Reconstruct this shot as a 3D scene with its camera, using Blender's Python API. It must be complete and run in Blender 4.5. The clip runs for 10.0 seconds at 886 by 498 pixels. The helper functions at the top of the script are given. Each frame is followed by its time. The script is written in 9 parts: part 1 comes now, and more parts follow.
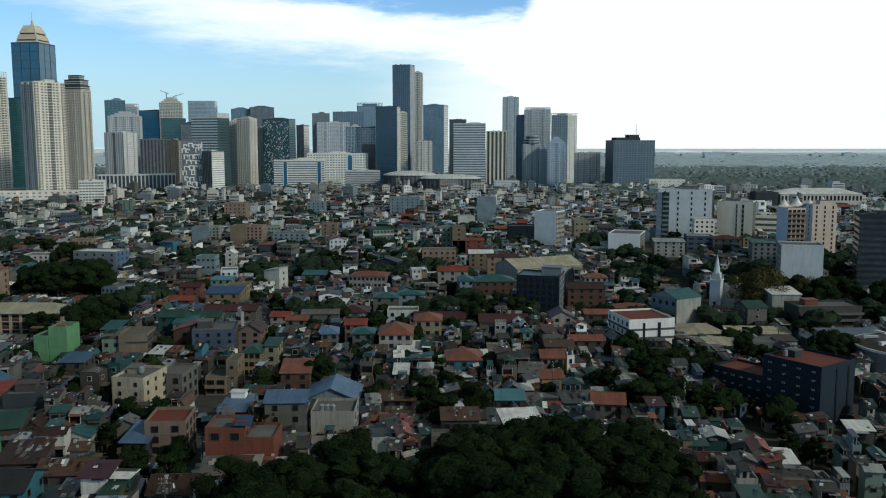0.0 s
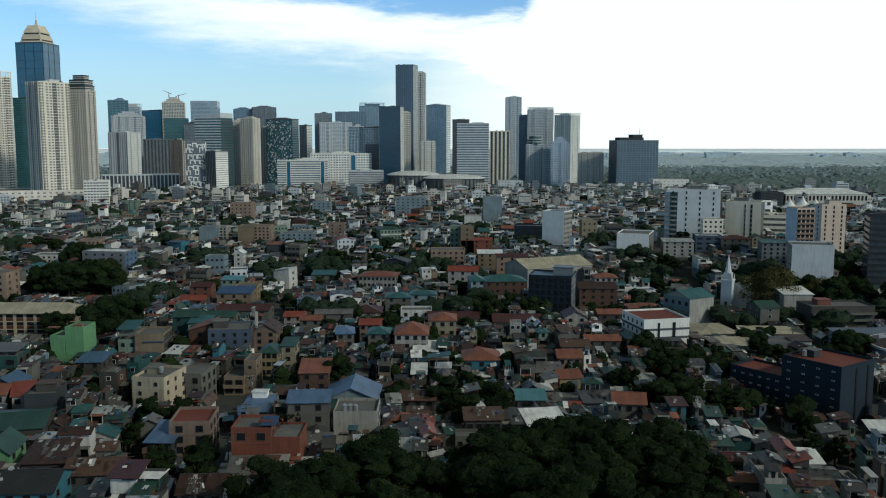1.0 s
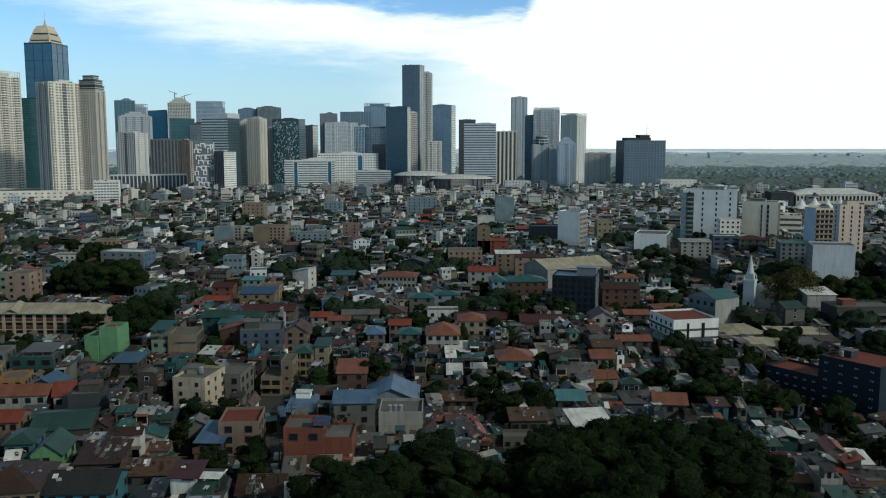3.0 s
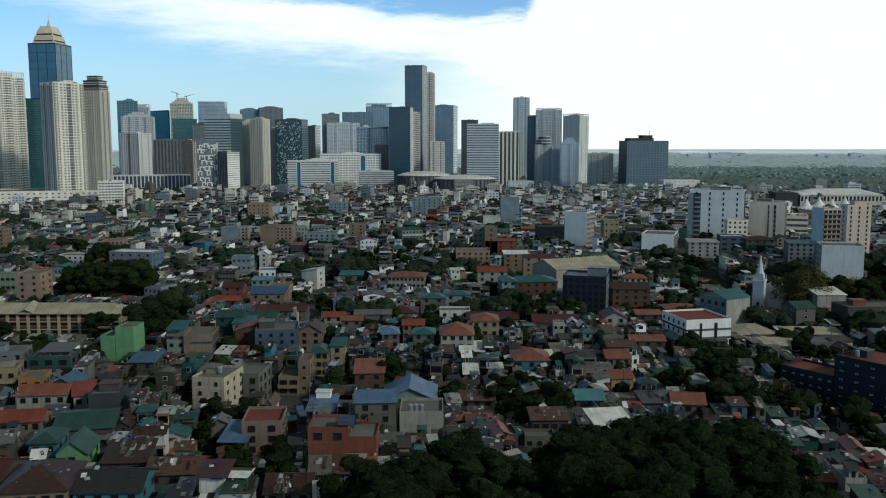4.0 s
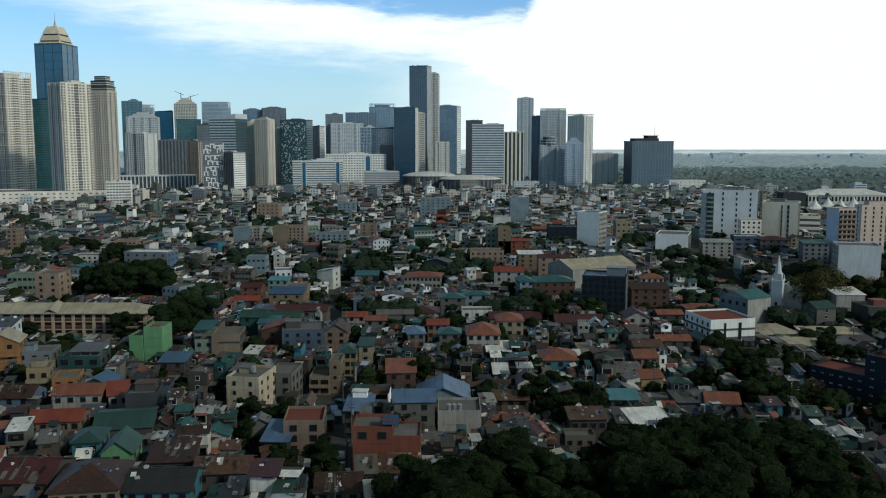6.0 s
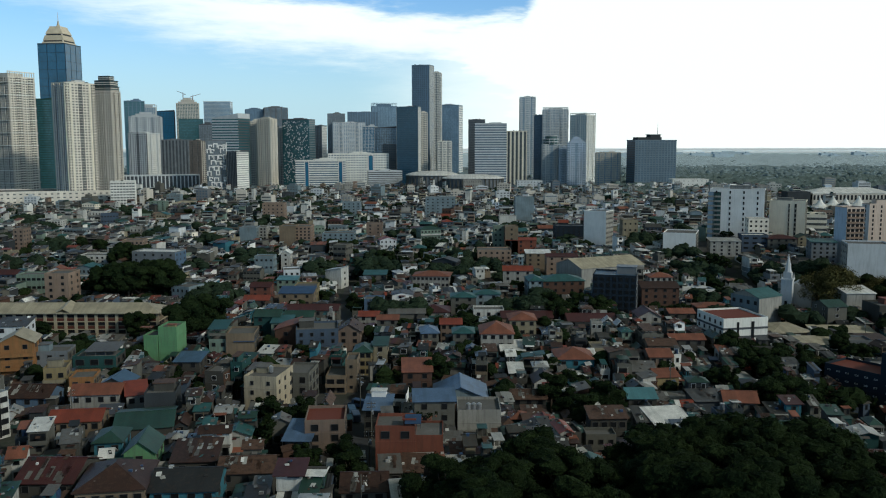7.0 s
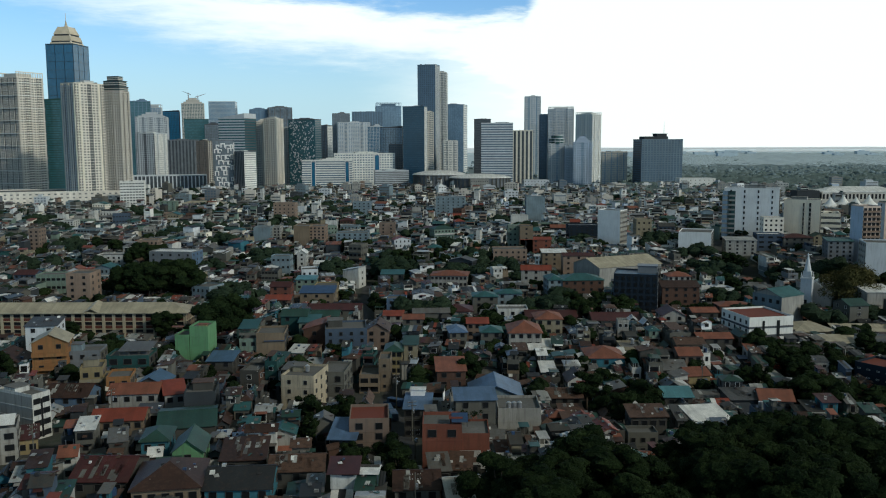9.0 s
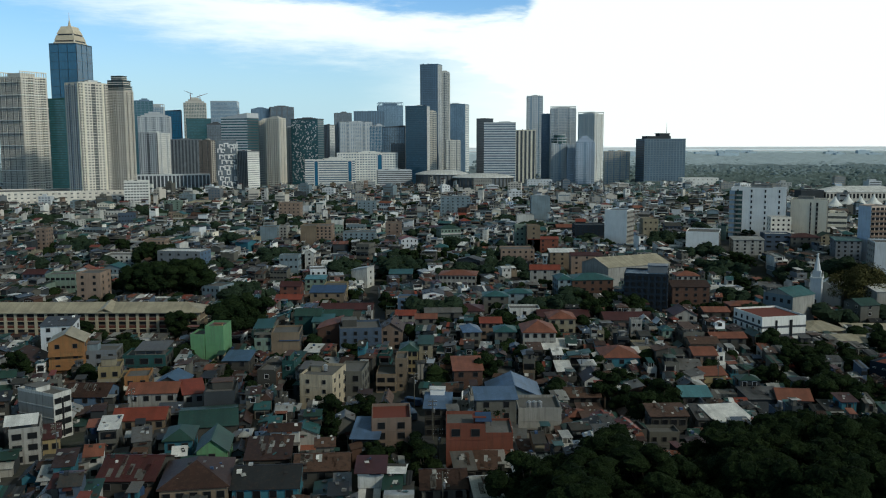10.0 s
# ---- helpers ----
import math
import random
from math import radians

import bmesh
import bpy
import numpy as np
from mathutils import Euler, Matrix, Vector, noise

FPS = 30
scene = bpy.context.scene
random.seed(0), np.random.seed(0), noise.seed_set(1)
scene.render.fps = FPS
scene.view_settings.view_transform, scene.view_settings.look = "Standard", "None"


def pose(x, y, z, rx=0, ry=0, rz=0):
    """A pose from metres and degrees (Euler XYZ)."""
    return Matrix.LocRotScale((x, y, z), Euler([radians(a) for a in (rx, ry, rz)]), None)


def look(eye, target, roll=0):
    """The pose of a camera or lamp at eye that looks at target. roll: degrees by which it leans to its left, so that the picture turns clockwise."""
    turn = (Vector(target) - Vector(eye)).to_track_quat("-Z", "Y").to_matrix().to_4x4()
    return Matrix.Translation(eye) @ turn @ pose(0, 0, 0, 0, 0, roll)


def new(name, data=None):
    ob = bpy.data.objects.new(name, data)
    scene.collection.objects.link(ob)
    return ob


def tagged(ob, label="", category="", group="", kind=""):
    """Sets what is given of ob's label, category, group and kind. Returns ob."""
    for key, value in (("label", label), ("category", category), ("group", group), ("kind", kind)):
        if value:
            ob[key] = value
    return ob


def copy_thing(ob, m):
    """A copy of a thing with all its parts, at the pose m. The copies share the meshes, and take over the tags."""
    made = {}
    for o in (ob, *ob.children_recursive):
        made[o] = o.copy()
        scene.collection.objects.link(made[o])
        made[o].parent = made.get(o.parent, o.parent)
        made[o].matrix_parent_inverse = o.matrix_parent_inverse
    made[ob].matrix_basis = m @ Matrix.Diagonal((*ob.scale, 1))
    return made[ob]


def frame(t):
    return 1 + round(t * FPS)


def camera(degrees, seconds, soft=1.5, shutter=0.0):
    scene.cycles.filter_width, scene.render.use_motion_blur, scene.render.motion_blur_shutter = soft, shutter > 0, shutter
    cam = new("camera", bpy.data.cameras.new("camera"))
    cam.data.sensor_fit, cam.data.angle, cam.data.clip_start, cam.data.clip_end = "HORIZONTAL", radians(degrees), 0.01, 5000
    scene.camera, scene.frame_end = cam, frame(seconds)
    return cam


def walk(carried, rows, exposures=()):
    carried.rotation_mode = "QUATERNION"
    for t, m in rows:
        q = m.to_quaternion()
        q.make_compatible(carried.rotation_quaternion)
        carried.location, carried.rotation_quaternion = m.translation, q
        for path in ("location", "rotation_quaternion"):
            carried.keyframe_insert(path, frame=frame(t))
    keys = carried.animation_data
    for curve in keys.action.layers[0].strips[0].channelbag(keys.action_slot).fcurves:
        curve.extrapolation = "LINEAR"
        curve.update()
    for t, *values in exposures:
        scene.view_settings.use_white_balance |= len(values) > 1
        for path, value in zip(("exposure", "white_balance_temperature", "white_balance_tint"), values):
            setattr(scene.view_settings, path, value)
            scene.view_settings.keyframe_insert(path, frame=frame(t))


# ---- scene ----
cam = camera(54.0, 10.0, 1.1)
PATH = [
    (0, (24.831, 0.988, 85.608), (24.835, 2.973, 85.369), 0.0),
    (0.5, (22.104, 1.149, 85.485), (22.107, 3.135, 85.246), 0.0),
    (1, (19.519, 1.112, 85.547), (19.522, 3.097, 85.308), -0.0),
    (1.5, (16.949, 1.04, 85.592), (16.951, 3.026, 85.351), -0.0),
    (2, (14.362, 1.034, 85.472), (14.364, 3.019, 85.233), -0.0),
    (2.5, (11.67, 1.035, 85.607), (11.671, 3.021, 85.368), -0.0),
    (4, (4.087, 0.185, 85.693), (4.087, 2.171, 85.455), -0.0),
    (4.5, (1.789, -0.05, 85.596), (1.789, 1.935, 85.358), 0.0),
    (5, (-0.533, -0.227, 85.632), (-0.533, 1.759, 85.394), 0.0),
    (5.5, (-2.781, -0.206, 85.595), (-2.781, 1.78, 85.358), -0.0),
    (7, (-9.635, -0.159, 85.618), (-9.636, 1.827, 85.379), -0.1),
    (7.5, (-11.887, -0.352, 85.644), (-11.889, 1.634, 85.404), -0.2),
    (8, (-14.262, -0.536, 85.69), (-14.265, 1.449, 85.45), -0.2),
    (8.5, (-16.644, -0.843, 85.683), (-16.647, 1.142, 85.444), -0.2),
    (9, (-19.016, -1.207, 85.739), (-19.02, 0.779, 85.499), -0.2),
    (9.5, (-21.596, -1.416, 85.803), (-21.599, 0.57, 85.563), -0.2),
    (10, (-23.962, -1.654, 85.863), (-23.966, 0.331, 85.622), -0.2),
]
walk(cam, [(t, look(eye, target, roll)) for t, eye, target, roll in PATH], [(0.0, -0.12, 6150, 2.0), (10.0, -0.12, 6150, 2.0)])

# ---- world and sun ----
SUN_AZ, SUN_EL = 124.0, 33.0      # degrees to the right of straight ahead, and above the horizon
world = bpy.data.worlds.new("sky")
scene.world = world
world.use_nodes = True
wt = world.node_tree
for n in list(wt.nodes):
    wt.nodes.remove(n)


def wn(kind, **vals):
    n = wt.nodes.new(kind)
    for k, v in vals.items():
        n.inputs[k].default_value = v
    return n


def wmath(op, a, b=None, c=None, clamp=False):
    n = wt.nodes.new("ShaderNodeMath")
    n.operation, n.use_clamp = op, clamp
    for i, v in enumerate((a, b, c)):
        if v is None:
            continue
        if isinstance(v, (int, float)):
            n.inputs[i].default_value = v
        else:
            wt.links.new(v, n.inputs[i])
    return n.outputs[0]


def wramp(v, a, b, lo, hi, smooth=False):
    n = wt.nodes.new("ShaderNodeMapRange")
    n.clamp = True
    n.interpolation_type = "SMOOTHSTEP" if smooth else "LINEAR"
    wt.links.new(v, n.inputs["Value"])
    for k, val in (("From Min", a), ("From Max", b), ("To Min", lo), ("To Max", hi)):
        if isinstance(val, (int, float)):
            n.inputs[k].default_value = val
        else:
            wt.links.new(val, n.inputs[k])
    return n.outputs["Result"]


def wmix(fac, a, b):
    n = wt.nodes.new("ShaderNodeMix")
    n.data_type = "RGBA"
    for sock, v in ((n.inputs[0], fac), (n.inputs[6], a), (n.inputs[7], b)):
        if isinstance(v, (int, float, tuple)):
            sock.default_value = v
        else:
            wt.links.new(v, sock)
    return n.outputs[2]


nishita = wn("ShaderNodeTexSky")
nishita.sky_type, nishita.sun_disc = "NISHITA", False
nishita.sun_elevation, nishita.sun_rotation = radians(SUN_EL), radians(SUN_AZ)
nishita.air_density, nishita.dust_density, nishita.ozone_density = 1.0, 1.2, 1.0
SKY = 0.10
scaled = wt.nodes.new("ShaderNodeVectorMath")
scaled.operation = "MULTIPLY"
wt.links.new(nishita.outputs[0], scaled.inputs[0])
scaled.inputs[1].default_value = (SKY * 0.95, SKY * 1.29, SKY * 1.72)
way = wt.nodes.new("ShaderNodeTexCoord").outputs["Generated"]
sep = wt.nodes.new("ShaderNodeSeparateXYZ")
wt.links.new(way, sep.inputs[0])
azim = wmath("MULTIPLY", wmath("ARCTAN2", sep.outputs[0], sep.outputs[1]), 57.2958)
elev = wmath("MULTIPLY", wmath("ARCSINE", sep.outputs[2]), 57.2958)
# wisps of cirrus warp the edges of the cloud sheet
stretch = wt.nodes.new("ShaderNodeCombineXYZ")
wt.links.new(wmath("MULTIPLY", azim, 0.10), stretch.inputs[0])
wt.links.new(wmath("MULTIPLY", elev, 0.55), stretch.inputs[1])
wisp = wn("ShaderNodeTexNoise", Scale=1.0, Detail=7.0, Roughness=0.62)
wt.links.new(stretch.outputs[0], wisp.inputs["Vector"])
fleece = wn("ShaderNodeTexNoise", Scale=3.1, Detail=8.0, Roughness=0.66)
wt.links.new(stretch.outputs[0], fleece.inputs["Vector"])
warp = wmath("ADD", wmath("MULTIPLY", wmath("SUBTRACT", wisp.outputs["Fac"], 0.5), 4.2), wmath("MULTIPLY", wmath("SUBTRACT", fleece.outputs["Fac"], 0.5), 1.6))
az2 = wmath("ADD", azim, wmath("MULTIPLY", warp, 1.4))
e2 = wmath("ADD", elev, warp)
# lower edge of the sheet: it sinks from left to right
low = wmath("ADD", wramp(azim, -25, -12.5, 8.9, 6.5), wramp(azim, -12.5, -3.0, 0.0, -1.0))
low = wmath("ADD", low, wramp(az2, -1.0, 9.0, 0.0, -3.0))
low = wmath("ADD", low, wramp(az2, 1.0, 14.0, 0.0, -9.0))
# upper edge: clear sky above the streak on the left
top = wmath("ADD", wramp(azim, -40, -8, 9.3, 9.2), wramp(azim, -8, -1, 0.0, -1.1))
top = wmath("ADD", top, wramp(az2, 5.0, 15.0, 0.0, 14.0))
top = wmath("ADD", top, wramp(azim, 9.0, 30.0, 0.0, 60.0))
above = wramp(wmath("SUBTRACT", e2, low), -1.5, 1.4, 0.0, 1.0, True)
below = wramp(wmath("SUBTRACT", top, e2), -0.6, 0.9, 0.0, 1.0, True)
sheet = wmath("MULTIPLY", above, below)
milk = wmath("MULTIPLY", wramp(az2, -7, 5, 0.0, 0.88, True), wramp(elev, 5.4, 7.6, 1.0, 0.0, True))
sheet = wmath("MAXIMUM", sheet, milk)
veil = wramp(azim, -30, -12, 0.35, 0.0)
sheet = wmath("MULTIPLY", sheet, wmath("SUBTRACT", 1.0, veil))
# milky haze low over the land, and a thin veil high above
haze = wramp(elev, 0.0, 10.0, 0.85, 0.0, True)
high = wmath("MULTIPLY", wramp(elev, 11, 26, 1.0, 0.0, True), wramp(azim, 60, 115, 1.0, 0.0, True))
CLOUD = (1.16, 1.19, 1.15, 1)
c1 = wmix(wmath("MULTIPLY", haze, 0.9), scaled.outputs[0], (0.66, 0.87, 0.98, 1))
c2 = wmix(wmath("MULTIPLY", sheet, high), c1, CLOUD)
# pale overcast closes the sky overhead and behind
c2 = wmix(wramp(elev, 13, 30, 0.0, 0.9, True), c2, (0.110, 0.130, 0.095, 1))
ground_haze = wramp(elev, -3.0, -0.5, 1.0, 0.0)
c3 = wmix(ground_haze, c2, (0.10, 0.12, 0.12, 1))
bg = wn("ShaderNodeBackground", Strength=1.0)
wt.links.new(c3, bg.inputs["Color"])
wout = wt.nodes.new("ShaderNodeOutputWorld")
wt.links.new(bg.outputs[0], wout.inputs["Surface"])

sun = new("sun", bpy.data.lights.new("sun", "SUN"))
sun.data.energy, sun.data.angle, sun.data.color = 2.2, radians(5.0), (1.0, 0.93, 0.82)
_az, _el = radians(SUN_AZ), radians(SUN_EL)
sun.matrix_world = look((math.sin(_az) * math.cos(_el) * 900, math.cos(_az) * math.cos(_el) * 900, math.sin(_el) * 900 + 50), (0, 0, 50))


# ---- materials ----
def material(name):
    m = bpy.data.materials.new(name)
    m.use_nodes = True
    nt = m.node_tree
    return m, nt, nt.nodes["Principled BSDF"]


def link(nt, a, b):
    nt.links.new(a, b)


def noise_node(nt, scale, detail=5.0, rough=0.6, coords=None, stretch=None):
    n = nt.nodes.new("ShaderNodeTexNoise")
    n.inputs["Scale"].default_value, n.inputs["Detail"].default_value, n.inputs["Roughness"].default_value = scale, detail, rough
    if coords is not None:
        if stretch:
            mp = nt.nodes.new("ShaderNodeMapping")
            mp.inputs["Scale"].default_value = stretch
            link(nt, coords, mp.inputs["Vector"])
            coords = mp.outputs[0]
        link(nt, coords, n.inputs["Vector"])
    return n.outputs["Fac"]


def ramp(nt, fac, stops, mode="LINEAR"):
    r = nt.nodes.new("ShaderNodeValToRGB")
    r.color_ramp.interpolation = mode
    els = r.color_ramp.elements
    while len(els) < len(stops):
        els.new(0.5)
    for e, (p, c) in zip(els, stops):
        e.position, e.color = p, (*c, 1) if len(c) == 3 else c
    link(nt, fac, r.inputs[0])
    return r.outputs[0]


def mix(nt, fac, a, b, mode="MIX"):
    n = nt.nodes.new("ShaderNodeMix")
    n.data_type, n.blend_type = "RGBA", mode
    for sock, v in ((n.inputs[0], fac), (n.inputs[6], a), (n.inputs[7], b)):
        if isinstance(v, (int, float)):
            sock.default_value = v
        elif isinstance(v, tuple):
            sock.default_value = (*v, 1) if len(v) == 3 else v
        else:
            link(nt, v, sock)
    return n.outputs[2]


def bump(nt, bsdf, fac, strength, dist):
    b = nt.nodes.new("ShaderNodeBump")
    b.inputs["Strength"].default_value, b.inputs["Distance"].default_value = strength, dist
    link(nt, fac, b.inputs["Height"])
    link(nt, b.outputs[0], bsdf.inputs["Normal"])


def position(nt):
    return nt.nodes.new("ShaderNodeNewGeometry").outputs["Position"]


def island(nt):
    return nt.nodes.new("ShaderNodeNewGeometry").outputs["Random Per Island"]


def scale_col(c, k):
    return tuple(min(1.0, v * k) for v in c)


def plaster(name, col, dirt=0.5, rough=0.85):
    """Painted render or concrete: blotches, rain streaks, grime."""
    m, nt, b = material(name)
    pos = position(nt)
    big = noise_node(nt, 0.13, 4, 0.55, pos)
    streak = noise_node(nt, 1.0, 5, 0.65, pos, (1.3, 1.3, 0.12))
    fine = noise_node(nt, 2.6, 6, 0.7, pos)
    base = mix(nt, ramp(nt, big, [(0.35, (0, 0, 0)), (0.7, (1, 1, 1))]), scale_col(col, 0.66 if dirt > 0.3 else 0.84), scale_col(col, 1.16 if dirt > 0.3 else 1.06))
    base = mix(nt, ramp(nt, island(nt), [(0, (0, 0, 0)), (1, (0.8, 0.8, 0.8))]), base, scale_col(col, 0.72))
    grime = mix(nt, ramp(nt, streak, [(0.48, (0, 0, 0)), (0.70, (dirt, dirt, dirt))]), base, tuple(min(v, c * 0.55 + 0.004) for v, c in zip((0.085, 0.075, 0.062), col)))
    base = mix(nt, ramp(nt, fine, [(0.52, (0, 0, 0)), (0.72, (0.4 if dirt > 0.3 else 0.18,) * 3)]), grime, tuple(min(v, c * 1.15) for v, c in zip((0.16, 0.15, 0.13), col)))
    link(nt, base, b.inputs["Base Color"])
    b.inputs["Roughness"].default_value = rough
    b.inputs["Specular IOR Level"].default_value = 0.25
    bump(nt, b, fine, 0.3, 0.03)
    return m


def sheet_metal(name, col, rust=0.4, metal=0.2, rough=0.5):
    """Corrugated roofing sheets with laps, faded paint and rust."""
    m, nt, b = material(name)
    pos = position(nt)
    big = noise_node(nt, 0.22, 5, 0.6, pos)
    mid = noise_node(nt, 1.1, 6, 0.7, pos)
    base = mix(nt, ramp(nt, island(nt), [(0, (0, 0, 0)), (1, (1, 1, 1))]), scale_col(col, 0.65), scale_col(col, 1.2))
    oi = nt.nodes.new("ShaderNodeObjectInfo").outputs["Random"]
    base = mix(nt, ramp(nt, oi, [(0, (0, 0, 0)), (1, (0.7, 0.7, 0.7))]), base, scale_col(col, 0.7))
    base = mix(nt, ramp(nt, big, [(0.38, (0, 0, 0)), (0.68, (0.8, 0.8, 0.8))]), base, scale_col(col, 0.48))
    snap = nt.nodes.new("ShaderNodeVectorMath")
    snap.operation = "SNAP"
    snap.inputs[1].default_value = (0.9, 90.0, 90.0)
    link(nt, nt.nodes.new("ShaderNodeTexCoord").outputs["Object"], snap.inputs[0])
    each = nt.nodes.new("ShaderNodeTexWhiteNoise")
    link(nt, snap.outputs[0], each.inputs[0])
    base = mix(nt, ramp(nt, each.outputs["Value"], [(0.0, (0, 0, 0)), (1.0, (1, 1, 1))]), mix(nt, 1.0, base, (0.86, 0.86, 0.86), "MULTIPLY"), mix(nt, 1.0, base, (1.12, 1.12, 1.12), "MULTIPLY"))
    grit = noise_node(nt, 3.2, 6, 0.75, pos)
    base = mix(nt, ramp(nt, grit, [(0.46, (0, 0, 0)), (0.66, (0.6, 0.6, 0.6))]), base, scale_col(col, 0.42))
    rusty = mix(nt, ramp(nt, mid, [(0.3, (0, 0, 0)), (0.7, (1, 1, 1))]), (0.16, 0.075, 0.040), (0.070, 0.042, 0.030))
    fac = ramp(nt, mid, [(0.62 - 0.22 * rust, (0, 0, 0)), (0.78 - 0.15 * rust, (rust, rust, rust))])
    base = mix(nt, fac, base, rusty)
    link(nt, base, b.inputs["Base Color"])
    b.inputs["Metallic"].default_value = metal
    b.inputs["Roughness"].default_value = rough
    wave = nt.nodes.new("ShaderNodeTexWave")
    wave.inputs["Scale"].default_value, wave.inputs["Distortion"].default_value = 2.2, 0.3
    link(nt, nt.nodes.new("ShaderNodeTexCoord").outputs["Object"], wave.inputs["Vector"])
    bump(nt, b, wave.outputs["Fac"], 0.35, 0.03)
    return m


def glazing(name, col, rough=0.12, vary=0.22):
    """Tinted glass, each pane a little different in tilt and blinds."""
    m, nt, b = material(name)
    pos = position(nt)
    cell = nt.nodes.new("ShaderNodeTexWhiteNoise")
    snap = nt.nodes.new("ShaderNodeVectorMath")
    snap.operation = "SNAP"
    snap.inputs[1].default_value = (2.9, 2.9, 3.4)
    link(nt, pos, snap.inputs[0])
    link(nt, snap.outputs[0], cell.inputs[0])
    base = mix(nt, ramp(nt, cell.outputs["Value"], [(0.35, (0, 0, 0)), (1, (vary, vary, vary))]), col, scale_col(col, 2.4))
    big = noise_node(nt, 0.03, 4, 0.5, pos)
    base = mix(nt, ramp(nt, big, [(0.4, (0, 0, 0)), (0.7, (0.5, 0.5, 0.5))]), base, scale_col(col, 0.6))
    link(nt, base, b.inputs["Base Color"])
    b.inputs["Roughness"].default_value = rough
    b.inputs["Specular IOR Level"].default_value = 0.7 if rough < 0.3 else 0.25
    return m


def foliage(name, dark, light):
    m, nt, b = material(name)
    pos = position(nt)
    fac = mix(nt, 0.5, ramp(nt, island(nt), [(0, (0, 0, 0)), (1, (1, 1, 1))]), ramp(nt, noise_node(nt, 0.18, 4, 0.6, pos), [(0.35, (0, 0, 0)), (0.7, (1, 1, 1))]))
    speck = ramp(nt, noise_node(nt, 3.5, 5, 0.7, pos), [(0.42, (0.45, 0.45, 0.45)), (0.62, (1.25, 1.25, 1.25))])
    link(nt, mix(nt, 1.0, mix(nt, fac, dark, light), speck, "MULTIPLY"), b.inputs["Base Color"])
    b.inputs["Roughness"].default_value = 0.9
    b.inputs["Specular IOR Level"].default_value = 0.04
    fine = noise_node(nt, 2.4, 6, 0.75, pos)
    bump(nt, b, fine, 0.9, 0.5)
    return m


def earth(name):
    m, nt, b = material(name)
    pos = position(nt)
    a = noise_node(nt, 0.02, 6, 0.6, pos)
    c = noise_node(nt, 0.4, 6, 0.7, pos)
    base = mix(nt, ramp(nt, a, [(0.42, (0, 0, 0)), (0.6, (1, 1, 1))]), (0.034, 0.033, 0.030), (0.022, 0.030, 0.016))
    base = mix(nt, ramp(nt, c, [(0.45, (0, 0, 0)), (0.75, (0.7, 0.7, 0.7))]), base, (0.070, 0.064, 0.055))
    link(nt, base, b.inputs["Base Color"])
    b.inputs["Roughness"].default_value = 0.95
    bump(nt, b, c, 0.4, 0.2)
    return m


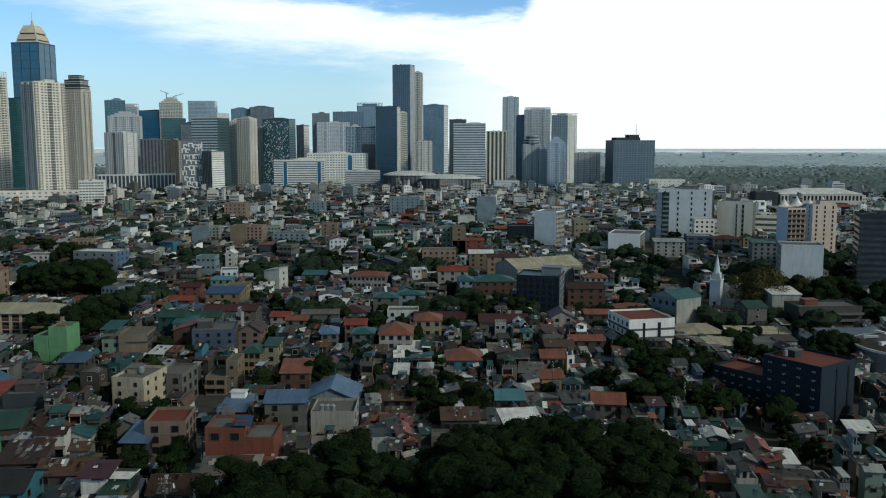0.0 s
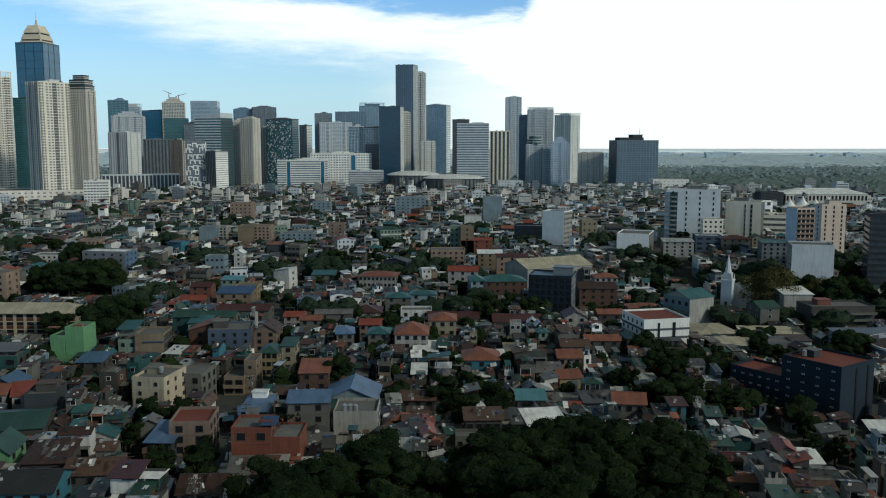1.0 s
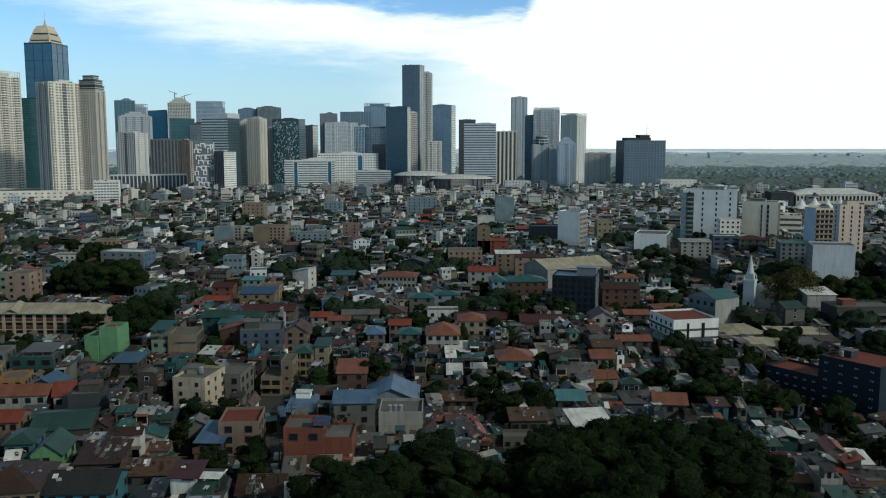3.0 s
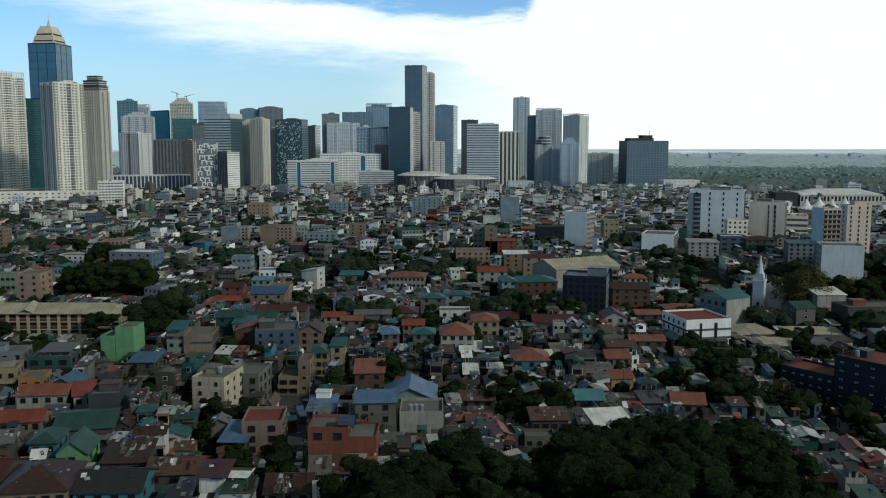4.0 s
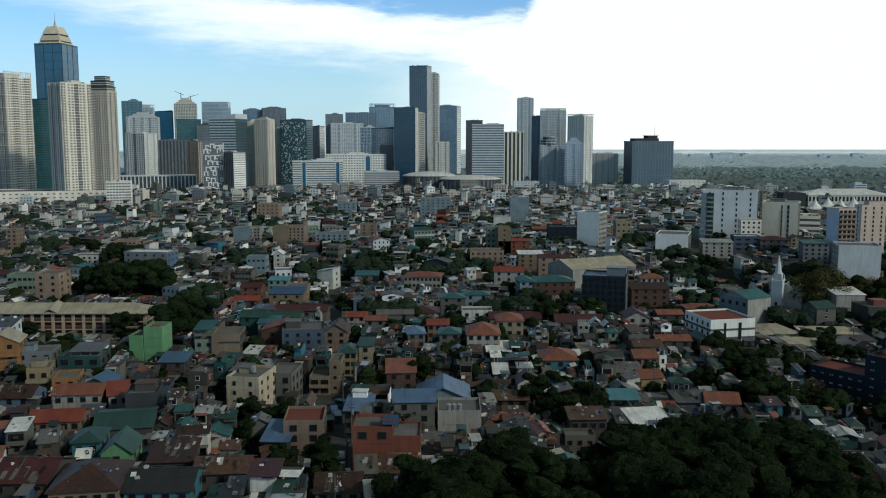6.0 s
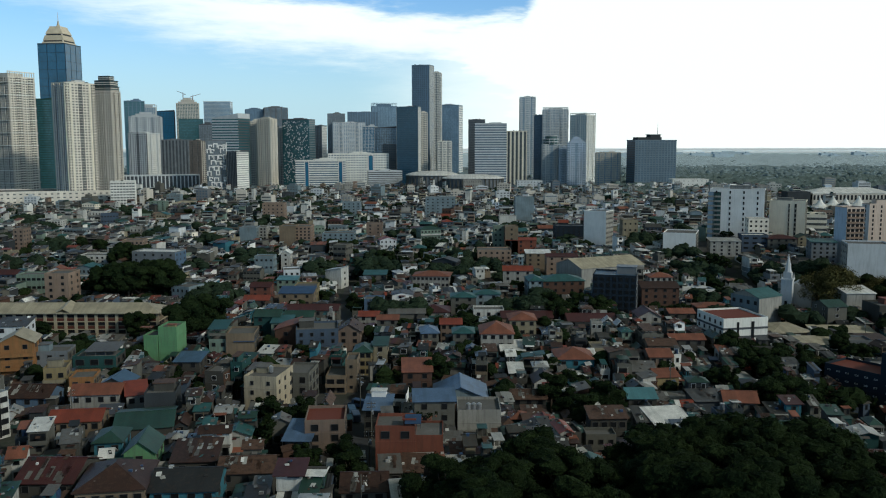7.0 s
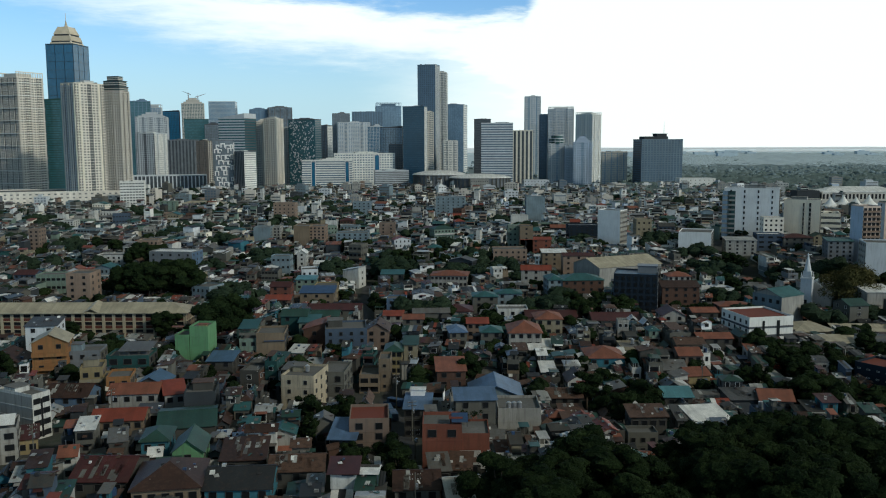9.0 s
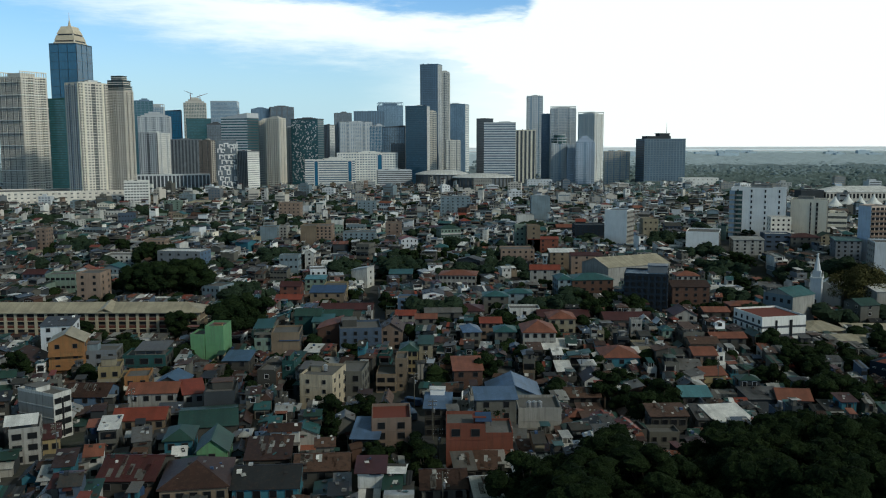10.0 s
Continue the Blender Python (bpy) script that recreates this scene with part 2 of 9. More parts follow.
WALLS = {
    "white": plaster("white_wall", (0.56, 0.55, 0.50), 0.5),
    "offwhite": plaster("offwhite_wall", (0.33, 0.32, 0.285), 0.6),
    "cream": plaster("cream_wall", (0.286, 0.248, 0.165), 0.5),
    "yellow": plaster("yellow_wall", (0.27, 0.212, 0.105), 0.45),
    "concrete": plaster("concrete_wall", (0.124, 0.120, 0.100), 0.6),
    "block": plaster("block_wall", (0.064, 0.061, 0.052), 0.6),
    "blue": plaster("blue_wall", (0.094, 0.149, 0.231), 0.5),
    "paleblue": plaster("pale_blue_wall", (0.19, 0.25, 0.275), 0.5),
    "cyan": plaster("cyan_wall", (0.042, 0.150, 0.195), 0.45),
    "green": plaster("green_wall", (0.130, 0.285, 0.135), 0.4),
    "palegreen": plaster("pale_green_wall", (0.187, 0.253, 0.198), 0.5),
    "peach": plaster("peach_wall", (0.289, 0.206, 0.151), 0.45),
    "tan": plaster("tan_wall", (0.198, 0.149, 0.099), 0.5),
    "brown": plaster("brown_wall", (0.094, 0.052, 0.036), 0.5),
    "brick": plaster("brick_red_wall", (0.165, 0.066, 0.047), 0.8),
    "ochre": plaster("ochre_wall", (0.29, 0.135, 0.052), 0.7),
    "orange": plaster("orange_wall", (0.190, 0.064, 0.040), 0.75),
    "pink": plaster("pink_wall", (0.215, 0.155, 0.118), 0.5),
    "navy": plaster("navy_wall", (0.012, 0.022, 0.034), 0.15),
    "slate": plaster("slate_wall", (0.043, 0.050, 0.054), 0.4),
    "bluegrey": plaster("blue_grey_wall", (0.170, 0.186, 0.198), 0.4),
    "teal": plaster("teal_wall", (0.022, 0.071, 0.066), 0.4),
    "towerwhite": plaster("tower_white_wall", (0.800, 0.780, 0.710), 0.22),
    "towercream": plaster("tower_cream_wall", (0.82, 0.755, 0.64), 0.22),
    "towergrey": plaster("tower_grey_wall", (0.60, 0.62, 0.62), 0.25),
    "towerbeige": plaster("tower_beige_wall", (0.60, 0.55, 0.47), 0.25),
    "towerbrown": plaster("tower_brown_wall", (0.27, 0.21, 0.185), 0.2),
    "towerdark": plaster("tower_dark_wall", (0.085, 0.090, 0.097), 0.2),
    "hotelblue": plaster("hotel_blue_grey_wall", (0.135, 0.185, 0.225), 0.2),
    "palepeach": plaster("pale_peach_wall", (0.66, 0.52, 0.42), 0.3),
    "hazeblue": plaster("light_blue_wall", (0.56, 0.64, 0.74), 0.3),
    "slateblue": plaster("slate_blue_panel", (0.150, 0.230, 0.315), 0.15, 0.5),
    "taupe": plaster("taupe_wall", (0.20, 0.175, 0.155), 0.25),
    "flatcream": plaster("flat_cream_wall", (0.46, 0.39, 0.27), 0.5),
    "deepblue": plaster("deep_blue_panel", (0.030, 0.075, 0.120), 0.1, 0.4),
    "dustyblue": plaster("dusty_blue_wall", (0.066, 0.092, 0.130), 0.4),
    "brightcream": plaster("bright_cream_wall", (0.84, 0.77, 0.62), 0.14),
    "brightwhite": plaster("bright_white_wall", (0.85, 0.84, 0.80), 0.14),
    "gold": plaster("gold_panel", (0.68, 0.58, 0.42), 0.2, 0.5),
}
ROOFS = {
    "rust": sheet_metal("rusty_sheet", (0.062, 0.034, 0.022), 1.0, 0.1, 0.7),
    "brown": sheet_metal("brown_sheet", (0.043, 0.017, 0.010), 0.5, 0.0, 0.6),
    "red": sheet_metal("red_sheet", (0.25, 0.050, 0.026), 0.4, 0.0, 0.55),
    "maroon": sheet_metal("maroon_sheet", (0.069, 0.016, 0.015), 0.4, 0.0, 0.55),
    "terracotta": sheet_metal("terracotta_roof", (0.235, 0.080, 0.044), 0.4, 0.0, 0.7),
    "silver": sheet_metal("galvanised_sheet", (0.52, 0.51, 0.47), 0.4, 0.3, 0.42),
    "weathered": sheet_metal("weathered_sheet", (0.160, 0.154, 0.138), 0.6, 0.15, 0.55),
    "white": sheet_metal("white_sheet", (0.82, 0.80, 0.74), 0.2, 0.0, 0.5),
    "grey": sheet_metal("grey_sheet", (0.072, 0.071, 0.066), 0.55, 0.2, 0.5),
    "dark": sheet_metal("dark_sheet", (0.023, 0.025, 0.027), 0.4, 0.1, 0.6),
    "green": sheet_metal("green_sheet", (0.022, 0.066, 0.050), 0.35, 0.0, 0.55),
    "teal": sheet_metal("teal_sheet", (0.030, 0.115, 0.115), 0.35, 0.0, 0.55),
    "skyblue": sheet_metal("sky_blue_sheet", (0.100, 0.165, 0.270), 0.12, 0.0, 0.5),
    "cyan": sheet_metal("cyan_sheet", (0.086, 0.226, 0.250), 0.2, 0.0, 0.5),
    "blue": sheet_metal("blue_sheet", (0.066, 0.129, 0.211), 0.3, 0.0, 0.5),
    "tarp": sheet_metal("blue_tarpaulin", (0.035, 0.074, 0.156), 0.05, 0.0, 0.5),
    "steelblue": sheet_metal("blue_grey_sheet", (0.089, 0.121, 0.170), 0.25, 0.15, 0.45),
    "creamroof": sheet_metal("cream_sheet", (0.44, 0.385, 0.27), 0.2, 0.0, 0.6),
    "slab": plaster("concrete_slab", (0.15, 0.147, 0.138), 0.6, 0.9),
    "redslab": plaster("red_slab", (0.186, 0.051, 0.033), 0.3, 0.9),
}
GLASS = {
    "window": glazing("window_glass", (0.009, 0.010, 0.011), 0.35, 0.35),
    "blue": glazing("blue_curtain_glass", (0.020, 0.110, 0.200), 0.12, 0.12),
    "navy": glazing("navy_curtain_glass", (0.062, 0.100, 0.138), 0.14),
    "ink": glazing("ink_blue_curtain_glass", (0.020, 0.060, 0.098), 0.14),
    "green": glazing("green_curtain_glass", (0.030, 0.070, 0.068), 0.16),
    "teal": glazing("teal_curtain_glass", (0.032, 0.098, 0.115), 0.2),
    "grey": glazing("grey_curtain_glass", (0.155, 0.182, 0.205), 0.2),
    "sky": glazing("pale_blue_curtain_glass", (0.19, 0.27, 0.34), 0.2),
    "black": glazing("black_curtain_glass", (0.055, 0.063, 0.072), 0.18),
    "slate": glazing("slate_curtain_glass", (0.115, 0.155, 0.20), 0.16, 0.12),
    "room": glazing("flat_window_glass", (0.085, 0.088, 0.086), 0.3, 0.6),
}
LEAF = foliage("leaves", (0.008, 0.016, 0.007), (0.027, 0.042, 0.014))
LEAF_DRY = foliage("yellowing_leaves", (0.044, 0.047, 0.018), (0.14, 0.125, 0.048))
# Three paler, bluer leaf copies: distance haze is mixed into the base colours.
HAZE_TINT_LEAF = foliage("far_leaves", (0.125, 0.168, 0.160), (0.165, 0.208, 0.188))
HAZE_TINT_LEAF_2 = foliage("farther_leaves", (0.195, 0.252, 0.258), (0.235, 0.292, 0.292))
HAZE_TINT_LEAF_3 = foliage("hazy_leaves", (0.48, 0.57, 0.60), (0.52, 0.61, 0.64))
LEAF_MID = foliage("distant_tree_leaves", (0.017, 0.030, 0.019), (0.040, 0.058, 0.032))
BARK = plaster("bark", (0.075, 0.058, 0.042), 0.5, 0.95)
EARTH = earth("ground_earth")
ASPHALT = plaster("asphalt", (0.055, 0.055, 0.056), 0.3, 0.9)
STEEL = sheet_metal("tank_steel", (0.58, 0.59, 0.60), 0.05, 0.7, 0.35)
RUBBER = plaster("rubber", (0.02, 0.02, 0.02), 0.1, 0.9)
FRAME = plaster("weathered_frame", (0.085, 0.082, 0.078), 0.4)
TRIM = plaster("white_trim", (0.66, 0.66, 0.64), 0.2)
# Far ground in steps of paler blue: haze painted into the base colours.
HAZE_TINT_LAND = plaster("hazy_plain", (0.15, 0.19, 0.185), 0.15, 1.0)
HAZE_TINT_LAND_2 = plaster("hazier_plain", (0.55, 0.64, 0.67), 0.12, 1.0)
HAZE_TINT_LAND_3 = plaster("haziest_ridge", (0.93, 0.96, 0.97), 0.08, 1.0)


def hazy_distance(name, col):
    """Last lines of land before the sky, far behind everything; their glow imitates haze."""
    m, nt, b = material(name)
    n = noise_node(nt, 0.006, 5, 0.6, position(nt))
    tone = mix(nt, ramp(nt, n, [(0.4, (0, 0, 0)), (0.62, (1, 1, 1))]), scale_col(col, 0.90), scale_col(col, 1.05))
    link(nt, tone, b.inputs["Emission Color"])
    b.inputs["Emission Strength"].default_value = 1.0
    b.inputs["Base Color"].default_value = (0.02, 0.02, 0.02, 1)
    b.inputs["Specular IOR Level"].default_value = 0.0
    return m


HAZE_GLOWS = [hazy_distance("hazy_line_near", (0.36, 0.44, 0.465)), hazy_distance("hazy_line_middle", (0.56, 0.65, 0.675)), hazy_distance("hazy_line_far", (1.05, 1.07, 1.07))]
# The blocks' pale blue base colour has the haze painted in.
HAZE_TINT_BLOCK = plaster("hazy_distant_block", (0.48, 0.56, 0.60), 0.05, 1.0)


# ---- mesh building ----
class Shape:
    """Faces gathered with a material each, linked as one mesh."""

    def __init__(self):
        self.v, self.f, self.m, self.mats = [], [], [], []

    def slot(self, mat):
        if mat not in self.mats:
            self.mats.append(mat)
        return self.mats.index(mat)

    def add(self, verts, faces, mat):
        o, s = len(self.v), self.slot(mat)
        self.v.extend(verts)
        for q in faces:
            self.f.append(tuple(i + o for i in q))
            self.m.append(s)

    def box(self, x0, x1, y0, y1, z0, z1, mat, xf=None, bottom=False):
        vs = [(x0, y0, z0), (x1, y0, z0), (x1, y1, z0), (x0, y1, z0), (x0, y0, z1), (x1, y0, z1), (x1, y1, z1), (x0, y1, z1)]
        if xf:
            vs = [xf(p) for p in vs]
        fs = [(0, 1, 5, 4), (1, 2, 6, 5), (2, 3, 7, 6), (3, 0, 4, 7), (4, 5, 6, 7)]
        if bottom:
            fs.append((3, 2, 1, 0))
        self.add(vs, fs, mat)

    def slab(self, pts, thick, mat):
        """A thin sheet of the given corners with its thickness downwards."""
        n = len(pts)
        vs = list(pts) + [(x, y, z - thick) for x, y, z in pts]
        fs = [tuple(range(n)), tuple(range(2 * n - 1, n - 1, -1))]
        fs += [(i + n, (i + 1) % n + n, (i + 1) % n, i) for i in range(n)]
        self.add(vs, fs, mat)

    def tube(self, x, y, z0, z1, r0, r1, mat, n=10, cap=True):
        vs = [(x + r0 * math.cos(6.2832 * i / n), y + r0 * math.sin(6.2832 * i / n), z0) for i in range(n)]
        vs += [(x + r1 * math.cos(6.2832 * i / n), y + r1 * math.sin(6.2832 * i / n), z1) for i in range(n)]
        fs = [(i, (i + 1) % n, (i + 1) % n + n, i + n) for i in range(n)]
        if cap:
            fs.append(tuple(range(n, 2 * n)))
        self.add(vs, fs, mat)

    def mesh(self, name):
        me = bpy.data.meshes.new(name)
        me.from_pydata(self.v, [], self.f)
        for mt in self.mats:
            me.materials.append(mt)
        me.polygons.foreach_set("material_index", self.m)
        return me


def part(name, shape, parent=None, label="", kind=""):
    data = shape if isinstance(shape, bpy.types.Mesh) else shape.mesh(name)
    ob = new(name, data)
    if parent is not None:
        ob.parent = parent
    return tagged(ob, label, kind=kind)


def thing(name, x, y, z, rot, label, category, group=""):
    ob = new(name)
    ob.empty_display_size = 0.5
    ob.matrix_world = pose(x, y, z, 0, 0, rot)
    return tagged(ob, label, category, group)


PROFILE = [(120, 19.0), (200, 14.6), (240, 12.4), (270, 12.0), (310, 12.0), (350, 9.8), (390, 6.0), (430, 3.2), (465, 1.4), (520, 2.0), (700, 0.0)]


def ground_z(x, y):
    """The rolling slope under the near houses falls to the plain where the towers stand; far land rises to hills."""
    z = PROFILE[0][1] if y <= 120 else 0.0
    for (y0, z0), (y1, z1) in zip(PROFILE, PROFILE[1:]):
        if y0 <= y < y1:
            z = z0 + (z1 - z0) * (y - y0) / (y1 - y0)
    if x > 50:
        z -= min(1.0, (x - 50) / 80) * 0.5 * z
    z = max(z, 8.0 * max(0.0, min(1.0, (y - 490) / 140)) * max(0.0, min(1.0, (3200 - y) / 1500)))
    z += 13.0 * math.exp(-((x - 205) / 85) ** 2 - ((y - 570) / 85) ** 2)      # a low rise under the tall blocks
    if y > 3300:
        z += 61.0 * ((min(y, 4900) - 3300) / 1600) ** 1.4
    return z


def hashed(*k):
    return random.Random(repr(k))


FOOT = []                        # footprints already built on: x, y, half width, half depth, turn


# ---- facades ----
def facade(s, w, z0, z1, off, side, floors, cols, style, mat, pier=0.35, band=0.45, depth=0.25, accent=None):
    """Piers and spandrels that stand proud of a glazed core, on one side of a w wide wall at distance off from the axis."""
    turn = {"f": lambda p: (p[0], -off - p[1], p[2]), "b": lambda p: (-p[0], off + p[1], p[2]),
            "r": lambda p: (off + p[1], p[0], p[2]), "l": lambda p: (-off - p[1], -p[0], p[2])}[side]
    fh, cw = (z1 - z0) / floors, w / cols
    if style in ("grid", "bands"):
        for k in range(floors + 1):
            a = z0 + k * fh - fh * band * (0.5 if k else 0)
            b = min(z1, z0 + k * fh + fh * band * 0.5)
            s.box(-w / 2, w / 2, 0, depth, a, b, accent if accent and k % 3 == 0 else mat, turn, True)
    if style in ("grid", "fins", "glass"):
        for k in range(cols + 1):
            x = -w / 2 + k * cw
            hw = cw * pier / 2
            s.box(max(-w / 2, x - hw), min(w / 2, x + hw), 0, depth + 0.06, z0, z1, mat, turn)
    if style == "glass":
        for k in range(floors + 1):
            z = z0 + k * fh
            s.box(-w / 2, w / 2, 0, depth * 0.6, max(z0, z - band * 0.5), min(z1, z + band * 0.5), mat, turn, True)


def strip_facade(s, w, z0, z1, off, side, floors, strips, mat, solid, belt=None, step=5):
    """A wall of flats in upright strips: blank piers, window columns, stacked balconies and glazed bays, with belts every few floors."""
    turn = {"f": lambda p: (p[0], -off - p[1], p[2]), "b": lambda p: (-p[0], off + p[1], p[2]),
            "r": lambda p: (off + p[1], p[0], p[2]), "l": lambda p: (-off - p[1], -p[0], p[2])}[side]
    fh, x, total = (z1 - z0) / floors, -w / 2, sum(f for _, f in strips)
    for kind, f in strips:
        x0, x1 = x, x + w * f / total
        x, sw = x1, x1 - x0
        if kind == "solid":
            s.box(x0, x1, 0, 0.75, z0, z1, solid, turn)
        elif kind in ("win", "pair", "trio"):
            n = {"win": 1, "pair": 2, "trio": 3}[kind]
            for i in range(n + 1):
                hw = sw / n * 0.2
                u = x0 + sw * i / n
                s.box(max(x0, u - hw), min(x1, u + hw), 0, 0.5, z0, z1, mat, turn)
            for k in range(floors + 1):
                s.box(x0, x1, 0, 0.44, max(z0, z0 + k * fh - fh * 0.26), min(z1, z0 + k * fh + fh * 0.26), mat, turn, True)
        elif kind == "balc":
            for k in range(floors):
                z = z0 + k * fh
                s.box(x0 + 0.1, x1 - 0.1, 0, 1.5, z - 0.2, z + 0.15, mat, turn, True)
                s.box(x0 + 0.1, x1 - 0.1, 1.35, 1.5, z + 0.15, z + fh * 0.38, mat, turn, True)
            s.box((x0 + x1) / 2 - 0.3, (x0 + x1) / 2 + 0.3, 0, 1.2, z0, z1, solid, turn)
        else:                                                    # glazed bay with thin slab edges
            for k in range(floors + 1):
                z = z0 + k * fh
                s.box(x0, x1, 0, 0.2, max(z0, z - 0.3), min(z1, z + 0.3), mat, turn, True)
    if belt:
        for k in range(step, floors, step):
            z = z0 + k * fh
            s.box(-w / 2 - 0.3, w / 2 + 0.3, 0.3, 1.62, z - 0.5, z + 0.5, belt, turn, True)


FLATS = [
    (("solid", 1), ("pair", 3), ("balc", 3), ("solid", 1), ("pair", 3), ("balc", 3), ("solid", 1)),
    (("balc", 2), ("solid", 0.8), ("win", 1.6), ("win", 1.6), ("glass", 2.2), ("win", 1.6), ("win", 1.6), ("solid", 0.8), ("balc", 2)),
    (("pair", 3), ("glass", 1.6), ("solid", 0.9), ("trio", 4), ("solid", 0.9), ("glass", 1.6), ("pair", 3)),
    (("solid", 0.7), ("balc", 2.4), ("win", 1.4), ("solid", 0.7), ("balc", 2.4), ("win", 1.4), ("solid", 0.7)),
    (("trio", 4), ("solid", 0.8), ("balc", 2), ("solid", 0.8), ("trio", 4)),
]


def tower(name, x, y, w, d, h, rot, style, wall, glass, label, floor=3.4, bay=3.6, pier=0.35, band=0.45, side_style=None, side_wall=None,
          crown="plain", crown_h=6.0, podium=None, accent=None, z=0.0, category="tower", strips=(), front=None, sides=None, solid=None):
    """A high building: glazed core, frame of piers and spandrels on each side, parapet and plant rooms."""
    t = thing(name, x, y, z, rot, label, category)
    FOOT.append((x, y, max(w, podium[0] if podium else 0) / 2, max(d, podium[1] if podium else 0) / 2, rot))
    core = Shape()
    core.box(-w / 2, w / 2, -d / 2, d / 2, -2, h - 0.4, GLASS[glass])
    part("glazed_core", core, t)
    floors = max(2, round(h / floor))
    mat, mat2 = WALLS[wall], WALLS[side_wall or wall]
    flats = name == "residential_tower"
    for k, (side, width, off) in enumerate((("f", w, d / 2), ("r", d, w / 2), ("l", d, w / 2), ("b", w, d / 2))):
        st = style if side in "fb" else (side_style or style)
        if st == "none":
            continue
        s = Shape()
        if flats and side != "b":
            q = hashed("flats", x, y, side)
            plan = FLATS[front if side == "f" and front is not None else sides if side != "f" and sides is not None else q.randrange(len(FLATS))]
            if width > 38 and (front is None or side != "f"):
                plan = plan + plan[::-1]
            elif width < 16:
                plan = plan[:3]
            strip_facade(s, width, 0.3, h, off, side, floors, plan, mat if side in "fb" else mat2, WALLS[solid] if solid else mat, accent and WALLS[accent])
        else:
            facade(s, width, 0.3, h, off, side, floors, max(2, round(width / bay)), st, mat if side in "fb" else mat2, pier, band, 0.3, accent and WALLS[accent])
        part("facade_frame", s, t, kind="stuff")
    for u, q in strips:                                          # tall glazed strips between white fins on the front
        g = Shape()
        g.box(u * w / 2 - q / 2, u * w / 2 + q / 2, -d / 2 - 0.5, -d / 2 - 0.02, 1, h - 3, GLASS["blue"], None, True)
        for sx in (-1, 1):
            g.box(u * w / 2 + sx * q / 2 - 0.5, u * w / 2 + sx * q / 2 + 0.5, -d / 2 - 0.9, -d / 2, 0, h, mat)
        part("glazed_strip", g, t)
    c = Shape()
    e = 0.34
    for a in ((-w / 2 - e, w / 2 + e, -d / 2 - e, -d / 2 + 0.1), (-w / 2 - e, w / 2 + e, d / 2 - 0.1, d / 2 + e),
              (-w / 2 - e, -w / 2 + 0.1, -d / 2 + 0.12, d / 2 - 0.12), (w / 2 - 0.1, w / 2 + e, -d / 2 + 0.12, d / 2 - 0.12)):
        c.box(*a, h - 0.2, h + 1.3, mat, None, True)
    c.box(-w / 2 + 0.11, w / 2 - 0.11, -d / 2 + 0.11, d / 2 - 0.11, h - 0.38, h + 0.05, ROOFS["slab"])
    part("parapet", c, t)
    r = hashed(name, x, y)
    top = Shape()
    if crown == "plain":
        pw, pd = w * r.uniform(0.35, 0.6), d * r.uniform(0.4, 0.65)
        px = r.uniform(-0.15, 0.15) * w
        top.box(px - pw / 2, px + pw / 2, -pd / 2, pd / 2, h, h + crown_h * 0.6, mat)
        top.box(px - pw / 4, px + pw / 3, -pd / 3, pd / 4, h + crown_h * 0.6, h + crown_h, mat2)
        for k in range(4):
            ax = r.uniform(-0.4, 0.4) * w
            top.box(ax - 1, ax + 1, -d * 0.42, -d * 0.42 + 2, h, h + r.uniform(1.6, 2.8), ROOFS["grey"])
    elif crown == "step":
        for k, q in enumerate((0.82, 0.6, 0.36)):
            top.box(-w * q / 2, w * q / 2, -d * q / 2, d * q / 2, h + k * crown_h / 3, h + (k + 1) * crown_h / 3, mat)
            top.box(-w * q / 2 - 0.4, w * q / 2 + 0.4, -d * q / 2 - 0.4, d * q / 2 + 0.4, h + (k + 1) * crown_h / 3 - 0.8, h + (k + 1) * crown_h / 3, mat2, None, True)
    elif crown == "posts":
        n = max(3, round(w / 4))
        for k in range(n + 1):
            px = -w / 2 + w * k / n
            for py in (-d / 2, d / 2):
                top.box(px - 0.4, px + 0.4, py - 0.4, py + 0.4, h, h + crown_h, mat)
        top.box(-w / 2 - 0.6, w / 2 + 0.6, -d / 2 - 0.6, -d / 2 + 0.6, h + crown_h, h + crown_h + 1.2, mat, None, True)
        top.box(-w / 2 - 0.6, w / 2 + 0.6, d / 2 - 0.6, d / 2 + 0.6, h + crown_h, h + crown_h + 1.2, mat, None, True)
        top.box(-w * 0.28, w * 0.28, -d * 0.28, d * 0.28, h, h + crown_h * 0.9, mat2)
    elif crown == "slant":
        top.add([(-w / 2, -d / 2, h), (w / 2, -d / 2, h), (w / 2, d / 2, h), (-w / 2, d / 2, h),
                 (-w / 2, -d / 2, h + 0.5), (w / 2, -d / 2, h + crown_h), (w / 2, d / 2, h + crown_h), (-w / 2, d / 2, h + 0.5)],
                [(0, 1, 5, 4), (1, 2, 6, 5), (2, 3, 7, 6), (3, 0, 4, 7), (4, 5, 6, 7)], mat)
    elif crown == "lantern":
        for z0, z1, q in ((0.0, 0.36, 1.02), (0.36, 0.72, 0.92), (0.72, 1.0, 0.62)):
            top.box(-w * q * 0.46, w * q * 0.46, -d * q * 0.46, d * q * 0.46, h + crown_h * z0, h + crown_h * z1, GLASS["green"])
            for k in range(3):
                za = h + crown_h * (z0 + (z1 - z0) * (k + 0.78) / 3)
                top.box(-w * q / 2, w * q / 2, -d * q / 2, d * q / 2, za, za + 0.7, mat if k < 2 else WALLS["slate"], None, True)
